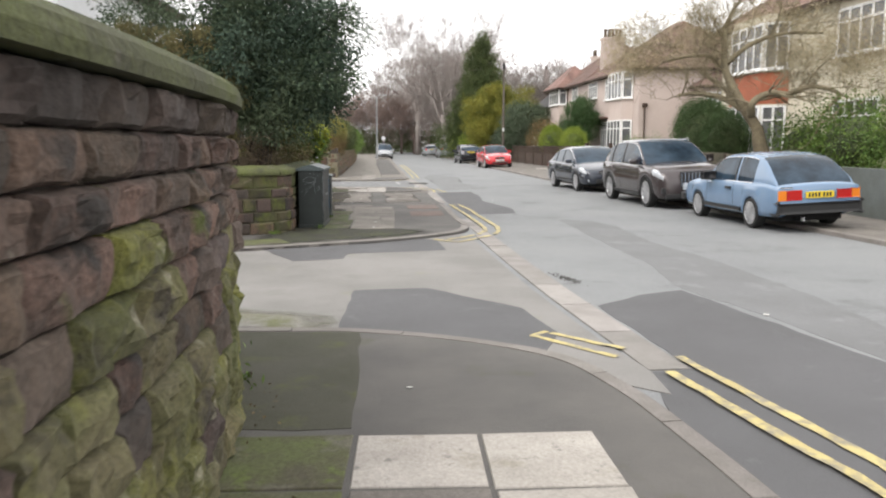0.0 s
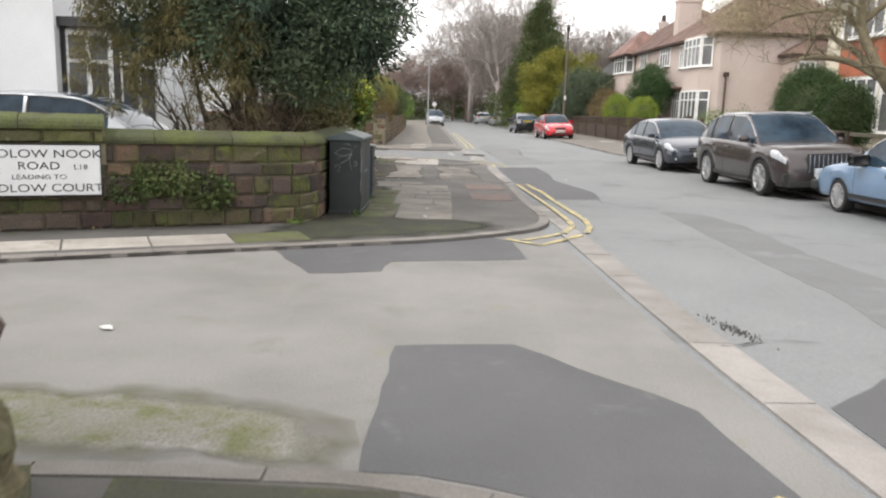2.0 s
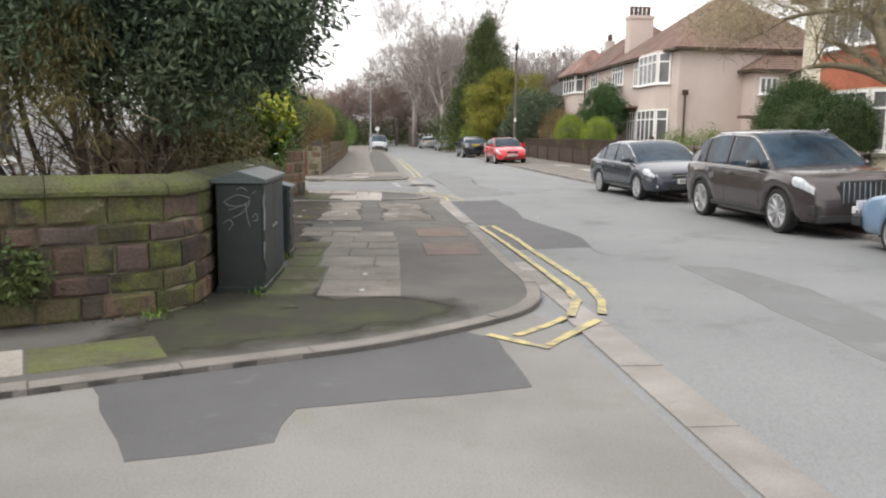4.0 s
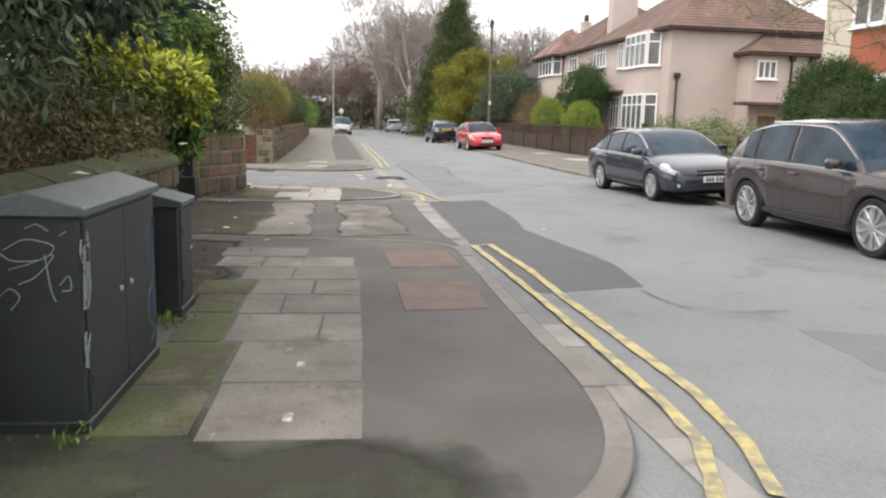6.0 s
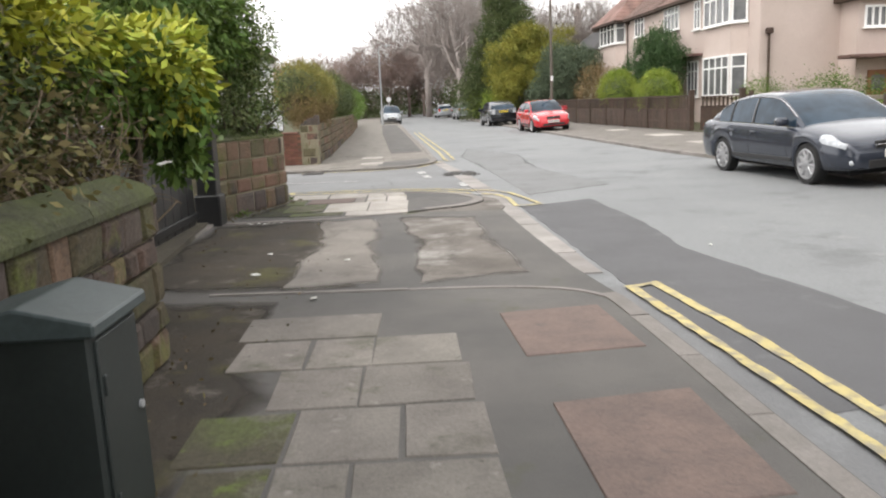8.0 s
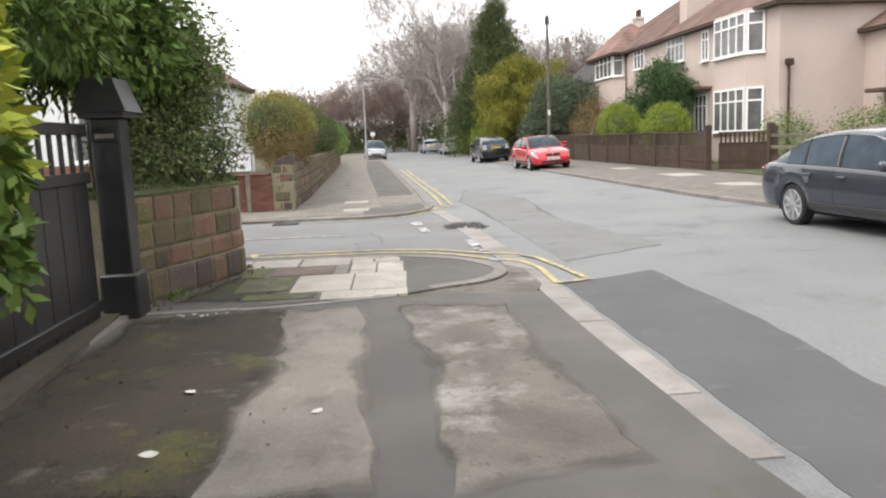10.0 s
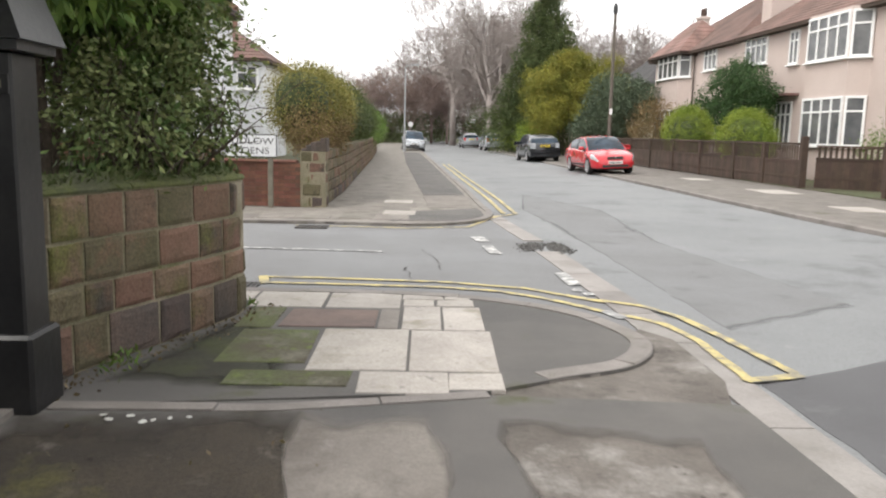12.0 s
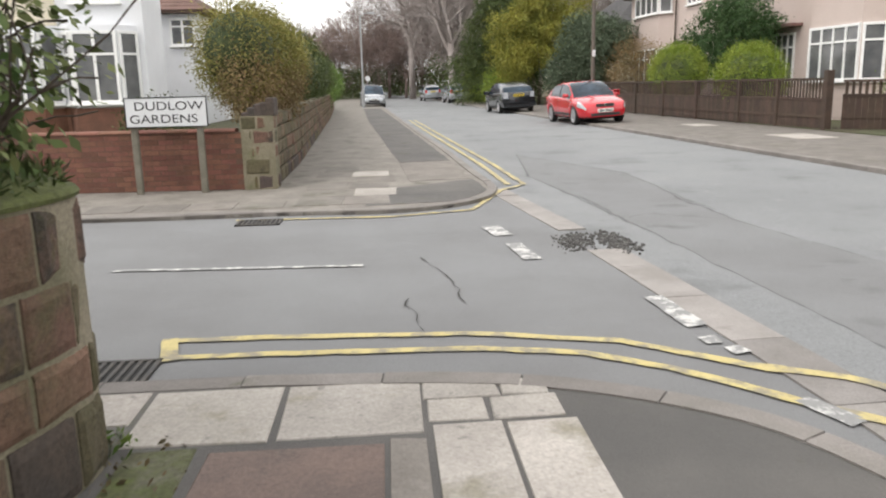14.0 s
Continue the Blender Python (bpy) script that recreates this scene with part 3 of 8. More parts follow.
patch("trim_patch", [(1.93, 6.7), (2.5, 7.2), (3.06, 7.5), (3.34, 5.85), (3.54, 4.64), (3.9, 2.0), (4.3, -6), (1.98, -6), (1.73, 1.2), (1.63, 3.0), (1.6, 3.8), (1.74, 4.45), (2.06, 4.5)], ROAD_Z + 0.004, M_road_dark, "broad dark asphalt repair in the road")
patch("trim_patch", [(3.3, 15.5), (3.25, 12.5), (3.3, 9.5), (3.1, 7.6), (3.45, 5.9), (3.8, 3.0), (4.3, -2.0), (5.0, -2.0), (4.4, 3.0), (4.25, 5.3), (4.35, 7.6), (4.3, 9.7), (4.05, 11.7), (4.15, 14.0), (3.9, 15.3)], ROAD_Z + 0.0025, M_road_trench, "narrow dark trench repair in the road", "patch", 0.03)
patch("trim_patch", [(1.4, 26), (3.0, 27), (2.4, 31), (2.6, 36), (1.4, 40), (0.9, 36), (1.2, 31)], ROAD_Z + 0.002, M_road_mid, "dark worn asphalt area by the side street", "patch", soft=0.2)

# pavement surfacing
patch("trim_moss", [(-0.9, 3.3), (-0.27, 3.3), (-0.34, 5.5), (-1.5, 5.5), (-1.25, 4.4)], 0.004, M_pav_strip, "mossy green strip of tarmac at a wall foot", "moss")
# moss patch below the evergreen; its dark colour includes the tree's shade
patch("trim_moss", [(-2.5, 11.3), (-2.35, 14.1), (-1.4, 14.1), (-0.5, 13.42), (0.35, 13.3), (0.6, 12.75), (0.1, 12.2), (-0.4, 11.82), (-0.85, 11.58), (-1.5, 11.28), (-2.0, 11.0)], 0.0035, M_pav_moss, "mossy tarmac at a pavement corner, darkened for tree shade", "moss", 0.06, soft=0.5)
patch("trim_moss", [(-2.15, 15.8), (-1.6, 15.8), (-1.3, 17.2), (-1.6, 19.4), (-2.6, 19.5), (-2.3, 17)], 0.004, M_pav_brown, "damp leaf mould and moss on tarmac", "moss", 0.06, soft=0.35)
patch("trim_drive", [(-3.25, 19.7), (-1.0, 19.68), (-1.1, 21.2), (-1.3, 22.4), (-1.75, 23.9), (-3.15, 23.85), (-3.3, 22)], 0.004, M_pav_brown, "dark damp tarmac before a gate", "patch", 0.07, soft=0.4)
patch("trim_drive", [(-1.7, 19.72), (-0.8, 19.72), (-0.88, 21.3), (-0.93, 22.6), (-1.05, 23.85), (-1.8, 23.85), (-1.75, 23.2), (-1.68, 22.5), (-1.7, 21.4)], 0.0065, M_worn, "worn pale concrete strip", "patch", 0.05, soft=0.28)
patch("trim_drive", [(-0.5, 19.72), (0.5, 19.9), (0.4, 21.3), (0.36, 22.1), (0.28, 23.6), (-0.72, 23.85), (-0.58, 22.1)], 0.005, M_worn_dark, "cracked worn concrete crossing", "patch", 0.04, soft=0.22)
patch("trim_moss", [(-3.0, 24.3), (-1.9, 24.25), (-2.05, 25.5), (-2.5, 26.0), (-2.85, 25.3)], 0.005, M_pav_moss, "mossy ground and crumbs at a curved wall foot", "moss", 0.05, soft=0.3)
patch("trim_tarmac", [(-1.69, 32.95), (-0.5, 33.1), (0.0, 34.0), (-0.05, 35.4), (-1.0, 34.75), (-1.62, 34.4)], 0.005, M_pav, "dark tarmac at a footway corner", "patch")
patch("trim_tarmac", [(-0.15, 38.6), (-1.15, 38.4), (-2.05, 57), (-2.7, 76), (-1.6, 76), (-0.85, 57)], 0.005, M_pav, "dark tarmac strip along a footway", "patch")


patch("trim_moss", [(-2.6, 5.7), (-0.62, 5.75), (-0.62, 6.3), (-1.6, 6.7), (-3.2, 6.6)], ROAD_Z + 0.0105, M_mouth_moss, "mossy dirt in an entrance beside a kerb", "moss", 0.05, soft=0.4)
# flagstones: x0, y0, x1, y1, material
def flags(parent, rows, z=0.006):
    for x0, y0, x1, y1, mat in rows:
        j = [random.uniform(-0.012, 0.012) for _ in range(8)]
        g = 0.0035
        lift = random.uniform(0, 0.004)
        slab("flagstone", [(x0 + g + j[0], y0 + g + j[1]), (x1 - g + j[2], y0 + g + j[3]), (x1 - g + j[4], y1 - g + j[5]), (x0 + g + j[6], y1 - g + j[7])], -0.03, z + lift, mat, parent)


P, G, S = M_flag_pale, M_flag, M_flag_moss
flags(pavement_a, [(-0.88, 2.55, -0.25, 3.2, S), (-0.23, 2.55, 0.4, 3.2, P), (0.42, 2.53, 1.04, 3.2, P), (-0.86, 1.85, -0.25, 2.53, S), (-0.23, 1.85, 0.4, 2.53, G), (0.42, 1.85, 1.04, 2.51, P)])
flags(pavement_b, [
    (-0.98, 13.33, -0.17, 14.15, G), (-1.0, 14.15, -0.17, 14.98, G), (-1.12, 15.0, -0.49, 15.74, G), (-0.48, 15.0, -0.18, 15.74, G),
    (-1.15, 15.77, -0.83, 16.4, G), (-0.82, 15.77, -0.19, 16.4, G), (-1.13, 16.43, -0.62, 17.03, G), (-0.61, 16.43, -0.2, 17.03, G),
    (-0.85, 17.05, -0.24, 17.65, G), (-1.32, 17.05, -0.86, 17.65, G), (-1.2, 17.67, -0.81, 18.24, G), (-0.8, 17.67, -0.27, 18.24, G), (-1.66, 17.67, -1.22, 18.24, G), (-1.72, 18.27, -0.79, 18.84, G),
    (-1.5, 13.4, -1.0, 14.1, S), (-1.5, 14.12, -1.02, 14.95, S), (-1.5, 14.98, -1.14, 15.72, S), (-1.52, 15.8, -1.17, 16.4, S), (-1.62, 16.45, -1.15, 17.0, S)])
flags(pavement_c, [
    (-1.5, 24.2, -0.95, 24.6, P), (-0.94, 24.28, -0.6, 24.6, P), (-1.85, 24.62, -1.2, 25.64, P), (-1.19, 24.62, -0.6, 25.64, P),
    (-1.28, 25.66, -0.96, 26.45, P), (-0.95, 25.66, -0.63, 26.45, P), (-1.29, 26.47, -1.0, 26.72, P), (-0.99, 26.47, -0.66, 26.72, P), (-1.29, 26.73, -0.92, 26.95, P), (-0.91, 26.73, -0.68, 26.93, P),
    (-1.95, 26.36, -1.31, 26.97, P), (-2.6, 26.36, -1.97, 26.98, P), (-3.2, 26.6, -2.62, 26.99, P), (-1.46, 25.68, -1.3, 26.33, M_worn), (-2.45, 24.75, -1.87, 25.6, S), (-2.55, 25.65, -2.25, 26.33, S), (-2.3, 24.3, -1.55, 24.6, S)])
slab("cover_stone", [(-2.22, 25.7), (-1.48, 25.72), (-1.48, 26.28), (-2.2, 26.28)], -0.03, 0.01, M_cover, pavement_c, "reddish brown access cover stone")
slab("cover_stone", [(0.16, 15.86), (0.87, 15.94), (0.86, 17.05), (0.13, 16.95)], -0.03, 0.008, M_cover, pavement_b, "brown concrete access cover")
slab("cover_stone", [(0.11, 17.69), (0.85, 17.76), (0.79, 18.76), (0.06, 18.67)], -0.03, 0.008, M_cover, pavement_b, "brown concrete access cover")
flags(pavement_d, [(-2.6 + 0.62 * i + 0.1 * (j % 2), 33.1 + 0.78 * j, -2.0 + 0.62 * i + 0.1 * (j % 2), 33.86 + 0.78 * j, M_flag_pale if (i, j) in ((1, 1), (1, 4)) else M_flag) for j in range(7) for i in range(2 if j < 5 else 1)])
flags(pavement_d, [(-5.2 + 0.62 * i, 33.0, -4.6 + 0.62 * i, 33.6, M_flag) for i in range(4)])
flags(pavement_e, [(8.2, 47.0, 9.0, 48.2, M_flag_pale), (8.0, 36.0, 8.9, 37.2, M_flag_pale), (8.3, 41.0, 9.3, 42.6, M_flag_pale)], 0.037)
patch("trim_tan", [(-1.05, 35.3), (-0.1, 35.5), (-0.15, 38.3), (-1.15, 38.3)], 0.005, M_worn, "tan concrete strip of a footway", "patch")
# pale paving along the kerb below the low wall
for k in range(4):
    a = Vector((-1.75, 11.3)) + Vector((-0.905, -0.425)) * (0.86 * k)
    d, n_ = Vector((-0.905, -0.425)), Vector((-0.425, 0.905))
    q = [a, a + d * 0.84, a + d * 0.84 + n_ * 0.62, a + n_ * 0.62]
    slab("flagstone", [tuple(p) for p in q], -0.03, 0.008, M_flag_pale if k else M_flag_moss, pavement_b)


# kerb stones laid along a line
def kerb(parent, line, length, width, z, z0=-0.2, gap=0.012, mat=M_kerb, s0=0.0, s1=None, name="kerb_stone", tip=0.012):
    fine = resample(line, 0.08)
    n = max(2, round(length / 0.08))
    i = int(s0 / 0.08)
    last = len(fine) - 1 if s1 is None else min(len(fine) - 1, int(s1 / 0.08))
    while i < last - 1:
        seg = fine[i:min(i + n, last) + 1]
        if len(seg) < 2:
            break
        # corner points: first, last and those between
        keep = seg[::max(1, len(seg) // 6)]
        if keep[-1] is not seg[-1]:
            keep.append(seg[-1])
        keep = [keep[0] + (keep[1] - keep[0]).normalized() * gap * 0.5, *keep[1:-1], keep[-1] - (keep[-1] - keep[-2]).normalized() * gap * 0.5]
        lift = random.uniform(-0.004, 0.004)
        outer, inner = keep, offset_line(keep, width)
        bm = bmesh.new()
        rows = []
        for o, q in zip(outer, inner):
            d = (q - o).normalized()
            rows.append([bm.verts.new((*o, z0)), bm.verts.new((*o, z + lift - tip)), bm.verts.new((*(o + d * tip), z + lift)), bm.verts.new((*q, z + lift)), bm.verts.new((*q, z0))])
        for a, b in zip(rows, rows[1:]):
            for k in range(4):
                bm.faces.new((a[k], b[k], b[k + 1], a[k + 1]))
        bm.faces.new(rows[0][::-1])
        bm.faces.new(rows[-1])
        bmesh.ops.recalc_face_normals(bm, faces=bm.faces[:])
        part(name, bm, mat, parent)
        i += n


kerb(pavement_a, KERB_A, 0.95, 0.13, 0.008)
kerb(pavement_b, KERB_B, 0.9, 0.14, 0.008)
kerb(pavement_c, KERB_C[:60], 0.75, 0.16, 0.008, s0=0.55)
kerb(pavement_d, KERB_D, 0.95, 0.14, 0.012, s1=75)
rk = [Vector((edge(y) + ROAD_W, y)) for y in range(100, -8, -1)]
kerb(pavement_e, list(reversed(rk)), 1.0, -0.14, 0.035)
# flat drop kerb stones across the drive
kerb(pavement_b, [Vector(p) for p in smooth_line([(0.96, 18.98), (0.84, 19.18), (0.62, 19.36), (0.1, 19.52), (-0.75, 19.6), (-2.25, 19.72)])], 0.9, 0.06, 0.009)
kerb(pavement_b, [Vector((-3.1, 23.98)), Vector((-1.95, 24.0)), Vector((-0.72, 24.27))], 0.9, -0.12, 0.01)
# stone channel along the road
for y0, y1, length, width, drop in ((4.5, 12.6, 1.1, 0.31, 0.0), (12.6, 15.6, 0.8, 0.22, 0.002), (20.0, 24.6, 0.95, 0.26, 0.0), (24.6, 30.1, 1.0, 0.34, 0.0), (31.1, 34.5, 0.9, 0.3, 0.0)):
    chan = [Vector((edge(y0 + (y1 - y0) * k / 6), y0 + (y1 - y0) * k / 6)) for k in range(7)]
    kerb(road, chan, length, width, ROAD_Z + 0.014 - drop, mat=M_channel, name="channel_stone", tip=0.008)


# painted lines
def paint(pts, width, mat, label, z=ROAD_Z + 0.015, wobble=0.008):
    line = resample([Vector(p) for p in pts], 0.12)
    bm = bmesh.new()
    a, b = [], []
    for i, p in enumerate(line):
        t = (line[min(i + 1, len(line) - 1)] - line[max(i - 1, 0)]).normalized()
        nrm = Vector((-t.y, t.x))
        a.append(p + nrm * (width / 2 + random.uniform(-wobble, wobble)))
        b.append(p - nrm * (width / 2 + random.uniform(-wobble, wobble)))

    def level(p):
        return z + (0.009 if edge(p.y) - 0.4 < p.x < edge(p.y) + 0.08 else 0.0)

    va = [bm.verts.new((*p, level(p))) for p in a]
    vb = [bm.verts.new((*p, level(p))) for p in b]
    for i in range(len(line) - 1):
        bm.faces.new((vb[i], vb[i + 1], va[i + 1], va[i]))
    ob = mesh_object("trim_line", bm, mat)
    return tagged(ob, label, "road marking", kind="structure")


Y = "worn yellow painted line on the road"
paint([(2.44, -8), (2.29, 0.0), (2.2, 2.5), (2.06, 3.2), (1.86, 4.4)], 0.08, M_yellow, Y)
paint([(2.66, -8), (2.5, 0.0), (2.4, 2.8), (2.27, 3.56), (2.06, 4.78)], 0.085, M_yellow, Y)
paint([(1.6, 4.8), (1.1, 5.47)], 0.07, M_yellow, Y)
paint([(1.72, 5.02), (1.22, 5.6)], 0.07, M_yellow, Y)
paint([(1.21, 19.4), (1.34, 17.6), (1.42, 16.3), (1.5, 14.75), (1.53, 13.9), (1.5, 13.3), (1.36, 12.85), (1.3, 12.65)], 0.085, M_yellow, Y)
paint([(1.44, 19.52), (1.6, 17.9), (1.65, 16.5), (1.75, 14.9), (1.8, 14.0), (1.74, 13.3), (1.6, 12.75)], 0.085, M_yellow, Y)
paint([(1.24, 12.6), (1.0, 12.3), (0.72, 12.02)], 0.08, M_yellow, Y, ROAD_Z + 0.017)
paint([(1.5, 12.5), (1.2, 12.1), (0.92, 11.72)], 0.08, M_yellow, Y, ROAD_Z + 0.017)
paint([(0.5, 12.04), (0.92, 11.64)], 0.08, M_yellow, Y, ROAD_Z + 0.018)
paint([(1.17, 19.36), (1.48, 19.52)], 0.07, M_yellow, Y, ROAD_Z + 0.017)
paint([(-2.72, 27.62), (-2.13, 27.61), (-0.95, 27.54), (-0.36, 27.38), (0.05, 27.08), (0.3, 26.8), (0.58, 26.45), (0.88, 26.15), (1.0, 25.6), (1.0, 24.66)], 0.08, M_yellow, Y)
paint([(-2.8, 27.93), (-2.18, 27.92), (-0.93, 27.82), (-0.08, 27.55), (0.3, 27.22), (0.55, 27.0), (0.9, 26.78), (1.12, 26.4), (1.24, 25.8), (1.38, 24.82)], 0.08, M_yellow, Y)
paint([(-2.7, 27.56), (-2.8, 27.97)], 0.1, M_yellow, Y, ROAD_Z + 0.017)
paint([(0.96, 24.62), (1.42, 24.8)], 0.09, M_yellow, Y, ROAD_Z + 0.017)
paint([(0.42, 34.9), (0.38, 38), (0.1, 46), (-0.3, 58)], 0.085, M_yellow, Y)
paint([(0.66, 34.9), (0.62, 38), (0.34, 46), (-0.06, 58)], 0.085, M_yellow, Y)
paint([(0.66, 34.9), (0.2, 34.2), (-0.4, 32.6), (-1.4, 32.3), (-3.2, 32.4)], 0.07, M_yellow, Y)
paint([(1.06, 5.44), (1.24, 5.64)], 0.06, M_yellow, Y, ROAD_Z + 0.017)
W = "worn white painted dash on the road"
paint([(-0.33, 31.45), (-0.26, 30.9)], 0.2, M_white, W)
paint([(-0.24, 30.5), (-0.18, 29.75)], 0.16, M_white, W)
paint([(0.42, 28.45), (0.46, 27.75)], 0.13, M_white, W)
paint([(0.43, 27.55), (0.44, 27.43)], 0.1, M_white, W)
paint([(0.5, 27.36), (0.52, 27.2)], 0.1, M_white, W)
paint([(0.5, 26.6), (0.6, 26.3)], 0.1, M_white, W)
paint([(-3.8, 29.95), (-1.65, 29.8)], 0.07, M_white, "worn white centre line of a side street")

# ---- stone walls ----
def stone_mesh(w, h, bulge, depth, nx=4, nz=3, rough=0.6):
    """A rock-faced block: w along x, h along z, its face bulging to -y."""
    bm = bmesh.new()
    grid = []
    sx, sz = random.random() * 50, random.random() * 50
    us = [0, 0.05, 0.18, 0.34, 0.5, 0.66, 0.82, 0.95, 1] if nx > 5 else [0, 0.07, 0.36, 0.64, 0.93, 1] if nx > 4 else [0, 0.08, 0.5, 0.92, 1]
    vs = [0, 0.1, 0.3, 0.55, 0.78, 0.92, 1] if nx > 5 else [0, 0.14, 0.52, 0.86, 1] if nx > 4 else [0, 0.14, 0.86, 1]
    nx, nz = len(us) - 1, len(vs) - 1
    for k in range(nz + 1):
        row = []
        for i in range(nx + 1):
            u, v = us[i], vs[k]
            fall = (0.0 if i in (0, nx) else 0.85 if i in (1, nx - 1) else 1.0) * (0.0 if k in (0, nz) else 0.85 if k in (1, nz - 1) else 1.0)
            n = noise.noise((u * w * 13 + sx, v * h * 13, sz))
            y = -(bulge * fall * (1 + rough * 2 * n))
            jx = random.uniform(-0.006, 0.006) if 0 < i < nx else random.uniform(-0.004, 0.004)
            row.append(bm.verts.new(((u - 0.5) * w + jx, y, v * h + random.uniform(-0.004, 0.004))))
        grid.append(row)
    for k in range(nz):
        for i in range(nx):
            bm.faces.new((grid[k][i], grid[k][i + 1], grid[k + 1][i + 1], grid[k + 1][i]))
    rim = grid[0] + [r[-1] for r in grid[1:]] + grid[-1][-2::-1] + [r[0] for r in grid[-2:0:-1]]
    back = [bm.verts.new((v.co.x, depth, v.co.z)) for v in rim]
    n = len(rim)
    for i in range(n):
        bm.faces.new((rim[(i + 1) % n], rim[i], back[i], back[(i + 1) % n]))
    return bm


def stone_wall(name, label, line, z0, courses, thick, pick, widths, bulge=0.035, gap=0.012, side=-1, core=M_mortar, s0=0.0, s1=None, nx=4, joined_from=None, recess=0.035):
    """A wall along line (its outer face), with stones laid in courses on it. side=-1: the face looks to the line's right."""
    fine = [Vector(p) for p in line]
    dense = resample(fine, 0.1)
    inner = offset_line(dense, -side * thick)
    bm = bmesh.new()
    top = z0 + sum(courses)
    outer = offset_line(dense, -side * recess)
    prism(bm, [tuple(p) for p in outer] + [tuple(p) for p in reversed(inner)], z0 - 0.25, top)
    wall = structure(mesh_object(name, bm, core), label, "wall")
    total = sum((b - a).length for a, b in zip(dense, dense[1:]))
    s1 = total if s1 is None else min(s1, total)

    def at(s):
        i = min(int(s / 0.1), len(dense) - 2)
        return dense[i].lerp(dense[i + 1], s / 0.1 - i)

    z = z0
    far = bmesh.new()
    for c, h in enumerate(courses):
        s = s0 - random.uniform(0, widths[0])
        while s < s1:
            w = random.uniform(*widths) * (1.0 if h < 0.24 else 1.15)
            a, b = at(max(s, 0.0)), at(min(s + w, s1))
            s += w
            if (b - a).length < 0.05:
                continue
            t = (b - a).normalized()
            ln_ = (b - a).length
            bm = stone_mesh(ln_ - gap, h - gap, bulge * random.uniform(0.5, 1.4), 0.08, nx=nx)
            ang = math.atan2(t.y, t.x) + (0 if side < 0 else math.pi)
            mid = (a + b) / 2
            m = Matrix.Translation((mid.x, mid.y, z + gap / 2)) @ Matrix.Rotation(ang, 4, "Z")
            if joined_from is not None and s > joined_from:
                bmesh.ops.transform(bm, matrix=m, verts=bm.verts[:])
                me = bpy.data.meshes.new("tmp")
                bm.to_mesh(me)
                bm.free()
                far.from_mesh(me)
                bpy.data.meshes.remove(me)
                continue
            ob = part("stone", bm, pick(z - z0, top - z0), wall)
            ob.matrix_local = m
        z += h
    if far.verts:
        tagged(part("stonework", far, pick(0.5, 1.0), wall), kind="stuff")
    else:
        far.free()
    return wall, dense


def coping(wall, dense, z, over, back, heights, length, mat, side=-1, crown=0.03, name="coping_stone", s1=None):
    """Stones along the top: front face height and a sloping crown."""
    n = max(2, round(length / 0.1))
    i = 0
    last = len(dense) - 1 if s1 is None else min(len(dense) - 1, int(s1 / 0.1))
    while i < last - 1:
        m_ = n + random.randint(-1, 1)
        seg = dense[i:min(i + m_, last) + 1]
        if len(seg) < 2:
            break
        seg = [seg[0] + (seg[1] - seg[0]).normalized() * 0.004, *seg[1:-1], seg[-1] - (seg[-1] - seg[-2]).normalized() * 0.004]
        front, rear = offset_line(seg, side * over), offset_line(seg, -side * back)
        bm = bmesh.new()
        rows = []
        h = heights * random.uniform(0.96, 1.05)
        for f, r in zip(front, rear):
            d = (r - f).normalized()
            wdt = (r - f).length
            jit = random.uniform(-0.005, 0.005)
            prof = [(0.0, 0.0), (-0.004 + jit, h * 0.35), (0.012 + jit, h * 0.72), (0.05, h), (wdt * 0.5, h + crown + jit), (wdt - 0.05, h), (wdt, h * 0.7), (wdt, 0.0)]
            rows.append([bm.verts.new((*(f + d * u), z + v)) for u, v in prof])
        for a, b in zip(rows, rows[1:]):
            for k in range(len(a)):
                k2 = (k + 1) % len(a)
                bm.faces.new((a[k], b[k], b[k2], a[k2]))
        bm.faces.new(rows[0][::-1])
        bm.faces.new(rows[-1])
        bmesh.ops.recalc_face_normals(bm, faces=bm.faces[:])
        part(name, bm, mat, wall)
        i += m_


def pick_a(z, top):
    # the top course, below the coping, is always the dark stone
    if z > 1.5:
        return M_sand_dark
    r = random.random()
    if z > 0.95:
        return M_sand if r < 0.78 else M_sand_dark if r < 0.95 else M_sand_moss
    if z > 0.6:
        return M_sand_moss if r < 0.55 else M_sand_dark if r < 0.75 else M_sand
    return M_sand_moss if r < 0.82 else M_sand_dark


# mossy stones for the garden wall, mixed darker to carry its shade
def pick_b(z, top):
    r = random.random()
    return M_wall_mix if r < 0.12 else M_sand if r < 0.3 else M_wall_moss if r < 0.72 else M_sand_dark


def pick_c(z, top):
    r = random.random()
    if z < 0.2 and r < 0.6:
        return M_sand_dark
    return M_sand_red if r < 0.27 else M_sand_olive if r < 0.84 else M_wall_mix


LINE_A = smooth_line([(-0.74, -4.0), (-0.78, 0.5), (-0.83, 2.4), (-0.92, 3.4), (-1.07, 3.95), (-1.32, 4.42), (-1.72, 4.9), (-2.3, 5.28), (-3.2, 5.35), (-4.8, 4.8), (-9.0, 2.9)], 8)
wall_a, dense_a = stone_wall("wall_corner", "tall rock-faced red sandstone wall with moss and a mossy coping", LINE_A, 0.0, [0.2, 0.17, 0.18, 0.2, 0.17, 0.19, 0.18, 0.14, 0.14, 0.15], 0.42, pick_a, (0.24, 0.52), bulge=0.04, gap=0.009, side=-1, core=M_sand_dark, s0=2.5, s1=13.5, nx=6)
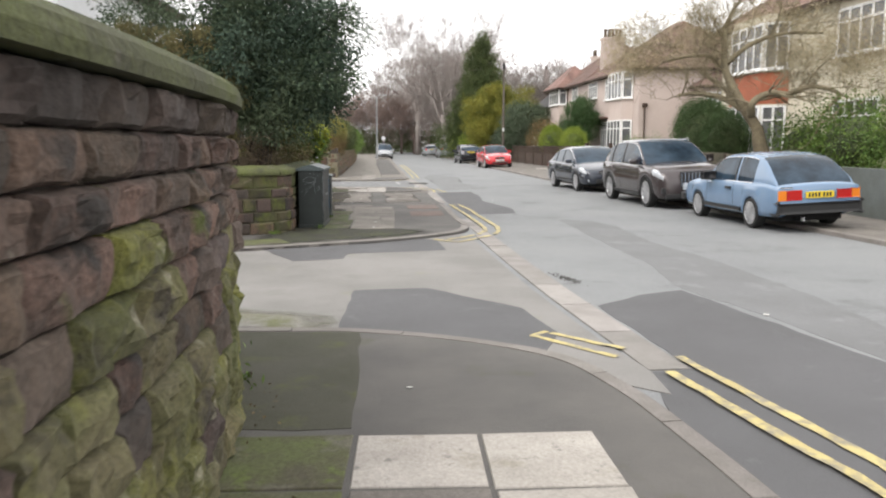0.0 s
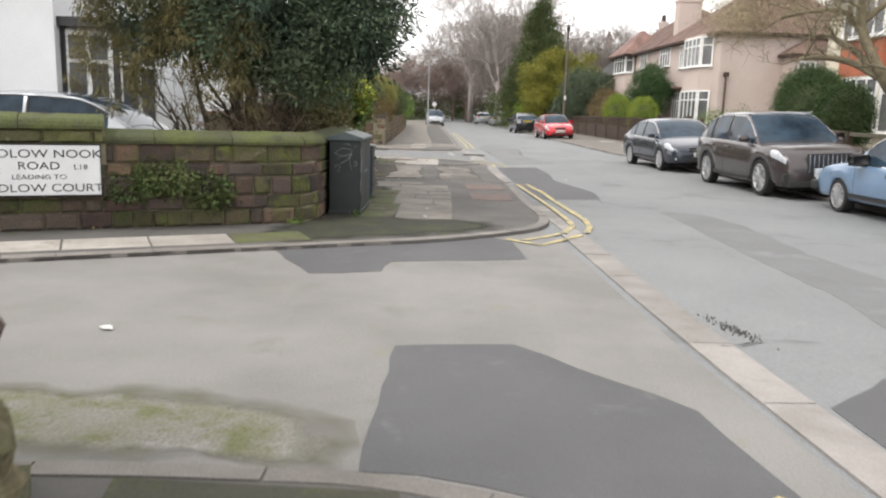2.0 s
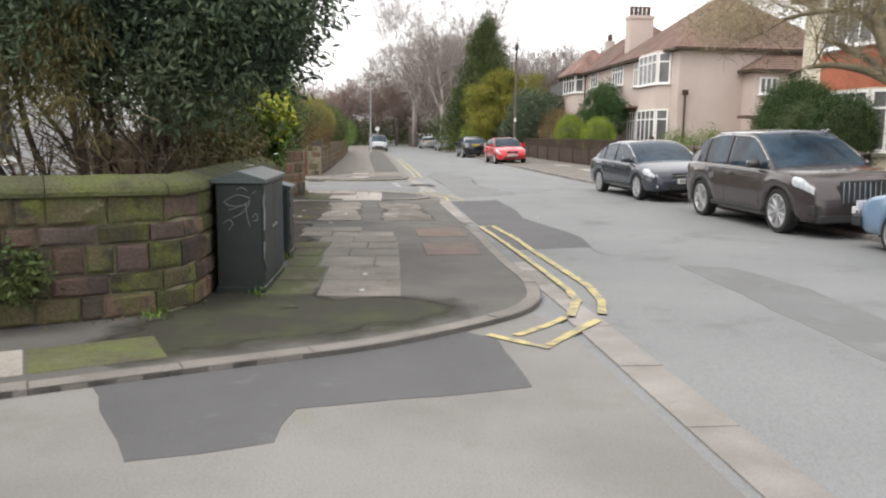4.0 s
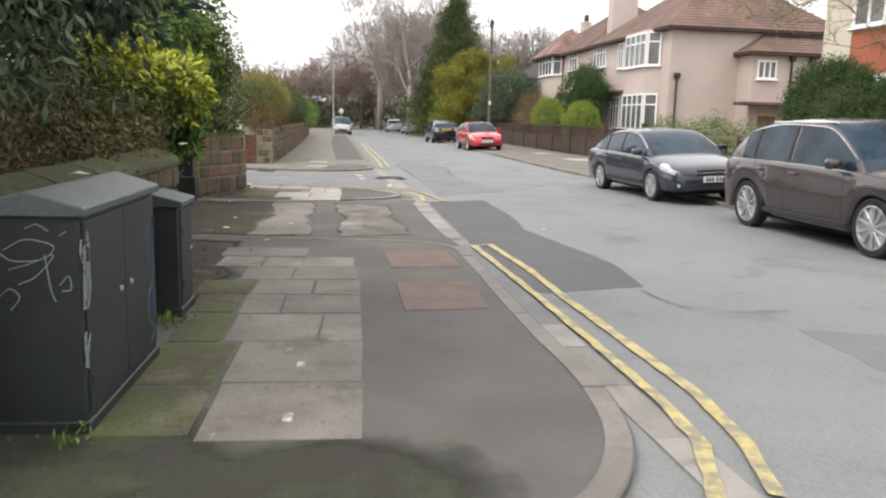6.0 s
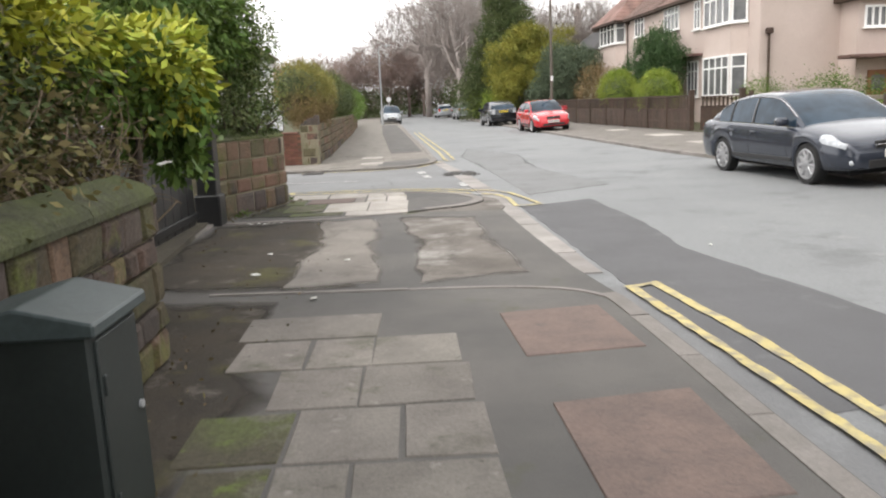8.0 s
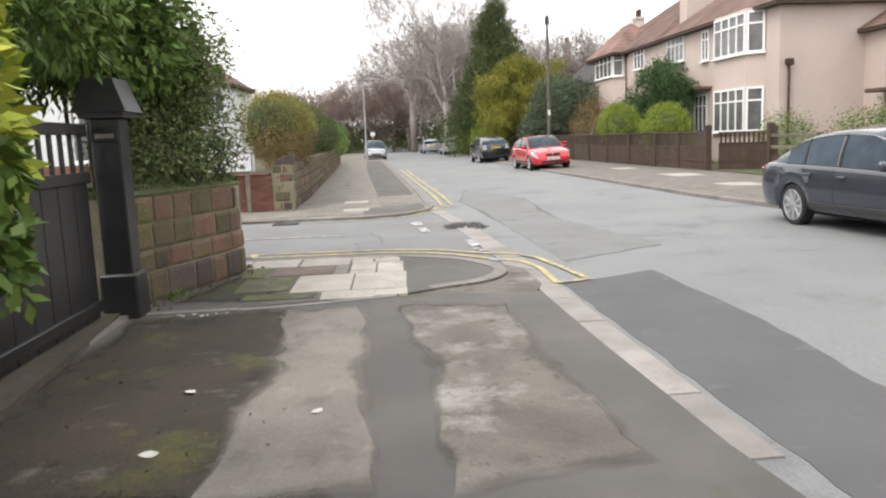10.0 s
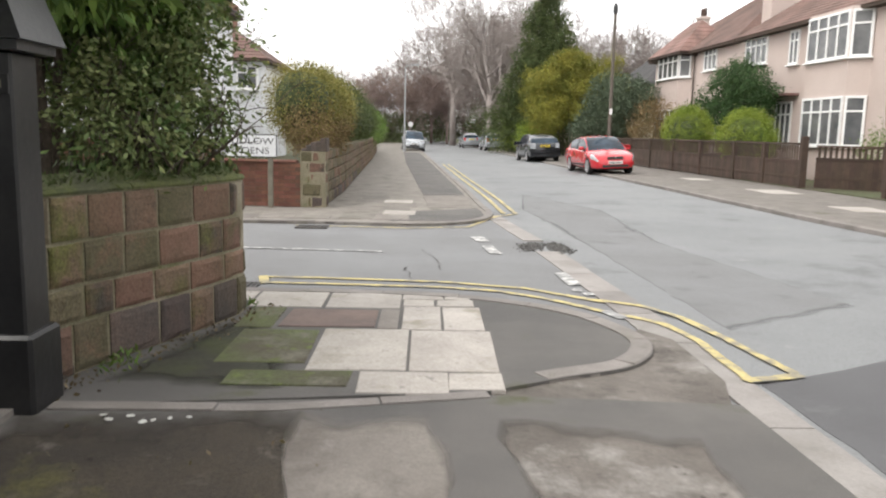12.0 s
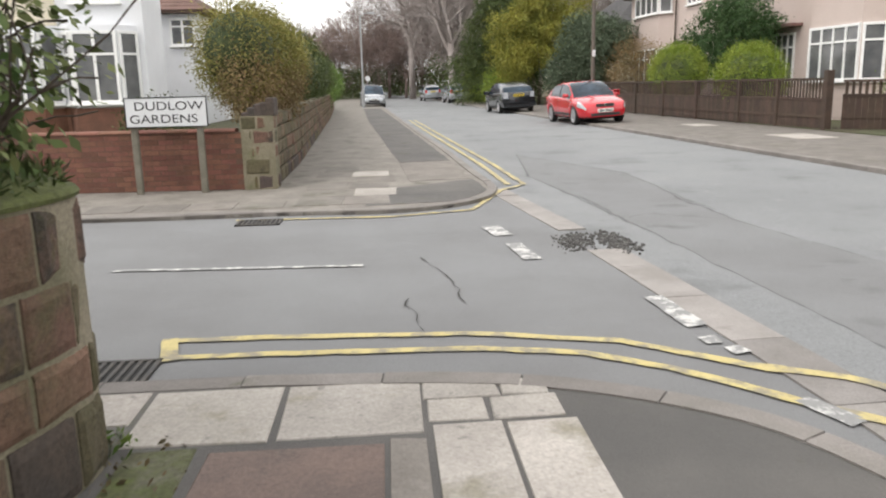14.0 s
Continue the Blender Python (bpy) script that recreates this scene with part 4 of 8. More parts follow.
coping(wall_a, dense_a, 1.72, 0.09, 0.5, 0.12, 1.0, M_coping, side=-1, crown=0.08)

LINE_B = smooth_line([(-9.5, 9.1), (-5.0, 11.25), (-2.65, 12.36), (-2.2, 12.58), (-2.0, 12.88), (-1.98, 13.4), (-2.02, 15.0), (-2.06, 16.5), (-2.1, 18.1)], 8)
wall_b, dense_b = stone_wall("wall_garden", "low mossy sandstone garden wall with a green coping", LINE_B, 0.0, [0.2, 0.17, 0.24, 0.16, 0.23], 0.35, pick_b, (0.14, 0.46), bulge=0.024, gap=0.018, side=-1, recess=0.028)
coping(wall_b, dense_b, 1.0, 0.04, 0.4, 0.1, 0.9, M_coping, side=-1, crown=0.06)
# its raised end beside the entrance
LINE_B2 = [Vector((-9.5, 9.08)), Vector((-6, 10.75)), Vector((-4.2, 11.61))]
wall_b2, dense_b2 = stone_wall("wall_raised", "raised length of mossy sandstone wall", [p + Vector((0.02, -0.04)) for p in LINE_B2], 1.0, [0.16], 0.42, lambda z, t: M_sand_moss, (0.3, 0.6), bulge=0.03, side=-1)
coping(wall_b2, dense_b2, 1.16, 0.06, 0.46, 0.12, 1.0, M_coping, side=-1, crown=0.05)

LINE_C = smooth_line([(-3.32, 24.12), (-3.1, 24.75), (-2.84, 25.35), (-2.62, 25.95), (-2.6, 26.3), (-2.8, 26.52), (-3.3, 26.58), (-6.0, 26.6), (-11.0, 26.6)], 8)
wall_c, dense_c = stone_wall("wall_curved", "curved garden wall of squared red and mossy sandstone", LINE_C, 0.0, [0.32, 0.22, 0.27, 0.28], 0.35, pick_c, (0.2, 0.42), bulge=0.018, gap=0.026, side=-1, recess=0.01)
coping(wall_c, dense_c, 1.09, 0.0, 0.36, 0.05, 0.8, M_coping, side=-1, crown=0.06)

LINE_D = [Vector((-3.08, 34.98)), Vector((-3.1, 38.8)), Vector((-3.9, 60)), Vector((-4.6, 75))]
wall_d, dense_d = stone_wall("wall_footway", "low sandstone wall below a tall clipped hedge", LINE_D, 0.0, [0.24, 0.22, 0.22, 0.22, 0.2], 0.35, pick_c, (0.3, 0.55), bulge=0.02, gap=0.025, side=-1, joined_from=12.0)
LINE_E = [Vector((-24, 35.3)), Vector((-6.5, 35.14)), Vector((-3.5, 34.98))]
bm = bmesh.new()
ribbon(bm, LINE_E, 0.0, 0.22, -0.2, 0.85)
wall_e = structure(mesh_object("wall_brick", bm, M_brick_joint), "low red brick garden wall", "wall")
coping(wall_e, resample(LINE_E, 0.1), 0.85, 0.02, 0.24, 0.05, 0.45, M_brick, side=-1, crown=0.0)


def brick_mesh():
    bm = bmesh.new()
    box(bm, -0.1065, -0.006, 0.0, 0.1065, 0.05, 0.065, 0.004)
    me = bpy.data.meshes.new("brick")
    bm.to_mesh(me)
    bm.free()
    me.materials.append(M_brick)
    return me


BRICK = brick_mesh()
t_e = (LINE_E[1] - LINE_E[2]).normalized()
for row in range(11):
    for k in range(26):
        s = 0.12 + (k + 0.5 * (row % 2)) * 0.225
        p = LINE_E[2] + t_e * s
        ob = new("brick", BRICK)
        ob.parent = wall_e
        ob.matrix_local = Matrix.Translation((p.x, p.y, 0.01 + row * 0.0755)) @ Matrix.Rotation(math.atan2(-t_e.y, -t_e.x), 4, "Z")

# stone pier at the end of the brick wall
pier_line = [Vector(p) for p in ((-3.52, 35.42), (-3.52, 34.92), (-3.04, 34.92), (-3.04, 35.42), (-3.52, 35.42))]
pier, dense_p = stone_wall("wall_pier", "squared sandstone gate pier with a rough cap", pier_line, 0.0, [0.22, 0.24, 0.2, 0.22, 0.2], 0.05, pick_c, (0.18, 0.34), bulge=0.015, gap=0.025, side=-1, recess=0.0)
bm = bmesh.new()
box(bm, -3.5, 34.94, 0, -3.06, 35.4, 1.08)
part("core", bm, M_mortar, pier)
bm = bmesh.new()
for k in range(5):
    box(bm, -3.5 + 0.09 * k, 34.93, 1.07, -3.38 + 0.09 * k, 35.4, 1.12 + 0.05 * k + random.uniform(0, 0.04), 0.015)
part("cap", bm, M_sand_dark, pier)

# ---- plants ----
def leaf_mesh(name, pts, size, mat, droop=0.3, aspect=0.45, seed=1, normals=None):
    """Many pointed leaves, one at each point of an (n, 3) array."""
    rng = np.random.default_rng(seed)
    n = len(pts)
    d = rng.normal(size=(n, 3))
    if normals is not None:
        d = d * 0.7 + normals
    d[:, 2] -= droop
    d /= np.linalg.norm(d, axis=1)[:, None]
    r = rng.normal(size=(n, 3))
    b = np.cross(d, r)
    b /= np.linalg.norm(b, axis=1)[:, None] + 1e-9
    up = np.cross(d, b)
    ln_ = size * rng.uniform(0.6, 1.35, n)[:, None]
    wd = ln_ * aspect * 0.5
    v = np.empty((n, 4, 3))
    v[:, 0] = pts
    v[:, 1] = pts + d * ln_ * 0.5 + b * wd + up * ln_ * 0.06
    v[:, 2] = pts + d * ln_
    v[:, 3] = pts + d * ln_ * 0.5 - b * wd + up * ln_ * 0.06
    me = bpy.data.meshes.new(name)
    me.vertices.add(4 * n)
    me.vertices.foreach_set("co", v.reshape(-1))
    me.loops.add(4 * n)
    me.loops.foreach_set("vertex_index", np.arange(4 * n, dtype=np.int32))
    me.polygons.add(n)
    me.polygons.foreach_set("loop_start", np.arange(0, 4 * n, 4, dtype=np.int32))
    me.update(calc_edges=True)
    me.materials.append(mat)
    return me


def cloud(blobs, n, clump=0.16, per=18, fill=0.35, seed=1):
    """Leaf places in clumps over and inside ellipsoids (cx, cy, cz, rx, ry, rz)."""
    rng = np.random.default_rng(seed)
    vol = np.array([(b[3] * b[4] * b[5]) ** 0.67 for b in blobs])
    counts = (vol / vol.sum() * n / per).astype(int) + 1
    out, nrm = [], []
    for b, k in zip(blobs, counts):
        d = rng.normal(size=(k, 3))
        d /= np.linalg.norm(d, axis=1)[:, None]
        rad = np.where(rng.random(k) < fill, rng.random(k) ** 0.5, rng.uniform(0.84, 1.08, k))
        c = np.array(b[:3]) + d * rad[:, None] * np.array(b[3:6])
        p = c[:, None, :] + rng.normal(size=(k, per, 3)) * clump
        out.append(p.reshape(-1, 3))
        nrm.append(np.repeat(d, per, axis=0))
    p, q = np.concatenate(out), np.concatenate(nrm)
    keep = p[:, 2] > 0.05
    return p[keep], q[keep]


def foliage(parent, blobs, n, size, mat, name="crown", clump=0.16, per=18, fill=0.35, seed=1, droop=0.3, aspect=0.45, label="", cut=None):
    p, q = cloud(blobs, n, clump, per, fill, seed)
    if cut is not None:
        keep = cut(p)
        p, q = p[keep], q[keep]
    ob = new(name, leaf_mesh(name, p, size, mat, droop, aspect, seed + 7, q))
    ob.parent = parent
    return tagged(ob, label)


def branches(bm, start, direction, length, radius, depth, rng, spread=0.6, droop=0.0, sides=5, segs=4, wob=0.18, kids=(2, 4), shrink=0.68, tip=0.004):
    """A limb that forks again and again."""
    d = Vector(direction).normalized()
    path, radii = [Vector(start)], [radius]
    p = Vector(start)
    for i in range(segs):
        d = (d + Vector((rng.uniform(-wob, wob), rng.uniform(-wob, wob), rng.uniform(-wob, wob) - droop * (i + 1) / segs))).normalized()
        p = p + d * (length / segs)
        path.append(p.copy())
        radii.append(max(tip, radius * (1 - 0.55 * (i + 1) / segs)))
    tube(bm, path, radii, sides if depth > 1 else 3, cap=False)
    if depth <= 0:
        return
    for k in range(rng.randint(*kids)):
        i = rng.randint(max(1, segs // 2), segs)
        base, r0 = path[i], radii[i]
        side = Vector((rng.uniform(-1, 1), rng.uniform(-1, 1), rng.uniform(-0.35, 0.8)))
        nd = (d * (1 - spread) + side.normalized() * spread).normalized()
        branches(bm, base, nd, length * shrink * rng.uniform(0.75, 1.2), r0 * 0.72, depth - 1, rng, spread, droop, max(3, sides - 1), segs if depth > 2 else 3, wob, kids, shrink, tip)


def stems(parent, bases, tops, radius, mat, name="stem", sides=6):
    for b, t in zip(bases, tops):
        bm = bmesh.new()
        mid = (Vector(b) + Vector(t)) / 2 + Vector((random.uniform(-0.15, 0.15), random.uniform(-0.15, 0.15), 0))
        tube(bm, [b, mid, t], [radius, radius * 0.8, radius * 0.45], sides)
        part(name, bm, mat, parent, smooth=True)


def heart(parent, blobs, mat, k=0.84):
    """A solid dark lump in place of a clipped bush's twiggy, shaded inside."""
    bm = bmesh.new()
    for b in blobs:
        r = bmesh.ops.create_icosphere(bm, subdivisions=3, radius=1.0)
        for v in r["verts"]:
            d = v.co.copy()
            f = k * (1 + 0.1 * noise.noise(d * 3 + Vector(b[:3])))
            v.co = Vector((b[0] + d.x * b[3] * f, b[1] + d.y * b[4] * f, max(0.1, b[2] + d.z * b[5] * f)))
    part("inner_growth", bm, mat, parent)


# colour of the added cores: the shade between leaves, put in as dark green
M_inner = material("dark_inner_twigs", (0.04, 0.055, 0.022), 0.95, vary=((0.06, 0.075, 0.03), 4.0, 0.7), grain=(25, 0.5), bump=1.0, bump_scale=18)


def bush(name, label, base, blobs, n, size, mat, category="shrub", bark=M_bark, nstem=5, core=0.0, **kw):
    root = thing(name, label, category, Matrix.Translation(base))
    rel = [(b[0] - base[0], b[1] - base[1], b[2] - base[2], *b[3:6]) for b in blobs]
    foliage(root, rel, n, size, mat, **kw)
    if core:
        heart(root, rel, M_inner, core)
    tops = [(b[0] * 0.8, b[1] * 0.8, b[2]) for b in rel] * 3
    tops = tops[:nstem]
    stems(root, [(t[0] * 0.25 + random.uniform(-0.1, 0.1), t[1] * 0.25 + random.uniform(-0.1, 0.1), -0.05) for t in tops], tops, 0.04, bark)
    return root


def lumpy(blobs, k, lo, hi, seed, core=0.86, low=-0.5):
    """Break ellipsoids up: a smaller core each, and lumps that stand out of it unevenly."""
    rng = np.random.default_rng(seed)
    out = []
    for b in blobs:
        out.append((*b[:3], b[3] * core, b[4] * core, b[5] * core))
        mean = (b[3] * b[4] * b[5]) ** (1 / 3)
        for _ in range(k):
            d = rng.normal(size=3)
            d /= np.linalg.norm(d)
            d[2] = max(d[2], low)
            r = mean * rng.uniform(lo, hi)
            u = rng.uniform(0.78, 1.04)
            out.append((b[0] + d[0] * b[3] * u, b[1] + d[1] * b[4] * u, b[2] + d[2] * b[5] * u, r * rng.uniform(0.8, 1.3), r * rng.uniform(0.8, 1.3), r * rng.uniform(0.6, 1.0)))
    return out


def cone_lumps(x, y, z0, z1, radius, n, seed, plume=1.0):
    """Drooping tiers of a conifer, wide below and narrow at the tip."""
    rng = np.random.default_rng(seed)
    out = []
    for i in range(n):
        u = (i + 0.5) / n
        z = z0 + (z1 - z0) * u
        r = radius * (1 - u) ** 0.75 * rng.uniform(0.75, 1.1)
        a = rng.uniform(0, math.tau)
        q = radius * (0.16 + 0.3 * (1 - u))
        out.append((x + math.cos(a) * r * 0.7, y + math.sin(a) * r * 0.7, z, q, q, q * plume * rng.uniform(0.8, 1.3)))
    out.append((x, y, (z0 + z1) / 2 - 0.1 * (z1 - z0), radius * 0.5, radius * 0.5, (z1 - z0) * 0.42))
    return out


# large dark evergreen behind the garden wall
yew = bush("evergreen_tree", "large dark evergreen tree overhanging a garden wall and cabinet", (-3.3, 14.6, 0.06),
           lumpy([(-3.2, 14.4, 2.75, 1.5, 1.2, 0.95), (-1.8, 13.95, 2.75, 0.9, 0.6, 0.8), (-4.4, 14.2, 2.9, 0.95, 0.95, 0.85), (-2.6, 14.9, 3.8, 1.4, 1.3, 1.1), (-3.7, 14.8, 4.3, 1.4, 1.2, 1.1), (-2.6, 14.6, 5.0, 1.1, 1.1, 0.8), (-2.2, 13.7, 1.95, 0.6, 0.45, 0.35), (-2.75, 15.7, 2.8, 0.7, 0.85, 0.65)], 9, 0.2, 0.42, 301),
           90000, 0.09, L_yew, "tree", nstem=9, clump=0.11, per=30, fill=0.2, seed=3, aspect=0.26)
# darker leaves on the right and below, with the underside's shade in their colour
foliage(yew, lumpy([(0.7, -0.3, 2.9, 1.4, 1.4, 1.2), (1.45, -0.65, 2.75, 0.85, 0.55, 0.85), (0.9, 0.2, 3.9, 1.3, 1.3, 0.95), (1.85, -0.6, 2.1, 0.4, 0.38, 0.3), (1.45, -0.75, 2.2, 0.48, 0.38, 0.38)], 8, 0.18, 0.38, 302), 26000, 0.085, L_holly, "outer_leaves", clump=0.09, per=20, fill=0.1, seed=5, aspect=0.38)
sprays = []
for k in range(34):
    x, y, z = random.uniform(-1.9, 0.5), -1.0 - 0.35 * random.random(), random.uniform(1.75, 3.6)
    for j in range(5):
        sprays.append((x + 0.07 * j * (1 if k % 2 else -1), y - 0.05 * j, z - 0.035 * j * j, 0.11, 0.08, 0.06))
foliage(yew, sprays, 15000, 0.1, L_drab, "dry_foliage", clump=0.05, per=14, fill=0.5, seed=6, droop=1.4, aspect=0.12)
bm = bmesh.new()
rng = random.Random(4)
for k in range(26):
    a = rng.uniform(-1.6, 1.6)
    branches(bm, (a * 0.6, rng.uniform(-0.5, 0.6), 0), (a * 0.3, rng.uniform(-0.3, 0.2), 1), rng.uniform(1.2, 2.0), rng.uniform(0.02, 0.05), 2, rng, 0.5, wob=0.25)
bmesh.ops.delete(bm, geom=[v for v in bm.verts if v.co.x > 0.9 and v.co.z < 1.9 or v.co.x > 1.2], context="VERTS")
tagged(part("twig_mass", bm, M_bark, yew), kind="stuff")

creeper = thing("creeper", "dark straggling creeper clinging to a mossy wall", "climbing plant", Matrix.Translation((-3.9, 11.75, 0.0)))
foliage(creeper, lumpy([(-0.05, -0.08, 0.5, 0.25, 0.1, 0.18), (0.3, 0.07, 0.6, 0.35, 0.12, 0.2), (0.75, 0.28, 0.45, 0.28, 0.1, 0.22)], 5, 0.25, 0.5, 303), 2400, 0.06, L_conifer, "creeper_leaves", clump=0.05, per=12, fill=0.3, seed=304)
# dead stems and litter of shrubs along the street wall
under = thing("undergrowth", "tangle of dry brown stems behind a low wall", "shrub", Matrix.Translation((-2.7, 17.0, 0.06)))
bm = bmesh.new()
for k in range(200):
    branches(bm, (rng.uniform(-0.7, 0.12), rng.uniform(-3.2, 2.2), 0.2), (rng.uniform(-0.4, 0.15), rng.uniform(-0.3, 0.3), 1), rng.uniform(0.7, 1.3), rng.uniform(0.008, 0.02), 2, rng, 0.6, wob=0.3, droop=0.1)
bmesh.ops.delete(bm, geom=[v for v in bm.verts if v.co.x > 0.5], context="VERTS")
part("stems", bm, material("dead_brown_stems", (0.26, 0.2, 0.14), 0.9, vary=((0.17, 0.13, 0.09), 3.0, 0.6)), under)
foliage(under, [(0.1, -0.5, 1.25, 0.35, 2.0, 0.35), (-0.3, 0.6, 1.5, 0.45, 1.2, 0.5)], 9000, 0.06, L_drab, "dry_leaves", seed=8)
foliage(under, [(0.05, -0.6, 1.55, 0.35, 1.5, 0.35), (-0.3, 0.4, 1.8, 0.45, 1.2, 0.4)], 9000, 0.05, L_conifer, "green_leaves", seed=9)

# spotted laurel hanging over the wall

def behind_gate(p):
    """Which leaves keep clear of the drive (places relative to the shrub)."""
    return p[:, 0] - 2.9 < -0.83 - 0.5 * np.maximum(p[:, 1] + 2.38, 0.9)


laurel = bush("laurel_shrub", "bright yellow and green variegated laurel shrub spilling over a wall", (-2.9, 19.4, 0.06),
              lumpy([(-2.5, 19.0, 1.72, 0.4, 0.5, 0.26), (-2.42, 19.6, 1.6, 0.4, 0.5, 0.36), (-2.42, 19.75, 1.28, 0.26, 0.34, 0.28), (-2.7, 18.2, 1.86, 0.36, 0.5, 0.24)], 6, 0.3, 0.5, 305),
              6500, 0.105, L_mid, nstem=3, clump=0.07, per=11, fill=0.15, seed=11, aspect=0.42, droop=0.45, cut=behind_gate)
foliage(laurel, lumpy([(0.46, -0.45, 1.78, 0.34, 0.46, 0.22), (0.5, 0.15, 1.66, 0.38, 0.52, 0.34), (0.26, -1.2, 1.9, 0.32, 0.46, 0.2), (0.3, -1.95, 1.86, 0.3, 0.4, 0.2)], 9, 0.3, 0.5, 306), 9500, 0.1, L_yellow, "yellow_leaves", clump=0.055, per=11, fill=0.0, seed=12, aspect=0.42, droop=0.25, cut=lambda p: (p[:, 2] > 1.35) & behind_gate(p))

# rhododendron over the gate and curved wall
rhodo = bush("rhododendron", "large glossy green rhododendron rising behind a black gate", (-3.9, 25.4, 0.06),
             lumpy([(-3.6, 24.9, 2.7, 0.75, 1.0, 0.6), (-3.5, 26.1, 2.45, 0.7, 0.65, 0.75), (-4.2, 25.2, 3.0, 1.0, 1.2, 0.85), (-3.5, 23.4, 2.75, 0.55, 0.85, 0.45), (-3.9, 21.9, 2.7, 0.75, 0.85, 0.55)], 7, 0.25, 0.45, 307),
             20000, 0.13, L_mid, nstem=5, clump=0.1, per=14, fill=0.3, seed=15, aspect=0.34, droop=0.55)
ivy = bush("ivy_shrub", "dense small-leaved evergreen shrub above a curved wall", (-3.3, 26.0, 0.1),
           [(-3.2, 25.6, 1.6, 0.5, 0.7, 0.5), (-3.05, 26.1, 1.9, 0.5, 0.5, 0.75), (-3.6, 26.1, 1.7, 0.7, 0.45, 0.8), (-3.2, 26.0, 2.6, 0.6, 0.6, 0.6)],
           17000, 0.06, leaf_material("grey_olive_leaves", (0.08, 0.125, 0.04), (0.19, 0.21, 0.09), scale=2.2), nstem=8, clump=0.1, per=26, fill=0.35, seed=17)
bm = bmesh.new()
for k in range(14):
    branches(bm, (rng.uniform(-0.5, 0.4), rng.uniform(-0.6, 0.4), 0.7), (rng.uniform(-0.3, 0.3), rng.uniform(-0.3, 0.3), 1), 0.75, 0.02, 2, rng, 0.5, wob=0.25)
tagged(part("twig_mass", bm, M_bark, ivy), kind="stuff")
grass_top = thing("turf", "ragged moss and turf along the top of a curved wall", "turf", Matrix.Translation((-2.9, 25.5, 1.12)))
gp = np.array([[p.x + 2.9 - 0.17 + random.uniform(-0.12, 0.12), p.y - 25.5 + random.uniform(-0.05, 0.05), random.uniform(0, 0.05)] for p in dense_c[:46] for _ in range(45)])
go = new("turf_growth", leaf_mesh("turf_growth", gp, 0.07, L_conifer, -1.2, 0.2, 31))
go.parent = grass_top

# clipped hedge above the footway wall
hedge_blobs = [(-3.75, 36.6, 2.1, 0.7, 0.75, 0.75), (-3.7, 37.8, 2.05, 0.72, 1.1, 0.78), (-3.75, 39.3, 2.1, 0.72, 1.2, 0.75), (-3.8, 41.0, 2.05, 0.7, 1.3, 0.75)]
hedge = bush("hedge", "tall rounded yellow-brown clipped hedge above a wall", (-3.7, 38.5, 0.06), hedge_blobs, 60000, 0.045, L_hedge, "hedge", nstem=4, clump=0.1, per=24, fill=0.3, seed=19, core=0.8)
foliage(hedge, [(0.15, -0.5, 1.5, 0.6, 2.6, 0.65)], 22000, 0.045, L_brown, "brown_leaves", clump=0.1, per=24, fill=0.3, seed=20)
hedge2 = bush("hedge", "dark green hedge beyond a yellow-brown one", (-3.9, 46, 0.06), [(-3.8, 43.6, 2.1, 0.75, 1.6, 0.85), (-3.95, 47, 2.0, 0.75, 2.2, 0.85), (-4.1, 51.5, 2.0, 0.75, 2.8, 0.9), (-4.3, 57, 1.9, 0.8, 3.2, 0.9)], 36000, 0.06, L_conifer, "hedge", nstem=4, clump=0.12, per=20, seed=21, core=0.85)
bush("hedge", "far green hedge along the footway", (-4.6, 66, 0.06), [(-4.6, 64, 1.7, 0.8, 4, 1.0), (-4.9, 72, 1.6, 0.8, 5, 1.0), (-5.3, 82, 1.7, 0.9, 6, 1.0)], 12000, 0.12, L_mid, "hedge", nstem=3, clump=0.16, per=18, seed=22)
bush("rounded_shrub", "small dark clipped shrub behind a brick wall", (-4.9, 35.9, 0.06), [(-4.9, 35.9, 0.9, 0.55, 0.45, 0.4)], 4000, 0.05, L_conifer, seed=23, nstem=1, clump=0.08)

# across the road: shrubs behind the fence
for k, (x, y, z, r, n_) in enumerate(((10.9, 49.2, 1.52, 0.74, 26000), (10.58, 55.0, 1.78, 0.76, 30000))):
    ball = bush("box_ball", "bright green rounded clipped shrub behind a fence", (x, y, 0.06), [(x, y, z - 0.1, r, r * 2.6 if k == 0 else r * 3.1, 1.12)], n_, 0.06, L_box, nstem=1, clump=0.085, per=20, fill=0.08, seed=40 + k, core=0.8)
    tagged(ball, group="clipped shrubs")
bush("shrub", "large dark green shrub against a pink house", (12.6, 51.6, 0.06), lumpy([(12.3, 55.3, 2.9, 1.1, 2.6, 1.5), (12.3, 52.6, 2.8, 1.0, 1.8, 1.3), (12.4, 54.6, 3.9, 0.9, 1.8, 0.9)], 7, 0.25, 0.45, 311), 30000, 0.1, leaf_material("deep_green_leaves", (0.045, 0.085, 0.03), (0.06, 0.105, 0.04), 0.55), nstem=3, clump=0.12, per=18, seed=43, core=0.0)
bush("shrub", "brownish garden shrub behind a fence", (11.3, 63, 0.06), [(11.3, 62, 2.0, 1.3, 1.8, 1.3), (11.6, 66, 2.3, 1.3, 2.0, 1.3)], 14000, 0.09, L_brown, nstem=3, clump=0.2, per=16, seed=44)
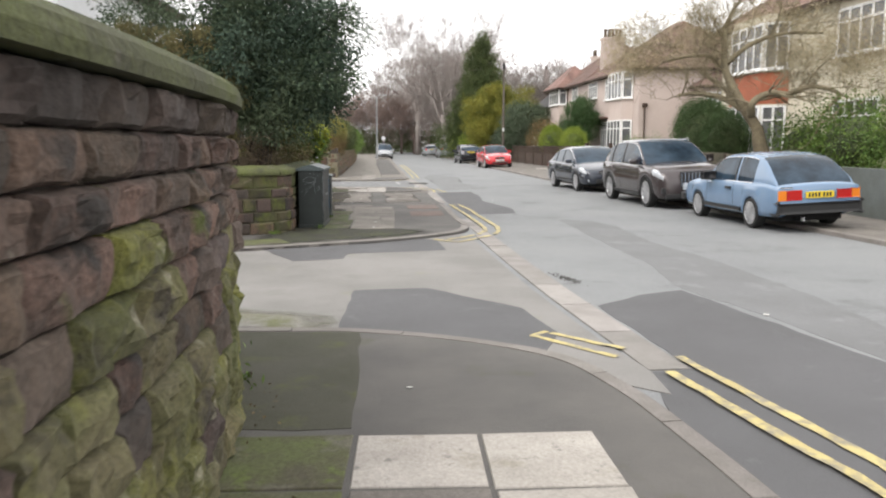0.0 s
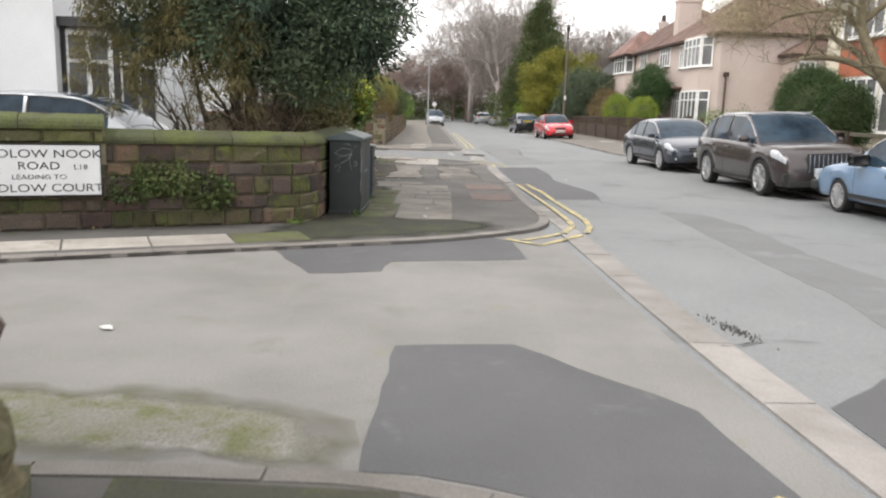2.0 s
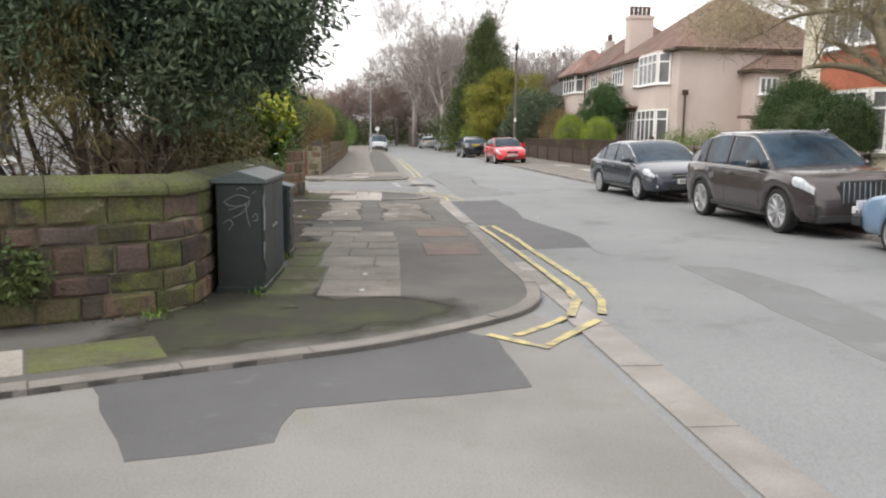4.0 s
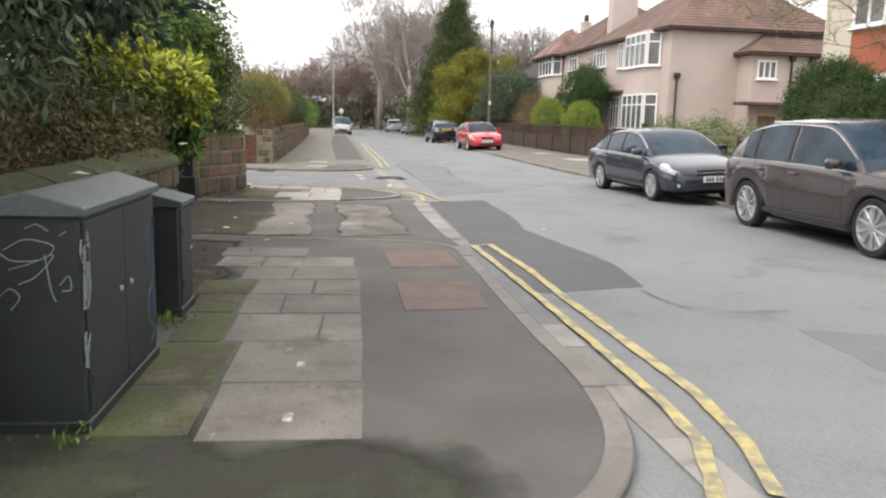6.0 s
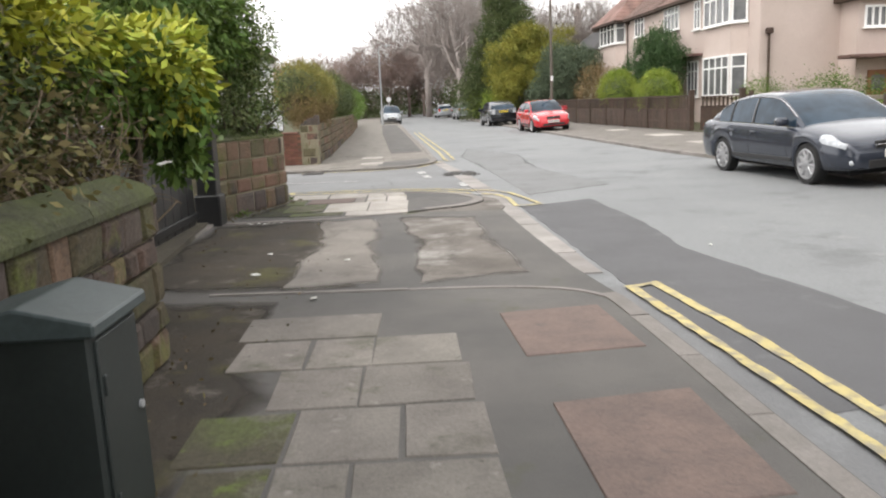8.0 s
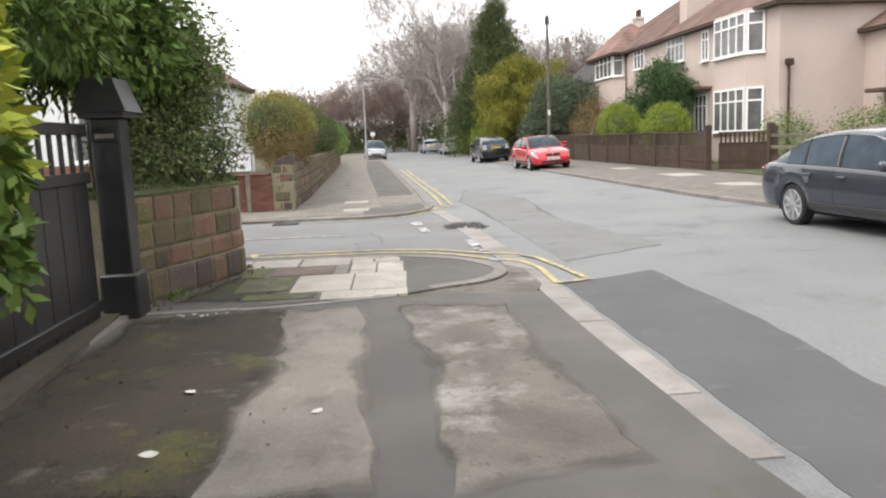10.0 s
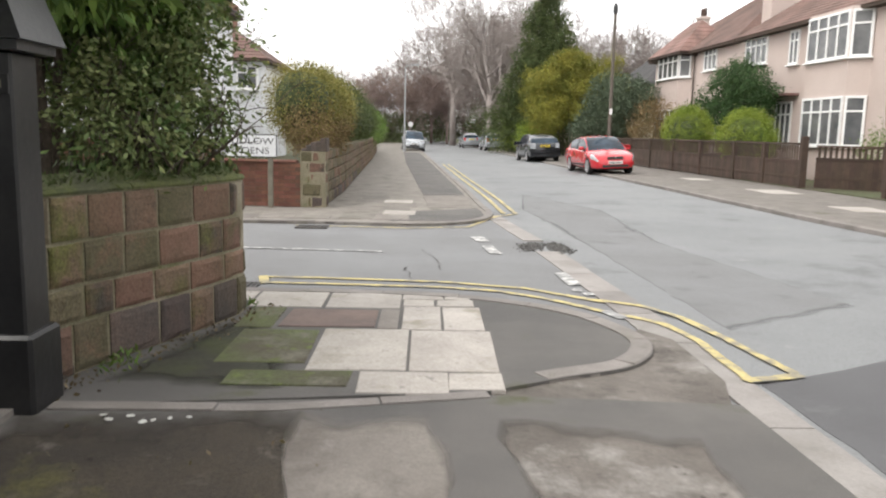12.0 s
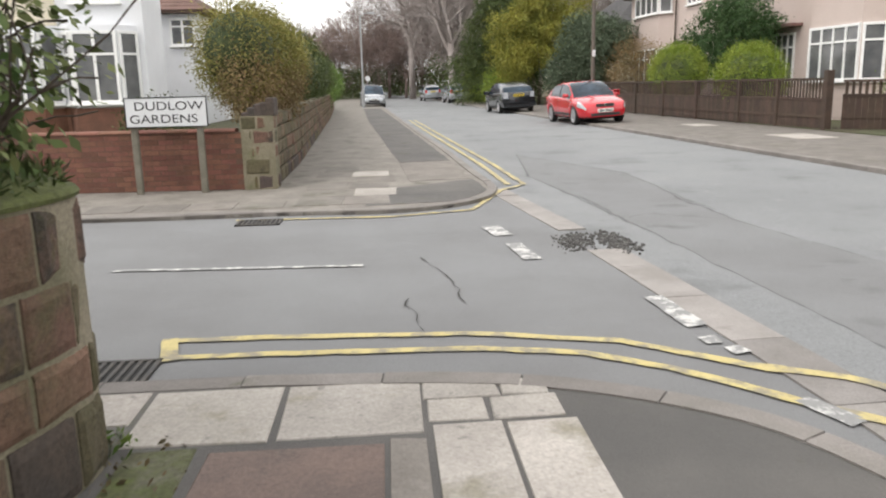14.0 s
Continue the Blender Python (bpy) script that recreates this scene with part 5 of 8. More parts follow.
bush("shrub", "grey-green feathery shrub beside a pole", (9.9, 66, 0.06), lumpy([(9.6, 66, 2.6, 1.4, 2, 1.9), (10.9, 67, 3.6, 1.5, 2, 1.6), (8.8, 67, 1.9, 0.9, 1.6, 1.4)], 9, 0.25, 0.45, 310), 36000, 0.13, L_grey, nstem=4, clump=0.16, per=16, seed=45)
bush("golden_conifer", "broad golden-green conifer among street gardens", (8.8, 75, 0.06), lumpy([(7.6, 75, 4.0, 1.8, 2, 2.4), (9.6, 75.5, 5.2, 1.7, 2, 2.0), (11.4, 76, 4.8, 1.9, 2, 2.2), (8.6, 75, 6.0, 1.2, 1.5, 1.2), (7.0, 74, 2.6, 1.1, 1.5, 1.6)], 10, 0.25, 0.45, 309), 52000, 0.17, L_gold, "tree", nstem=5, clump=0.17, per=18, seed=46, droop=0.9, aspect=0.3)
bush("dark_conifer", "tall dark green conifer rising above gardens", (7.5, 81, 0.06), cone_lumps(8.0, 81, 1.5, 12.4, 4.0, 80, 308, 1.0), 80000, 0.2, L_conifer, "tree", nstem=4, clump=0.2, per=18, seed=47, droop=0.8, aspect=0.3)
bush("shrub", "low light green shrubs by the road", (7.6, 82, 0.06), [(6.6, 76, 1.2, 1.1, 2.4, 1.2), (6.2, 84, 1.4, 1.2, 3, 1.3)], 14000, 0.12, L_box, nstem=2, clump=0.25, seed=48)
L_clip = leaf_material("clipped_yew_leaves", (0.05, 0.085, 0.032), (0.07, 0.108, 0.042), 0.6)
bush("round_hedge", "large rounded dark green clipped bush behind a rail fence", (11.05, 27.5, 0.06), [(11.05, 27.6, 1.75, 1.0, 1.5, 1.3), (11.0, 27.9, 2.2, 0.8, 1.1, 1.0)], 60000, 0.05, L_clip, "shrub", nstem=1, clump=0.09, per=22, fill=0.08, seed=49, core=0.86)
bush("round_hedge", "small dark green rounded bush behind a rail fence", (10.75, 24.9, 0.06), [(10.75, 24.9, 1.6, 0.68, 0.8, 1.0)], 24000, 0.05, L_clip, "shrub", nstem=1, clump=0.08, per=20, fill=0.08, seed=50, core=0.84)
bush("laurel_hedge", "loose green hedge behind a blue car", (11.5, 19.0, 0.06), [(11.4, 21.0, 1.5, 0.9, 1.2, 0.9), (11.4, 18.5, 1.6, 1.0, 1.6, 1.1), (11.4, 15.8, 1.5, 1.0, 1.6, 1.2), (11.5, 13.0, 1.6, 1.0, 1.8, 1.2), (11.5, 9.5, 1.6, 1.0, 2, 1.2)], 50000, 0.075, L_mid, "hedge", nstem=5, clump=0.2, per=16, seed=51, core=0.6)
bush("shrub", "low green shrub behind a rail fence", (12.0, 36.5, 0.06), [(12.0, 36.5, 1.0, 0.8, 1.2, 0.8), (13.2, 43.5, 0.9, 0.7, 1.4, 0.9), (12.0, 33.5, 0.8, 0.7, 1, 0.7)], 18000, 0.07, L_mid, nstem=3, clump=0.18, seed=52)

# gnarled bare garden tree
gnarl = thing("bare_tree", "gnarled bare garden tree with spreading lichened limbs", "tree", Matrix.Translation((10.2, 20.6, 0.06)))
rng = random.Random(12)
bm = bmesh.new()
tube(bm, smooth_line([(0.12, 0, -0.1), (-0.02, 0, 0.7), (-0.3, 0.02, 1.5), (-0.42, 0, 1.95), (-0.78, 0.1, 2.5)], 4), [0.25 - 0.008 * k for k in range(17)], 10)
part("trunk", bm, M_bark_pale, gnarl, smooth=True)
for pts, r0, r1 in (
        ([(-0.7, 0.1, 2.4), (-1.2, 0.3, 3.4), (-1.32, 0.3, 4.2), (-1.3, 0.3, 4.7), (-1.05, 0.3, 5.3)], 0.13, 0.05),
        ([(-0.62, -0.05, 2.3), (-0.7, -0.3, 2.62), (-0.32, -0.4, 2.86), (0.2, -0.5, 2.84)], 0.12, 0.07),
        ([(0.15, -0.5, 2.84), (0.6, -0.9, 3.02), (1.25, -1.1, 2.8), (0.85, -1.15, 2.35), (0.7, -1.1, 1.8)], 0.07, 0.035),
        ([(-0.72, 0.2, 2.45), (-1.2, 0.6, 2.8), (-1.9, 0.65, 2.92), (-2.45, 0.6, 2.86)], 0.1, 0.045),
        ([(-1.2, 0.35, 3.45), (-1.45, 0.8, 3.95), (-2.2, 0.85, 3.95), (-2.85, 0.9, 3.8)], 0.08, 0.035),
        ([(-0.75, 0.2, 2.45), (-0.9, 1.4, 3.2), (-1.1, 2.6, 3.7)], 0.1, 0.045),
        ([(-1.25, 0.3, 3.7), (-0.7, 0.1, 4.2), (0.2, 0.0, 4.5), (1.2, -0.2, 4.5)], 0.08, 0.035)):
    line = smooth_line(pts, 5)
    bm = bmesh.new()
    n = len(line) - 1
    tube(bm, line, [r0 + (r1 - r0) * k / n for k in range(n + 1)], 7)
    for k in range(4, n + 1, 2):
        out = (line[k] - line[k - 1]).normalized()
        side = Vector((rng.uniform(-1, 1), rng.uniform(-1, 1), rng.uniform(-0.1, 1.0)))
        branches(bm, line[k], out * 0.5 + side * 0.7, rng.uniform(0.7, 1.3), r1 * 0.6, 3, rng, 0.6, droop=0.02, sides=5, segs=4, wob=0.35, kids=(3, 4), shrink=0.7, tip=0.006)
    part("limb", bm, M_limb, gnarl, smooth=True)
bushy = cloud(lumpy([(-2.3, 1.4, 4.3, 1.5, 2.0, 0.95), (-3.5, 2.0, 4.1, 0.9, 1.5, 0.7), (-0.6, 1.0, 5.1, 1.5, 2.0, 0.9), (1.5, 0.4, 4.1, 1.4, 2.0, 0.9), (2.7, 0.0, 4.2, 1.2, 2.0, 0.9)], 6, 0.25, 0.45, 312), 44000, 0.16, 14, 0.5, 60)[0]
go = new("twig_haze", leaf_mesh("twig_haze", bushy, 0.17, leaf_material("pale_olive_buds", (0.4, 0.34, 0.22), (0.32, 0.27, 0.17), 0.8), 0.2, 0.05, 61))
go.parent = gnarl


# tall bare street trees
def bare_tree(label, height, seed, mat, spread=0.48, depth=6):
    rng = random.Random(seed)
    root = thing("bare_street_tree", label, "tree", group="bare trees along the street")
    bm = bmesh.new()
    tube(bm, [(0, 0, -0.2), (0.05, 0, height * 0.15), (0, 0.05, height * 0.3)], [height * 0.02, height * 0.016, height * 0.013], 8)
    part("trunk", bm, mat, root, smooth=True)
    bm = bmesh.new()
    for k in range(5):
        a = k * math.tau / 5 + rng.uniform(-0.4, 0.4)
        branches(bm, (0, 0, height * rng.uniform(0.2, 0.3)), (math.cos(a) * 0.5, math.sin(a) * 0.5, 1.0), height * 0.3, height * 0.009, depth, rng, spread, sides=4, segs=3, wob=0.16, kids=(2, 4), shrink=0.72, tip=0.011)
    part("branchwork", bm, mat, root)
    return root


tree1 = bare_tree("tall bare grey winter tree", 16.0, 5, M_bark_grey)
tree2 = bare_tree("bare brown winter tree with fine twigs", 9.0, 9, M_twig_brown, 0.55)
tree3 = bare_tree("tall bare grey winter tree", 17.5, 21, M_bark_grey, 0.42)
spots1 = [(tree3, 4.6, 92, 1.0), (tree1, 6.4, 100, 1.0), (tree3, 2.0, 112, 1.2), (tree1, 9.5, 100, 1.0), (tree2, -3.2, 118, 1.15), (tree2, -0.5, 125, 1.2), (tree2, 1.5, 120, 1.1), (tree2, -6.5, 122, 1.1), (tree2, -10, 120, 1.0), (tree2, 4.0, 130, 1.25), (tree1, 13.5, 92, 0.75), (tree1, 18.0, 90, 0.7), (tree2, -14, 110, 0.9), (tree2, -9.0, 90, 0.75), (tree1, -13, 62, 0.5), (tree2, 8, 118, 1.2), (tree2, -4.5, 140, 1.3), (tree2, 1.5, 150, 1.4), (tree1, 23.0, 85, 0.75), (tree2, -18, 95, 0.9)]
first = set()
for k, (tr, x, y, s) in enumerate(spots1):
    m = Matrix.Translation((x, y, 0.0)) @ Matrix.Rotation(k * 1.3, 4, "Z") @ Matrix.Diagonal((s, s, s, 1))
    if tr.name in first:
        copy_thing(tr, m)
    else:
        first.add(tr.name)
        tr.matrix_world = Matrix.Translation((x, y, 0.0)) @ Matrix.Rotation(k * 1.3, 4, "Z")
bush("far_shrubbery", "dark shrubs closing the far end of the street", (0, 128, -0.1), [(-6, 120, 1.6, 4, 3, 2.0), (0, 150, 1.8, 6, 3, 2.4), (6.5, 112, 2.2, 2.6, 5, 2.8), (-12, 110, 1.6, 5, 4, 2.0), (9, 98, 2.2, 3, 5, 2.6), (14, 130, 2.5, 6, 4, 3.0), (-3, 155, 2.0, 6, 3, 2.6)], 40000, 0.25, L_conifer, nstem=3, clump=0.5, per=16, seed=70)

# fine winter twigs of the woods at the end of the street
woods = thing("far_woods", "hazy brown bare woodland closing the street's far end", "trees", Matrix.Translation((0, 130, 0)))
tagged(woods, kind="stuff")
for k, (blobs, n_, mat) in enumerate((
        ([(-4, -8, 5.5, 6, 5, 4.5), (4, -2, 6.0, 6, 6, 5.0), (-13, -10, 4.5, 6, 6, 3.8), (12, 0, 5.5, 7, 6, 4.5), (-24, 0, 5, 8, 6, 4), (26, 0, 6, 9, 6, 5)], 42000, M_twig_brown),
        ([(3.5, -30, 8.0, 3.0, 4, 5.0), (6.5, -24, 8.5, 3.0, 4, 5.0), (0, -5, 9.0, 5, 6, 5.0), (11, -28, 8.0, 4, 4, 3.5), (18, -36, 7.0, 5, 5, 4.0)], 26000, M_bark_grey),
        ([(-8, 0, 2.0, 12, 4, 2.4), (8, 4, 2.2, 12, 4, 2.6), (30, 0, 2.5, 14, 4, 3), (-32, 0, 2.5, 14, 4, 3)], 22000, L_conifer))):
    p, q = cloud(blobs, n_, 0.5, 14, 0.7, 200 + k)
    ob = new("twig_haze" if k < 2 else "underwood", leaf_mesh("haze", p, 1.1 if k < 2 else 0.45, mat, -0.6, 0.045 if k < 2 else 0.4, 210 + k, q * 0.4))
    ob.parent = woods

# ---- parked cars ----
def paint_material(name, c, flake=0.0):
    return material(name, c, 0.24, metal=flake, vary=(tuple(v * 0.88 for v in c), 1.5, 0.4), coat=0.7)


C_blue = paint_material("pale_blue_car_paint", (0.16, 0.25, 0.38))
C_brown = paint_material("brown_grey_car_paint", (0.058, 0.046, 0.047), 0.3)
C_dark = paint_material("dark_blue_grey_car_paint", (0.04, 0.047, 0.065), 0.3)
C_red = paint_material("bright_red_car_paint", (0.55, 0.02, 0.03))
C_black = paint_material("black_car_paint", (0.012, 0.014, 0.018))
C_silver = paint_material("silver_car_paint", (0.42, 0.44, 0.46), 0.4)
# dark glass with blue patches painted in for reflected sky
M_carglass = material("car_glass", (0.012, 0.02, 0.03), 0.02, spec=0.22, vary=((0.035, 0.058, 0.085), 1.3, 0.8))
M_tyre = material("tyre_rubber", (0.018, 0.018, 0.018), 0.85, grain=(40, 0.2))
M_plastic = material("black_bumper_plastic", (0.025, 0.025, 0.026), 0.6, grain=(40, 0.15))
M_alloy = material("alloy_rim", (0.55, 0.55, 0.56), 0.35, metal=0.7, vary=((0.4, 0.4, 0.41), 6.0, 0.5))
M_chrome = material("chrome_trim", (0.7, 0.7, 0.72), 0.12, metal=1.0)
M_lamp = material("clear_lamp_glass", (0.62, 0.65, 0.68), 0.1, spec=0.8, vary=((0.35, 0.37, 0.4), 14.0, 0.6), coat=0.5)
M_redlamp = material("red_lamp_glass", (0.45, 0.015, 0.012), 0.15, spec=0.7, coat=0.5)
M_amber = material("amber_lamp_glass", (0.75, 0.22, 0.02), 0.15, spec=0.7, coat=0.5)
M_plate_y = material("yellow_number_plate", (0.75, 0.55, 0.03), 0.4)
M_plate_w = material("white_number_plate", (0.72, 0.72, 0.7), 0.4)
M_under = material("car_underside", (0.008, 0.008, 0.008), 0.9)


def flow(table, s):
    """A smooth curve through (place, value) pairs that never overshoots them."""
    if s <= table[0][0]:
        return table[0][1]
    if s >= table[-1][0]:
        return table[-1][1]
    n = len(table)
    d = [(table[i + 1][1] - table[i][1]) / (table[i + 1][0] - table[i][0]) for i in range(n - 1)]
    sl = [d[0]] + [0.0 if d[i - 1] * d[i] <= 0 else 2 * d[i - 1] * d[i] / (d[i - 1] + d[i]) for i in range(1, n - 1)] + [d[-1]]
    for i in range(n - 1):
        (a, va), (b, vb) = table[i], table[i + 1]
        if s <= b:
            h, t = b - a, (s - a) / (b - a)
            return va * (1 + 2 * t) * (1 - t) ** 2 + sl[i] * h * t * (1 - t) ** 2 + vb * t * t * (3 - 2 * t) + sl[i + 1] * h * t * t * (t - 1)


def car(name, label, m, s):
    """A car standing on z = 0, nose to +y, its middle at the origin. s: its sizes and tables from tail (0) to nose (L)."""
    L, W, H, r = s["L"], s["W"], s["H"], s["r"]
    rear, front = s["axles"]
    paint = s["paint"]
    root = thing(name, label, "car", m, "parked cars")
    hw = W / 2
    R = r * 1.13
    st = {0.0, 0.04, 0.12, L - 0.12, L - 0.04, L}
    x = 0.2
    while x < L - 0.15:
        st.add(round(x, 3))
        x += 0.16
    for a in (rear, front):
        for k in range(9):
            st.add(round(a + R * math.cos(math.pi * k / 8), 3))
    st = sorted(st)
    wtab = s.get("wide", [(0, 0.84), (0.05, 0.9), (0.25, 0.97), (0.7, 1.0), (L - 0.9, 1.0), (L - 0.35, 0.95), (L - 0.1, 0.84), (L, 0.72)])
    def section(y):
        """Half of the body's outline at y, from the sill up and over to the middle."""
        w = hw * flow(wtab, y)
        zt, zs = flow(s["top"], y), flow(s["belt"], y)
        zb = flow(s.get("sill", [(0, 0.34), (0.3, 0.24), (L - 0.3, 0.22), (L, 0.27)]), y)
        arch, near = 0, 0.0
        for a in (rear, front):
            if abs(y - a) < R:
                arch = max(arch, r + math.sqrt(R * R - (y - a) ** 2))
            near = max(near, 1 - abs(y - a) / (R * 1.5))
        z1 = max(zb + 0.03, arch)
        z0 = max(zb, arch)
        zs = max(zs, z1 + 0.12)
        h = zs - z1
        low = 0.955 + 0.035 * near
        return [(0.72 * w, z0), (low * w, z1), ((low + 0.022) * w, z1 + h * 0.16), (1.0 * w, z1 + h * 0.4), (0.998 * w, z1 + h * 0.58), (0.982 * w, z1 + h * 0.66), (0.975 * w, zs - 0.06), (0.955 * w, zs - 0.022), (0.915 * w, zs), (0.78 * w, zs + (zt - zs) * 0.55), (0.55 * w, zt - 0.012), (0.2 * w, zt)]

    bm = bmesh.new()
    rows = []
    for y in st:
        prof = section(y)
        half = [bm.verts.new((px, y - L / 2, pz)) for px, pz in prof]
        other = [bm.verts.new((-px, y - L / 2, pz)) for px, pz in reversed(prof)]
        rows.append(half + other)
    for a, b in zip(rows, rows[1:]):
        for k in range(len(a) - 1):
            bm.faces.new((a[k], a[k + 1], b[k + 1], b[k]))
    bm.faces.new(rows[0])
    bm.faces.new(rows[-1][::-1])
    bmesh.ops.recalc_face_normals(bm, faces=bm.faces[:])
    part("body", bm, paint, root, smooth=True)
    bm = bmesh.new()
    box(bm, -hw * 0.7, -L / 2 + 0.25, 0.17, hw * 0.7, L / 2 - 0.25, 0.5)
    for a in (rear, front):
        box(bm, -hw * 0.86, a - L / 2 - R, 0.3, hw * 0.86, a - L / 2 + R, r * 2.05)
    part("underside", bm, M_under, root)

    # cabin
    r0, r1, f1, f0 = s["cabin"]
    pill = s["windows"]
    cs = {r0, r1, f1, f0, *[v for ab in pill for v in ab]}
    for k in range(1, int((f0 - r0) / 0.11)):
        y = r0 + 0.11 * k
        if min(abs(y - v) for v in cs) > 0.045:
            cs.add(y)
    cs = sorted(cs)

    def roof_z(y):
        return flow(s["roof"], y)

    grid = []
    for y in cs:
        w = hw * flow(wtab, y)
        zb = flow(s["belt"], y) - 0.012
        zr = max(roof_z(y), zb + 0.004)
        f = min(1.0, (zr - zb) / (H - zb))
        tw = w * (0.905 - 0.185 * f)
        if y in (r0, f0):
            zt, zs = flow(s["top"], y), flow(s["belt"], y)
            slope = [(0.0, zt), (0.2, zt), (0.55, zt - 0.012), (0.915, zs), (1.0, zs - 0.04)]
            grid.append([(w * u, lerp_table(slope, u) - 0.004) for u in (0.905, 0.9, 0.89, 0.84, 0.72, 0.4, 0.0)])
            continue
        grid.append([(w * 0.905, zb), ((w * 0.905 + tw + 0.01) / 2 + 0.014 * f, (zb + zr - 0.07 * f) / 2), (tw + 0.01, zr - 0.07 * f), (tw * 0.97, zr - 0.035 * f), (tw * 0.86, zr - 0.012 * f), (tw * 0.45, zr + 0.004 * f), (0, zr + 0.014 * f)])

    def vert(bm, y, p, sign):
        return bm.verts.new((sign * p[0], y - L / 2, p[1]))

    def skin(name_, faces, mat, label_=""):
        bm = bmesh.new()
        for quad in faces:
            vs = []
            for y, p, sg in quad:
                vs.append(vert(bm, y, p, sg))
            bm.faces.new(vs)
        bmesh.ops.remove_doubles(bm, verts=bm.verts[:], dist=0.0005)
        bmesh.ops.recalc_face_normals(bm, faces=bm.faces[:])
        return part(name_, bm, mat, root, label_, smooth=True)

    shell, screen, back = [], [], []
    for i in range(len(cs) - 1):
        ya, yb, ga, gb = cs[i], cs[i + 1], grid[i], grid[i + 1]
        ym = (ya + yb) / 2
        for sg in (1, -1):
            for k in range(6):
                quad = [(ya, ga[k], sg), (yb, gb[k], sg), (yb, gb[k + 1], sg), (ya, ga[k + 1], sg)]
                if k < 2:
                    if not any(a <= ym <= b for a, b in pill):
                        shell.append(quad)
                elif ym > f1:
                    (screen if k > 2 else shell).append(quad)
                elif ym < r1 and ym > s.get("glass_from", r0):
                    (back if k > 2 else shell).append(quad)
                else:
                    shell.append(quad)
    skin("roof", shell, s.get("roof_paint", paint))
    skin("windscreen", screen, M_carglass)
    if back:
        skin("rear_window", back, M_carglass)
    for a, b in pill:
        idx = [i for i in range(len(cs) - 1) if a <= (cs[i] + cs[i + 1]) / 2 <= b]
        for sg in (1, -1):
            skin("side_window", [[(cs[i], grid[i][k], sg), (cs[i + 1], grid[i + 1][k], sg), (cs[i + 1], grid[i + 1][k + 1], sg), (cs[i], grid[i][k + 1], sg)] for i in idx for k in (0, 1)], M_carglass)
    # window surround lines
    for sg in (1, -1):
        bm = bmesh.new()
        a, b = pill[0][0], pill[-1][1]
        ids = [i for i, y in enumerate(cs) if a <= y <= b]
        tube(bm, [(sg * (grid[i][2][0] + 0.004), cs[i] - L / 2, grid[i][2][1]) for i in ids], [0.009] * len(ids), 5)
        tube(bm, [(sg * (grid[i][0][0] + 0.012), cs[i] - L / 2, grid[i][0][1] + 0.008) for i in ids], [0.011] * len(ids), 5)
        part("window_trim", bm, s.get("trim", M_plastic), root)
        # pillars between the panes
        for (a0, b0), (a1, b1) in zip(pill, pill[1:]):
            y = (b0 + a1) / 2
            i = min(range(len(cs)), key=lambda j: abs(cs[j] - y))
            bm = bmesh.new()
            tube(bm, [(sg * (grid[i][k][0] - 0.008), cs[i] - L / 2, grid[i][k][1]) for k in (0, 1, 2)], [0.03, 0.027, 0.024], 6)
            part("pillar", bm, M_plastic, root)
    # door gaps, handles, mirrors
    for y in s["doors"]:
        for sg in (1, -1):
            w = hw * flow(wtab, y)
            zs = flow(s["belt"], y)
            bm = bmesh.new()
            prof = section(y)[2:8]
            tube(bm, [(sg * (px - 0.001), y - L / 2, pz) for px, pz in prof], [0.0045] * len(prof), 4)
            part("door_gap", bm, M_under, root)
    for y in s["handles"]:
        for sg in (1, -1):
            w = hw * flow(wtab, y)
            zs = flow(s["belt"], y)
            bm = bmesh.new()
            box(bm, sg * (w * 0.985), y - L / 2 - 0.09, zs - 0.15, sg * (w * 0.985 + 0.035), y - L / 2 + 0.09, zs - 0.115, 0.008)
            part("door_handle", bm, s.get("handle_mat", paint), root)
    for sg in (1, -1):
        y = f0 - 0.42
        bm = bmesh.new()
        zs = flow(s["belt"], y)
        box(bm, sg * hw * 0.93, y - L / 2 - 0.06, zs + 0.02, sg * (hw * 0.93 + 0.2), y - L / 2 + 0.09, zs + 0.15, 0.03)
        part("mirror", bm, s.get("mirror_mat", paint), root, smooth=True)
        bm = bmesh.new()
        w = hw
        box(bm, sg * w * 0.94, rear + R + 0.05 - L / 2, s.get("strip", 0.27), sg * (w + 0.012), front - R - 0.05 - L / 2, s.get("strip", 0.27) + 0.07, 0.008)
        part("side_strip", bm, M_plastic, root)
        # arch lips
        for a in (rear, front):
            bm = bmesh.new()
            ring = [(a + R * math.cos(math.pi * k / 14), r + R * math.sin(math.pi * k / 14)) for k in range(15)]
            ring = [(y, z) for y, z in ring if z > 0.26]
            tube(bm, [(sg * (section(y)[1][0] - 0.006), y - L / 2, z) for y, z in ring], [s.get("lip", 0.016)] * len(ring), 6)
            part("wheel_arch", bm, s.get("lip_mat", paint), root, smooth=True)
    # pieces that follow the body's surface: name, y from and to, height rows from and to
    for name_, y0, y1, v0, v1, mat in s.get("skins", ()):
        for sg in (1, -1):
            bm = bmesh.new()
            grid2 = []
            for i in range(9):
                y = y0 + (y1 - y0) * i / 8
                prof = section(y)
                line = []
                for j in range(6):
                    v = v0 + (v1 - v0) * j / 5 * (0.55 + 0.45 * math.sin(math.pi * min(1.0, 0.25 + i / 9)))
                    k = min(int(v), len(prof) - 2)
                    px = prof[k][0] + (prof[k + 1][0] - prof[k][0]) * (v - k)
                    pz = prof[k][1] + (prof[k + 1][1] - prof[k][1]) * (v - k)
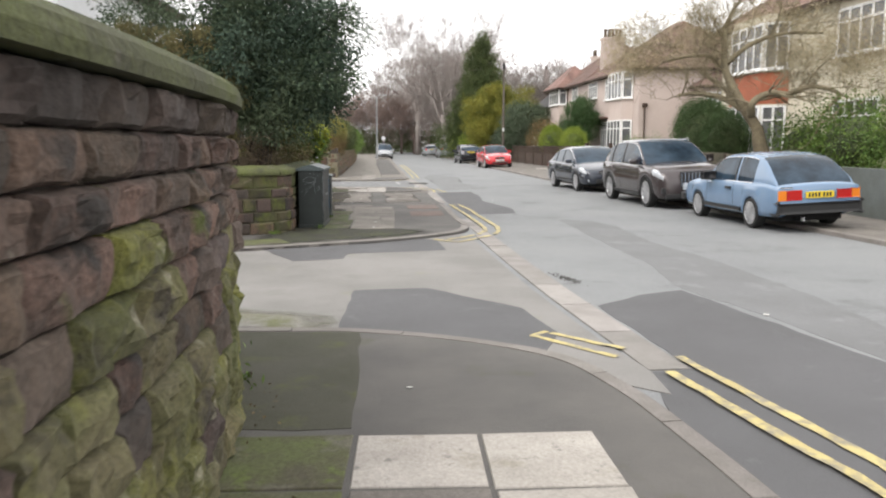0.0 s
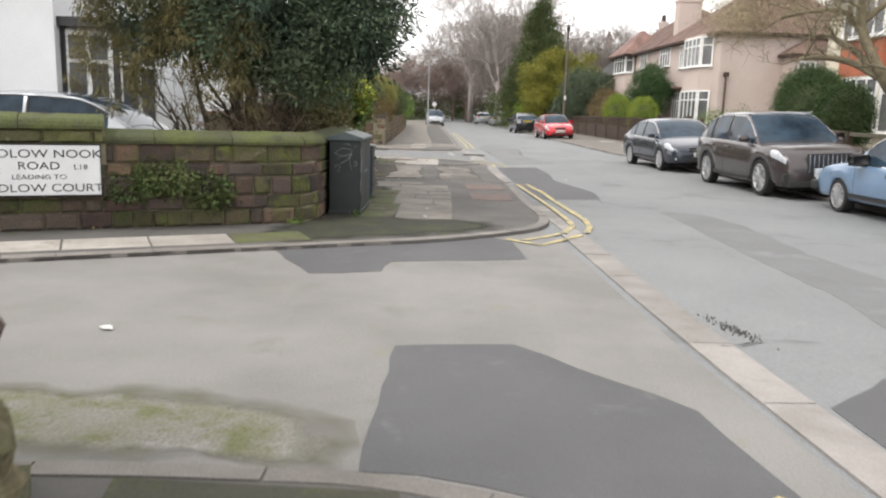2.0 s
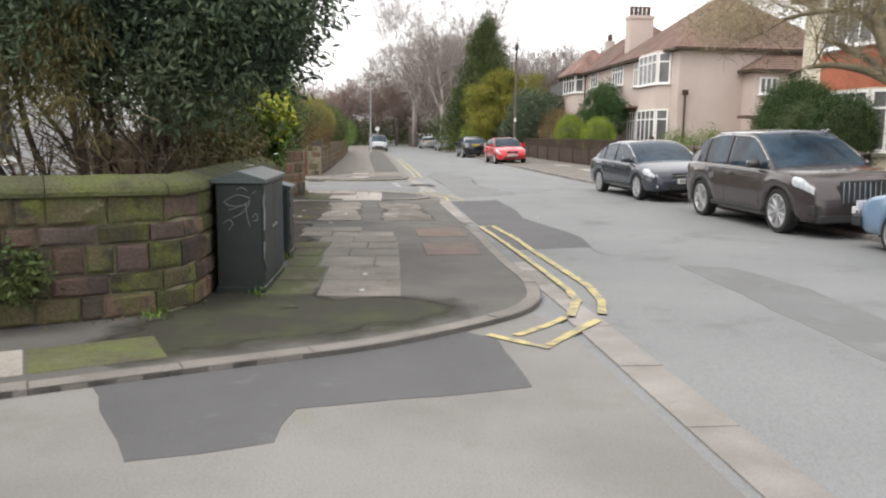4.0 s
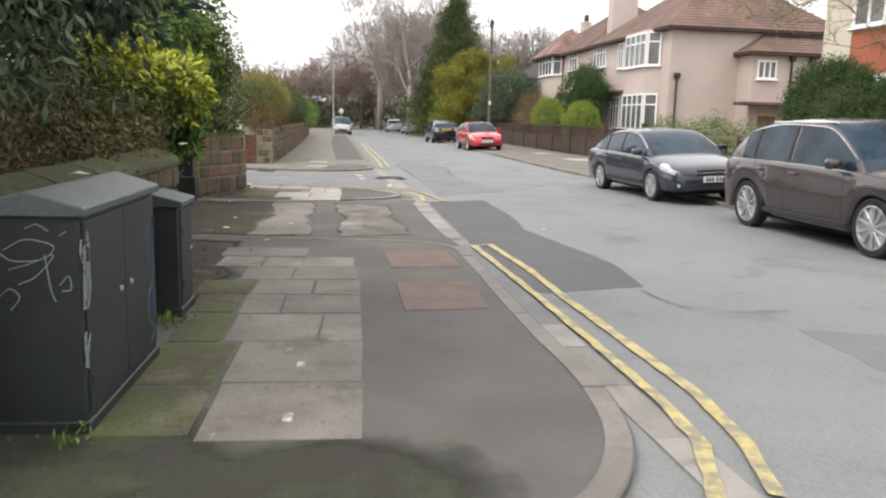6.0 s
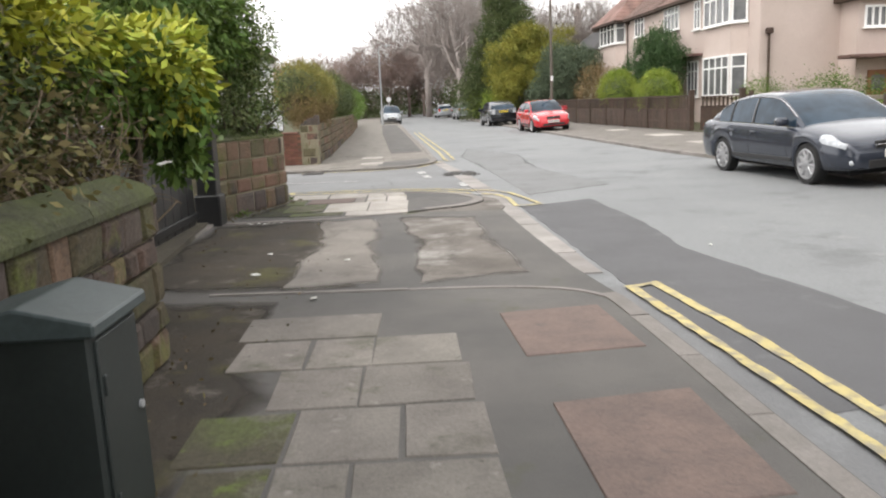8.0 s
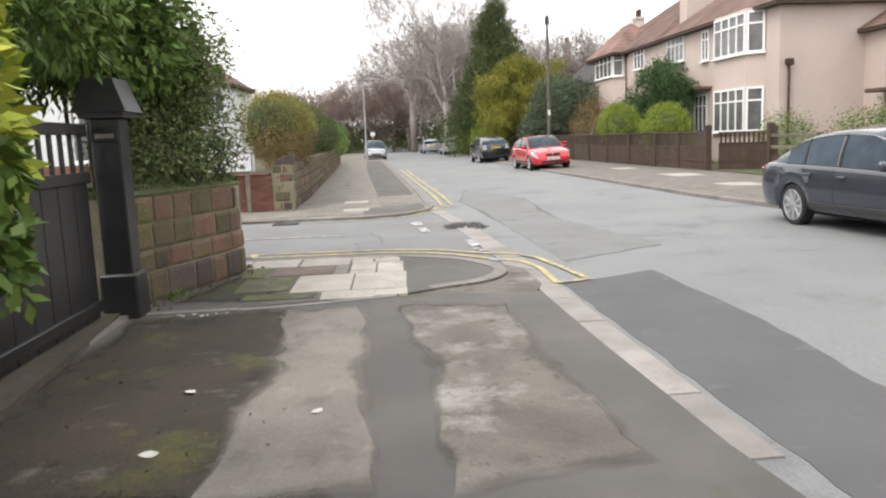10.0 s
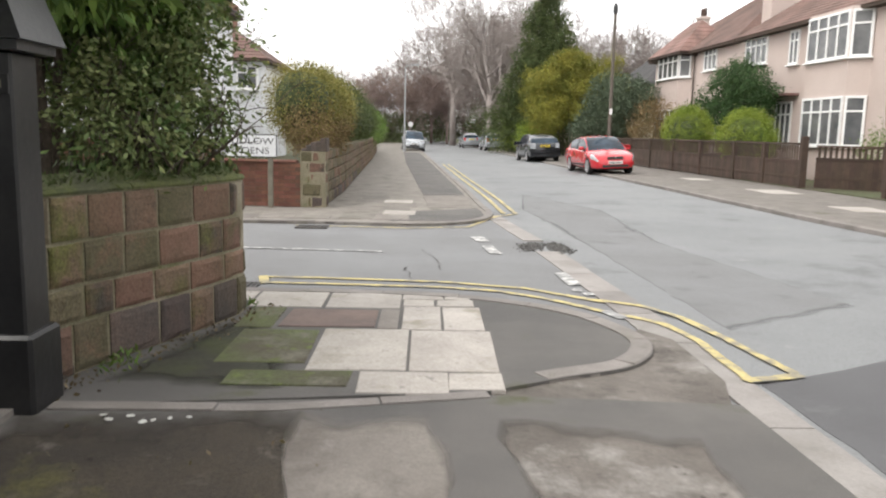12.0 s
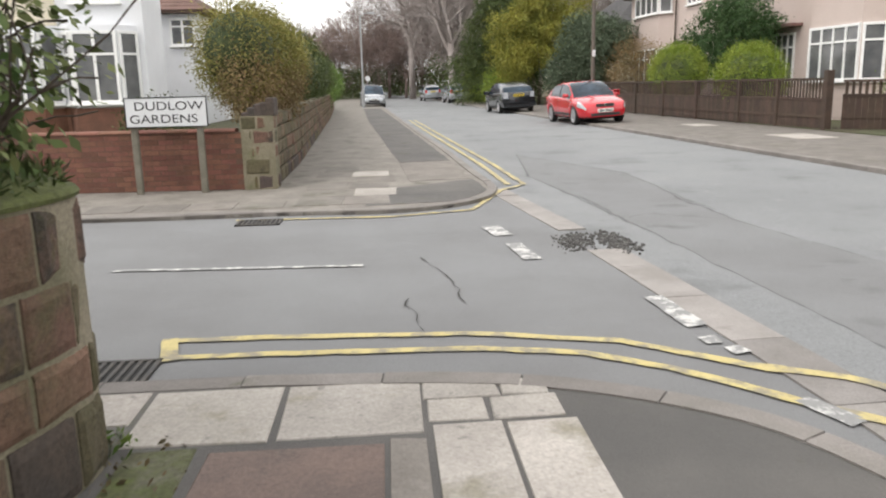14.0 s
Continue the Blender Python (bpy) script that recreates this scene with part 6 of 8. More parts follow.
                    line.append(bm.verts.new((sg * (px + 0.007), y - L / 2 + (0.006 if y > L / 2 else -0.006), pz + 0.003)))
                grid2.append(line)
            for p, q in zip(grid2, grid2[1:]):
                for j in range(5):
                    bm.faces.new((p[j], p[j + 1], q[j + 1], q[j]))
            bmesh.ops.recalc_face_normals(bm, faces=bm.faces[:])
            part(name_, bm, mat, root, smooth=True)

    # wheels
    for a in (rear, front):
        for sg in (1, -1):
            bm = bmesh.new()
            mm = Matrix.Translation((sg * (hw - 0.105), a - L / 2, r)) @ Matrix.Rotation(sg * math.pi / 2, 4, "Y")
            lathe(bm, [(r * 0.6, -0.09), (r * 0.93, -0.1), (r, -0.07), (r, 0.07), (r * 0.94, 0.1), (r * 0.74, 0.095), (r * 0.72, 0.06), (r * 0.3, 0.05)], 28, mm)
            tyre = part("wheel", bm, M_tyre, root, smooth=False)
            bm = bmesh.new()
            lathe(bm, [(r * 0.74, 0.05), (r * 0.75, 0.097), (r * 0.7, 0.102), (r * 0.66, 0.06)], 28, mm)
            n = s.get("spokes", 7)
            for k in range(n):
                ang = k * math.tau / n
                q = mm @ Matrix.Rotation(ang, 4, "Z")
                box(bm, r * 0.1, -r * s.get("spoke_w", 0.07), 0.06, r * 0.7, r * s.get("spoke_w", 0.07), 0.094, 0.006, q)
            lathe(bm, [(r * 0.17, 0.05), (r * 0.17, 0.09), (r * 0.08, 0.1)], 12, mm)
            part("rim", bm, M_alloy, tyre)

    def fit(name_, x0, y, z0, x1, z1, mat, depth=0.06, bevel=0.012, label_="", both=False, parent=root):
        for sg in ((1, -1) if both else (1,)):
            bm = bmesh.new()
            d = abs(depth) if y > L / 2 else -abs(depth)
            yy = y - L / 2
            box(bm, sg * x0, yy - d, z0, sg * x1, yy, z1, bevel)
            bmesh.ops.recalc_face_normals(bm, faces=bm.faces[:])
            part(name_, bm, mat, parent, label_)

    for row in s["fittings"]:
        fit(*row[:7], **(row[7] if len(row) > 7 else {}))
    for y, z, mat, w in s["plates"]:
        bm = bmesh.new()
        sg = 1 if y > L / 2 else -1
        yy = y - L / 2
        box(bm, -w / 2, yy - 0.012, z - 0.057, w / 2, yy + 0.012, z + 0.057, 0.003)
        pl = part("number_plate", bm, mat, root)
        bm = bmesh.new()
        for k, u in enumerate((-0.2, -0.14, -0.08, -0.02, 0.07, 0.13, 0.19)):
            box(bm, u - 0.018, yy + sg * 0.0125, z - 0.036, u + 0.018, yy + sg * 0.0145, z + 0.036)
        tagged(part("plate_marks", bm, M_letter, pl), kind="stuff")
    return root


def place(x, y, yaw, z=-0.012, roll=2.9, size=1.0):
    return Matrix.Translation((x, y, z)) @ Matrix.Rotation(radians(-roll), 4, "Y") @ Matrix.Rotation(radians(yaw), 4, "Z") @ Matrix.Scale(size, 4)


both = {"both": True}
# pale blue square-backed hatchback, tail to the walker
L = 4.3
car("hatchback_car", "pale blue older hatchback with black bumpers parked at the kerb", place(7.46, 15.1, 2.0, size=1.01), dict(
    L=L, W=1.66, H=1.40, r=0.29, axles=(0.95, 3.38), paint=C_blue, spokes=12, spoke_w=0.09,
    top=[(0, 0.82), (0.03, 0.86), (0.5, 0.9), (2.9, 0.92), (3.2, 0.9), (4.1, 0.78), (4.22, 0.7), (4.3, 0.6)],
    belt=[(0, 0.8), (0.5, 0.86), (2.8, 0.86), (3.2, 0.85), (4.1, 0.74), (4.3, 0.56)],
    wide=[(0, 0.93), (0.05, 0.97), (0.5, 1.0), (3.3, 1.0), (4.0, 0.96), (4.2, 0.92), (4.3, 0.86)],
    roof=[(0.12, 0.88), (0.85, 1.34), (1.5, 1.40), (2.25, 1.38), (3.1, 0.9)], cabin=(0.12, 0.85, 2.25, 3.1), windows=[(0.95, 1.62), (1.7, 2.75)], doors=[1.66, 2.9], handles=[1.85], handle_mat=M_plastic, mirror_mat=M_plastic, strip=0.3, trim=M_chrome,
    fittings=[("bumper", -0.77, -0.03, 0.33, 0.77, 0.52, M_plastic, {"depth": -0.2, "bevel": 0.045, "label_": "black plastic rear bumper"}), ("bumper", -0.82, 4.36, 0.32, 0.82, 0.5, M_plastic, {"depth": 0.2, "bevel": 0.03}),
              ("bumper_strip", -0.76, -0.045, 0.505, 0.76, 0.525, M_chrome, {"depth": -0.05, "bevel": 0.006}), ("tail_lamp", 0.33, -0.012, 0.58, 0.6, 0.74, M_redlamp, {**both, "depth": -0.05}), ("indicator_lamp", 0.605, -0.008, 0.58, 0.755, 0.74, M_amber, {**both, "depth": -0.05}),
              ("boot_badge", -0.72, -0.006, 0.79, -0.5, 0.815, M_chrome, {"depth": -0.02, "bevel": 0.003}), ("exhaust", -0.34, -0.02, 0.2, -0.28, 0.25, M_chrome, {"depth": -0.25}),
              ("headlamp", 0.45, 4.28, 0.55, 0.78, 0.68, M_lamp, both)],
    plates=[(-0.03, 0.66, M_plate_y, 0.52)]))

# brown-grey tall estate, nose to the walker
L = 4.63
car("suv_car", "brown-grey tall estate car with large alloy wheels", place(7.1, 20.42, 183.0, size=1.05), dict(
    L=L, W=1.88, H=1.64, r=0.365, axles=(0.92, 3.73), paint=C_brown, spokes=10, spoke_w=0.055,
    top=[(0, 0.95), (0.2, 1.05), (0.7, 1.08), (3.2, 1.08), (3.5, 1.06), (4.3, 0.97), (4.5, 0.88), (4.6, 0.74), (4.63, 0.65)],
    belt=[(0, 0.9), (0.3, 1.06), (1.5, 1.05), (3.3, 1.0), (4.2, 0.92), (4.5, 0.8), (4.63, 0.6)],
    roof=[(0.12, 1.05), (0.78, 1.53), (1.6, 1.64), (2.45, 1.61), (3.42, 1.07)], cabin=(0.12, 0.78, 2.45, 3.42), windows=[(0.6, 0.95), (1.0, 1.85), (1.92, 3.26)], doors=[1.1, 1.88, 3.15], handles=[1.25, 2.1], trim=M_chrome, strip=0.3,
    fittings=[("grille", -0.42, 4.645, 0.5, 0.42, 0.87, M_plastic, {"label_": "dark grille with chrome bars"}),
              *[("grille_bar", -0.38 + 0.085 * k, 4.66, 0.53, -0.365 + 0.085 * k, 0.84, M_chrome, {"bevel": 0.003}) for k in range(10)],
              ("lower_grille", 0.5, 4.57, 0.36, 0.82, 0.5, M_plastic, {**both, "depth": 0.16}), ("fog_lamp", 0.58, 4.585, 0.39, 0.72, 0.47, M_lamp, {**both, "depth": 0.1, "bevel": 0.03}),
              ("bumper", -0.75, 4.635, 0.24, 0.75, 0.36, M_plastic, {"depth": 0.16}), ("tail_lamp", 0.5, 0.0, 0.8, 0.745, 0.95, M_redlamp, {**both, "depth": -0.2}), ("roof_rail", 0.62, 2.6, 1.585, 0.645, 1.615, M_chrome, {**both, "depth": 1.5})],
    skins=[("headlamp", 4.1, 4.52, 5.5, 8.0, M_lamp)], lip=0.03, lip_mat=M_plastic,
    plates=[(4.67, 0.43, M_plate_w, 0.52)]))

# dark saloon, nose to the walker
L = 4.73
saloon_spec = dict(
    L=L, W=1.81, H=1.43, r=0.32, axles=(1.04, 3.79), paint=C_dark, spokes=9, spoke_w=0.08,
    top=[(0, 0.88), (0.1, 0.98), (0.6, 1.0), (1.2, 0.98), (3.2, 0.96), (3.6, 0.93), (4.3, 0.8), (4.6, 0.7), (4.73, 0.56)],
    belt=[(0, 0.82), (0.3, 0.95), (1.2, 0.94), (3.3, 0.88), (4.2, 0.76), (4.6, 0.66), (4.73, 0.5)],
    roof=[(0.45, 0.99), (1.25, 1.36), (2.0, 1.43), (2.6, 1.4), (3.6, 0.94)], cabin=(0.45, 1.25, 2.6, 3.6), windows=[(0.8, 1.25), (1.3, 2.0), (2.07, 3.38)], doors=[1.3, 2.03, 3.25], handles=[1.45, 2.22], trim=M_chrome, strip=0.33,
    fittings=[("grille", -0.38, 4.735, 0.55, 0.38, 0.67, M_plastic, {}), ("grille_bar", -0.38, 4.745, 0.6, 0.38, 0.615, M_chrome, {"bevel": 0.003}),
              ("lower_grille", -0.5, 4.74, 0.27, 0.5, 0.4, M_plastic, {}), ("fog_lamp", 0.56, 4.68, 0.33, 0.74, 0.41, M_lamp, {**both, "depth": 0.12, "bevel": 0.02}), ("tail_lamp", 0.5, -0.005, 0.68, 0.73, 0.84, M_redlamp, {**both, "depth": -0.2, "bevel": 0.03})],
    skins=[("headlamp", 4.12, 4.6, 5.5, 8.4, M_lamp)],
    plates=[(4.755, 0.48, M_plate_w, 0.52), (-0.012, 0.7, M_plate_y, 0.52)])
car("saloon_car", "dark blue-grey saloon car parked half on the footway", place(6.7, 27.25, 184.5, size=1.04), saloon_spec)

# bright red saloon, nose to the walker
red_spec = dict(saloon_spec)
red_spec.update(L=4.4, W=1.72, H=1.42, r=0.31, paint=C_red, axles=(0.9, 3.57), trim=M_plastic, spokes=5, spoke_w=0.12,
                top=[(0, 0.9), (0.1, 1.0), (0.6, 1.02), (3.0, 0.96), (3.4, 0.92), (4.0, 0.8), (4.3, 0.7), (4.4, 0.56)],
                belt=[(0, 0.84), (0.3, 0.96), (1.2, 0.95), (3.1, 0.88), (4.0, 0.76), (4.3, 0.66), (4.4, 0.5)],
                wide=[(0, 0.84), (0.05, 0.9), (0.25, 0.97), (0.7, 1.0), (3.5, 1.0), (4.05, 0.95), (4.3, 0.84), (4.4, 0.72)], sill=[(0, 0.34), (0.3, 0.24), (4.1, 0.22), (4.4, 0.25)],
                roof=[(0.35, 1.0), (1.05, 1.36), (1.8, 1.42), (2.4, 1.39), (3.35, 0.93)], cabin=(0.35, 1.05, 2.4, 3.35), windows=[(0.75, 1.75), (1.82, 3.12)], doors=[1.0, 1.8, 3.0], handles=[1.15, 2.0],
                skins=[("headlamp", 3.92, 4.36, 5.1, 8.1, M_lamp)],
                fittings=[("grille", -0.3, 4.41, 0.57, 0.3, 0.68, M_plastic, {}), ("badge", -0.04, 4.42, 0.6, 0.04, 0.66, M_chrome, {"bevel": 0.01}),
                          ("lower_grille", -0.5, 4.41, 0.28, 0.5, 0.38, M_plastic, {}), ("tail_lamp", 0.45, -0.005, 0.7, 0.68, 0.85, M_redlamp, {**both, "depth": -0.2})],
                plates=[(4.425, 0.46, M_plate_w, 0.52)])
car("saloon_car", "bright red saloon car parked by a brown fence", place(6.12, 52.4, 184.0, size=1.05), red_spec)

# black hatchback, tail to the walker
hatch = dict(L=4.4, W=1.74, H=1.49, r=0.31, axles=(0.85, 3.55), paint=C_black, spokes=6,
             top=[(0, 0.9), (0.08, 1.0), (0.5, 1.02), (3.2, 1.0), (3.6, 0.95), (4.2, 0.78), (4.4, 0.56)], belt=[(0, 0.86), (0.3, 1.0), (3.2, 0.9), (3.6, 0.88), (4.2, 0.72), (4.4, 0.5)],
             wide=[(0, 0.9), (0.05, 0.94), (0.3, 0.98), (0.7, 1.0), (3.5, 1.0), (4.05, 0.95), (4.3, 0.84), (4.4, 0.72)], sill=[(0, 0.34), (0.3, 0.24), (4.1, 0.22), (4.4, 0.25)],
             roof=[(0.1, 1.02), (0.45, 1.25), (1.6, 1.48), (2.4, 1.47), (3.7, 0.93)], cabin=(0.1, 0.45, 2.4, 3.7), windows=[(0.8, 1.75), (1.82, 3.1)], doors=[1.0, 1.8, 3.1], handles=[1.15, 2.0],
             fittings=[("tail_lamp", 0.55, -0.01, 0.74, 0.745, 0.98, M_lamp, {**both, "depth": -0.14, "bevel": 0.02}), ("bumper", -0.8, -0.03, 0.3, 0.8, 0.5, C_black, {"depth": -0.2, "bevel": 0.03}), ("headlamp", 0.45, 4.26, 0.62, 0.76, 0.78, M_lamp, {**both, "depth": 0.25})],
             plates=[(-0.015, 0.84, M_plate_y, 0.52)])
car("hatchback_car", "black hatchback with clear tail lamps parked by the fence", place(5.3, 65.0, 4.0, size=1.04), hatch)
hatch_s = dict(hatch)
hatch_s.update(paint=C_silver, fittings=[("tail_lamp", 0.55, -0.01, 0.74, 0.745, 0.98, M_redlamp, {**both, "depth": -0.14}), ("bumper", -0.8, -0.03, 0.3, 0.8, 0.5, C_silver, {"depth": -0.2, "bevel": 0.03})])
car("hatchback_car", "silver hatchback parked on the far side of the street", place(4.8, 90.0, 4.0, size=1.08), hatch_s)
car("hatchback_car", "small silver hatchback far along the street", place(3.3, 101, 4.0), hatch_s)
mpv = dict(hatch)
mpv.update(H=1.6, paint=C_silver, roof=[(0.1, 1.02), (0.45, 1.45), (1.6, 1.6), (2.5, 1.56), (3.7, 0.95)],
           fittings=[("headlamp", 0.42, 4.3, 0.62, 0.76, 0.82, M_lamp, {**both, "depth": 0.28}), ("grille", -0.4, 4.41, 0.34, 0.4, 0.48, M_plastic, {}), ("bumper", -0.75, 4.42, 0.22, 0.75, 0.32, M_plastic, {"depth": 0.2})], plates=[(4.43, 0.55, M_plate_w, 0.52)])
car("people_carrier_car", "silver-white people carrier parked at the kerb", place(-2.2, 83.5, 184.0, -0.02, -2.9), mpv)
car("people_carrier_car", "silver car parked on a drive behind a garden wall", Matrix.Translation((-6.5, 15.6, 0.0)) @ Matrix.Rotation(radians(-90), 4, "Z"), mpv)

# ---- houses ----
def wall_box(name, parent, x0, y0, z0, x1, y1, z1, mat, label=""):
    bm = bmesh.new()
    box(bm, x0, y0, z0, x1, y1, z1)
    return part(name, bm, mat, parent, label)


def hip_roof(parent, x0, y0, x1, y1, z, rise, mat, over=0.4, name="roof"):
    """A hipped roof in courses of overlapping tiles, ridge along the longer side."""
    bm = bmesh.new()
    x0, y0, x1, y1 = x0 - over, y0 - over, x1 + over, y1 + over
    run = min(x1 - x0, y1 - y0) / 2
    n = max(8, int(run / 0.22))
    for k in range(n):
        a, b = k / n, (k + 1) / n
        ra, rb = run * a * (0.999), run * b * (0.999)
        za, zb = z + rise * a, z + rise * b
        lo = [(x0 + ra, y0 + ra), (x1 - ra, y0 + ra), (x1 - ra, y1 - ra), (x0 + ra, y1 - ra)]
        hi = [(x0 + rb, y0 + rb), (x1 - rb, y0 + rb), (x1 - rb, y1 - rb), (x0 + rb, y1 - rb)]
        vl = [bm.verts.new((*p, za)) for p in lo]
        vm = [bm.verts.new((*p, za + 0.025)) for p in lo]
        vh = [bm.verts.new((*p, zb)) for p in hi]
        for i in range(4):
            j = (i + 1) % 4
            bm.faces.new((vl[i], vl[j], vm[j], vm[i]))
            bm.faces.new((vm[i], vm[j], vh[j], vh[i]))
    bmesh.ops.remove_doubles(bm, verts=bm.verts[:], dist=0.001)
    roof = part(name, bm, mat, parent)
    bm = bmesh.new()
    box(bm, x0 + 0.02, y0 + 0.02, z - 0.13, x1 - 0.02, y1 - 0.02, z - 0.005)
    part("fascia", bm, M_fence, roof)
    return roof


def window(parent, m, w, h, cols, transom=0.3, mat=M_winwhite, bar=0.085):
    """A casement window: outer face to -y, lower left corner at the origin of m; its frame is one piece."""
    xs, zs = [], [0, bar]
    for k in range(cols + 1):
        x = k * (w - bar) / cols
        xs += [x, x + bar]
    if transom:
        z = h * (1 - transom)
        zs += [z - bar * 0.4, z + bar * 0.4]
    zs += [h - bar, h]
    solid = {(i, j) for i in range(len(xs) - 1) for j in range(len(zs) - 1) if i % 2 == 0 or j % 2 == 0}
    bm = bmesh.new()
    pool = {}

    def corner_at(i, j, y):
        if (i, j, y) not in pool:
            pool[(i, j, y)] = bm.verts.new(m @ Vector((xs[i], y, zs[j])))
        return pool[(i, j, y)]

    f, k = -0.05, 0.02
    for i, j in sorted(solid):
        bm.faces.new([corner_at(*c, f) for c in ((i, j), (i + 1, j), (i + 1, j + 1), (i, j + 1))])
        for (p, q), nb in ((((i, j), (i + 1, j)), (i, j - 1)), (((i + 1, j), (i + 1, j + 1)), (i + 1, j)), (((i + 1, j + 1), (i, j + 1)), (i, j + 1)), (((i, j + 1), (i, j)), (i - 1, j))):
            if nb not in solid:
                bm.faces.new((corner_at(*q, f), corner_at(*p, f), corner_at(*p, k), corner_at(*q, k)))
    win = part("window", bm, mat, parent)
    for k in range(cols):
        x0 = k * (w - bar) / cols + bar
        x1 = (k + 1) * (w - bar) / cols
        bm = bmesh.new()
        box(bm, x0, -0.012, bar, x1, 0.0, h - bar, m=m)
        part("pane", bm, M_pane, win)
    bm = bmesh.new()
    box(bm, -0.06, -0.14, -0.06, w + 0.06, 0.02, 0.0, 0.01, m=m)
    part("sill", bm, mat, win)
    return win


def facing_west(x, y, z):
    """Window pose on a wall that looks to -x; its width runs to -y."""
    return Matrix.Translation((x, y, z)) @ Matrix.Rotation(radians(-90), 4, "Z")


def bay(parent, x, y0, y1, z0, z1, out, mat, wins, cols, label=""):
    """A canted bay on a wall that looks to -x, with windows from wins (z, h)."""
    c = out * 0.9
    pts = [(x, y1), (x - out, y1 - c), (x - out, y0 + c), (x, y0)]
    bm = bmesh.new()
    prism(bm, pts + [(x + 0.1, y0), (x + 0.1, y1)], z0, z1)
    b = part("bay", bm, mat, parent, label)
    for z, h in wins:
        window(parent, Matrix.Translation((x - out - 0.012, y1 - c - 0.02, z)) @ Matrix.Rotation(radians(-90), 4, "Z"), (y1 - c) - (y0 + c) - 0.04, h, cols)
        for (ax, ay), (bx, by) in ((pts[0], pts[1]), (pts[2], pts[3])):
            ang = math.atan2(by - ay, bx - ax)
            ln_ = math.hypot(bx - ax, by - ay)
            nx, ny = math.sin(ang), -math.cos(ang)
            window(parent, Matrix.Translation((ax + nx * 0.012 + math.cos(ang) * 0.03, ay + ny * 0.012 + math.sin(ang) * 0.03, z)) @ Matrix.Rotation(ang, 4, "Z"), ln_ - 0.06, h, 1 if ln_ < 0.9 else 2)
    return b


def pipe(parent, pts, r=0.05, mat=M_fence, name="drainpipe"):
    bm = bmesh.new()
    tube(bm, pts, [r] * len(pts), 8)
    p = pts[0]
    box(bm, p[0] - 0.13, p[1] - 0.13, p[2] - 0.12, p[0] + 0.13, p[1] + 0.13, p[2] + 0.12, 0.03)
    part(name, bm, mat, parent)


def chimney(parent, x, y, z0, z1, w=0.9, d=0.6, mat=M_render, pots=4):
    bm = bmesh.new()
    box(bm, x - d / 2, y - w / 2, z0, x + d / 2, y + w / 2, z1)
    box(bm, x - d / 2 - 0.06, y - w / 2 - 0.06, z1 - 0.2, x + d / 2 + 0.06, y + w / 2 + 0.06, z1 - 0.02)
    ch = part("chimney", bm, mat, parent)
    long_x = d > w
    for k in range(pots):
        u = (k + 0.5) / pots - 0.5
        bm = bmesh.new()
        lathe(bm, [(0.13, 0), (0.11, 0.5), (0.14, 0.52), (0.12, 0.62)], 10, Matrix.Translation((x + u * d * 0.92 * long_x, y + u * w * 0.92 * (not long_x), z1 - 0.03)))
        part("chimney_pot", bm, M_pot, ch)


# pinkish semi-detached pair across the road
pink = thing("pink_house", "pinkish rendered semi-detached house with white bay windows and brown roof", "house", Matrix.Translation((13.9, 45.4, 0.0)) @ Matrix.Rotation(radians(2.6), 4, "Z"))
wall_box("wall", pink, 0, 0, -0.1, 8.5, 9.2, 6.05, M_render)
wall_box("wall", pink, 0.05, 9.2, -0.1, 8.5, 23.0, 6.05, M_render)
hip_roof(pink, 0, 0, 8.5, 10.6, 6.05, 3.4, M_tile)
hip_roof(pink, 0.05, 11.6, 8.5, 23.0, 6.05, 3.3, M_tile)
hip_roof(pink, 2.2, 8.0, 8.4, 14.0, 6.3, 2.4, M_tile, 0.0)
hip_roof(pink, -0.6, 17.0, 2.6, 21.6, 6.06, 1.9, M_tile, 0.3)
bay(pink, 0, 1.0, 4.7, -0.1, 6.05, 0.55, M_render, [(1.3, 1.75), (4.35, 1.6)], 4, "canted two-storey bay")
window(pink, facing_west(-0.015, 7.3, 1.3), 1.3, 1.75, 3)
window(pink, facing_west(-0.015, 6.6, 4.5), 0.75, 1.35, 2)
window(pink, facing_west(-0.015, 10.6, 4.75), 2.1, 1.2, 4)
wall_box("porch_roof", pink, -0.5, 5.6, 3.25, 0.0, 9.5, 3.35, M_tile)
bay(pink, 0.05, 17.2, 21.4, -0.1, 6.05, 0.55, M_render, [(1.3, 1.75), (4.75, 1.3)], 4)
window(pink, facing_west(0.035, 15.5, 4.9), 1.6, 1.1, 3)
chimney(pink, 1.7, 10.9, 6.0, 9.2, 0.9, 1.5, pots=5)
pipe(pink, [(0.35, -0.08, 3.85), (0.35, -0.08, 0.1)])
pipe(pink, [(-0.06, 16.6, 5.9), (-0.06, 16.6, 0.1)], 0.045)
# lower side wing with a door
wall_box("wall", pink, 3.4, -1.2, -0.1, 9.0, 4.0, 4.9, M_render, "lower side wing")
hip_roof(pink, 3.4, -1.2, 11.5, 5.5, 4.95, 2.2, M_tile, 0.35)
wall_box("wall", pink, 9.0, 0.2, -0.1, 11.5, 5, 4.9, M_render)
window(pink, Matrix.Translation((3.65, -1.215, 3.75)), 0.95, 0.85, 3, 0)
bm = bmesh.new()
box(bm, 3.9, -1.26, 0.1, 4.75, -1.2, 2.1, 0.01)
door = part("door", bm, material("brown_door_paint", (0.24, 0.1, 0.04), 0.5, vary=((0.18, 0.075, 0.03), 3.0, 0.5)), pink, "brown panelled front door")
bm = bmesh.new()
box(bm, 4.05, -1.275, 1.3, 4.6, -1.262, 1.9)
part("pane", bm, M_pane, door)
bm = bmesh.new()
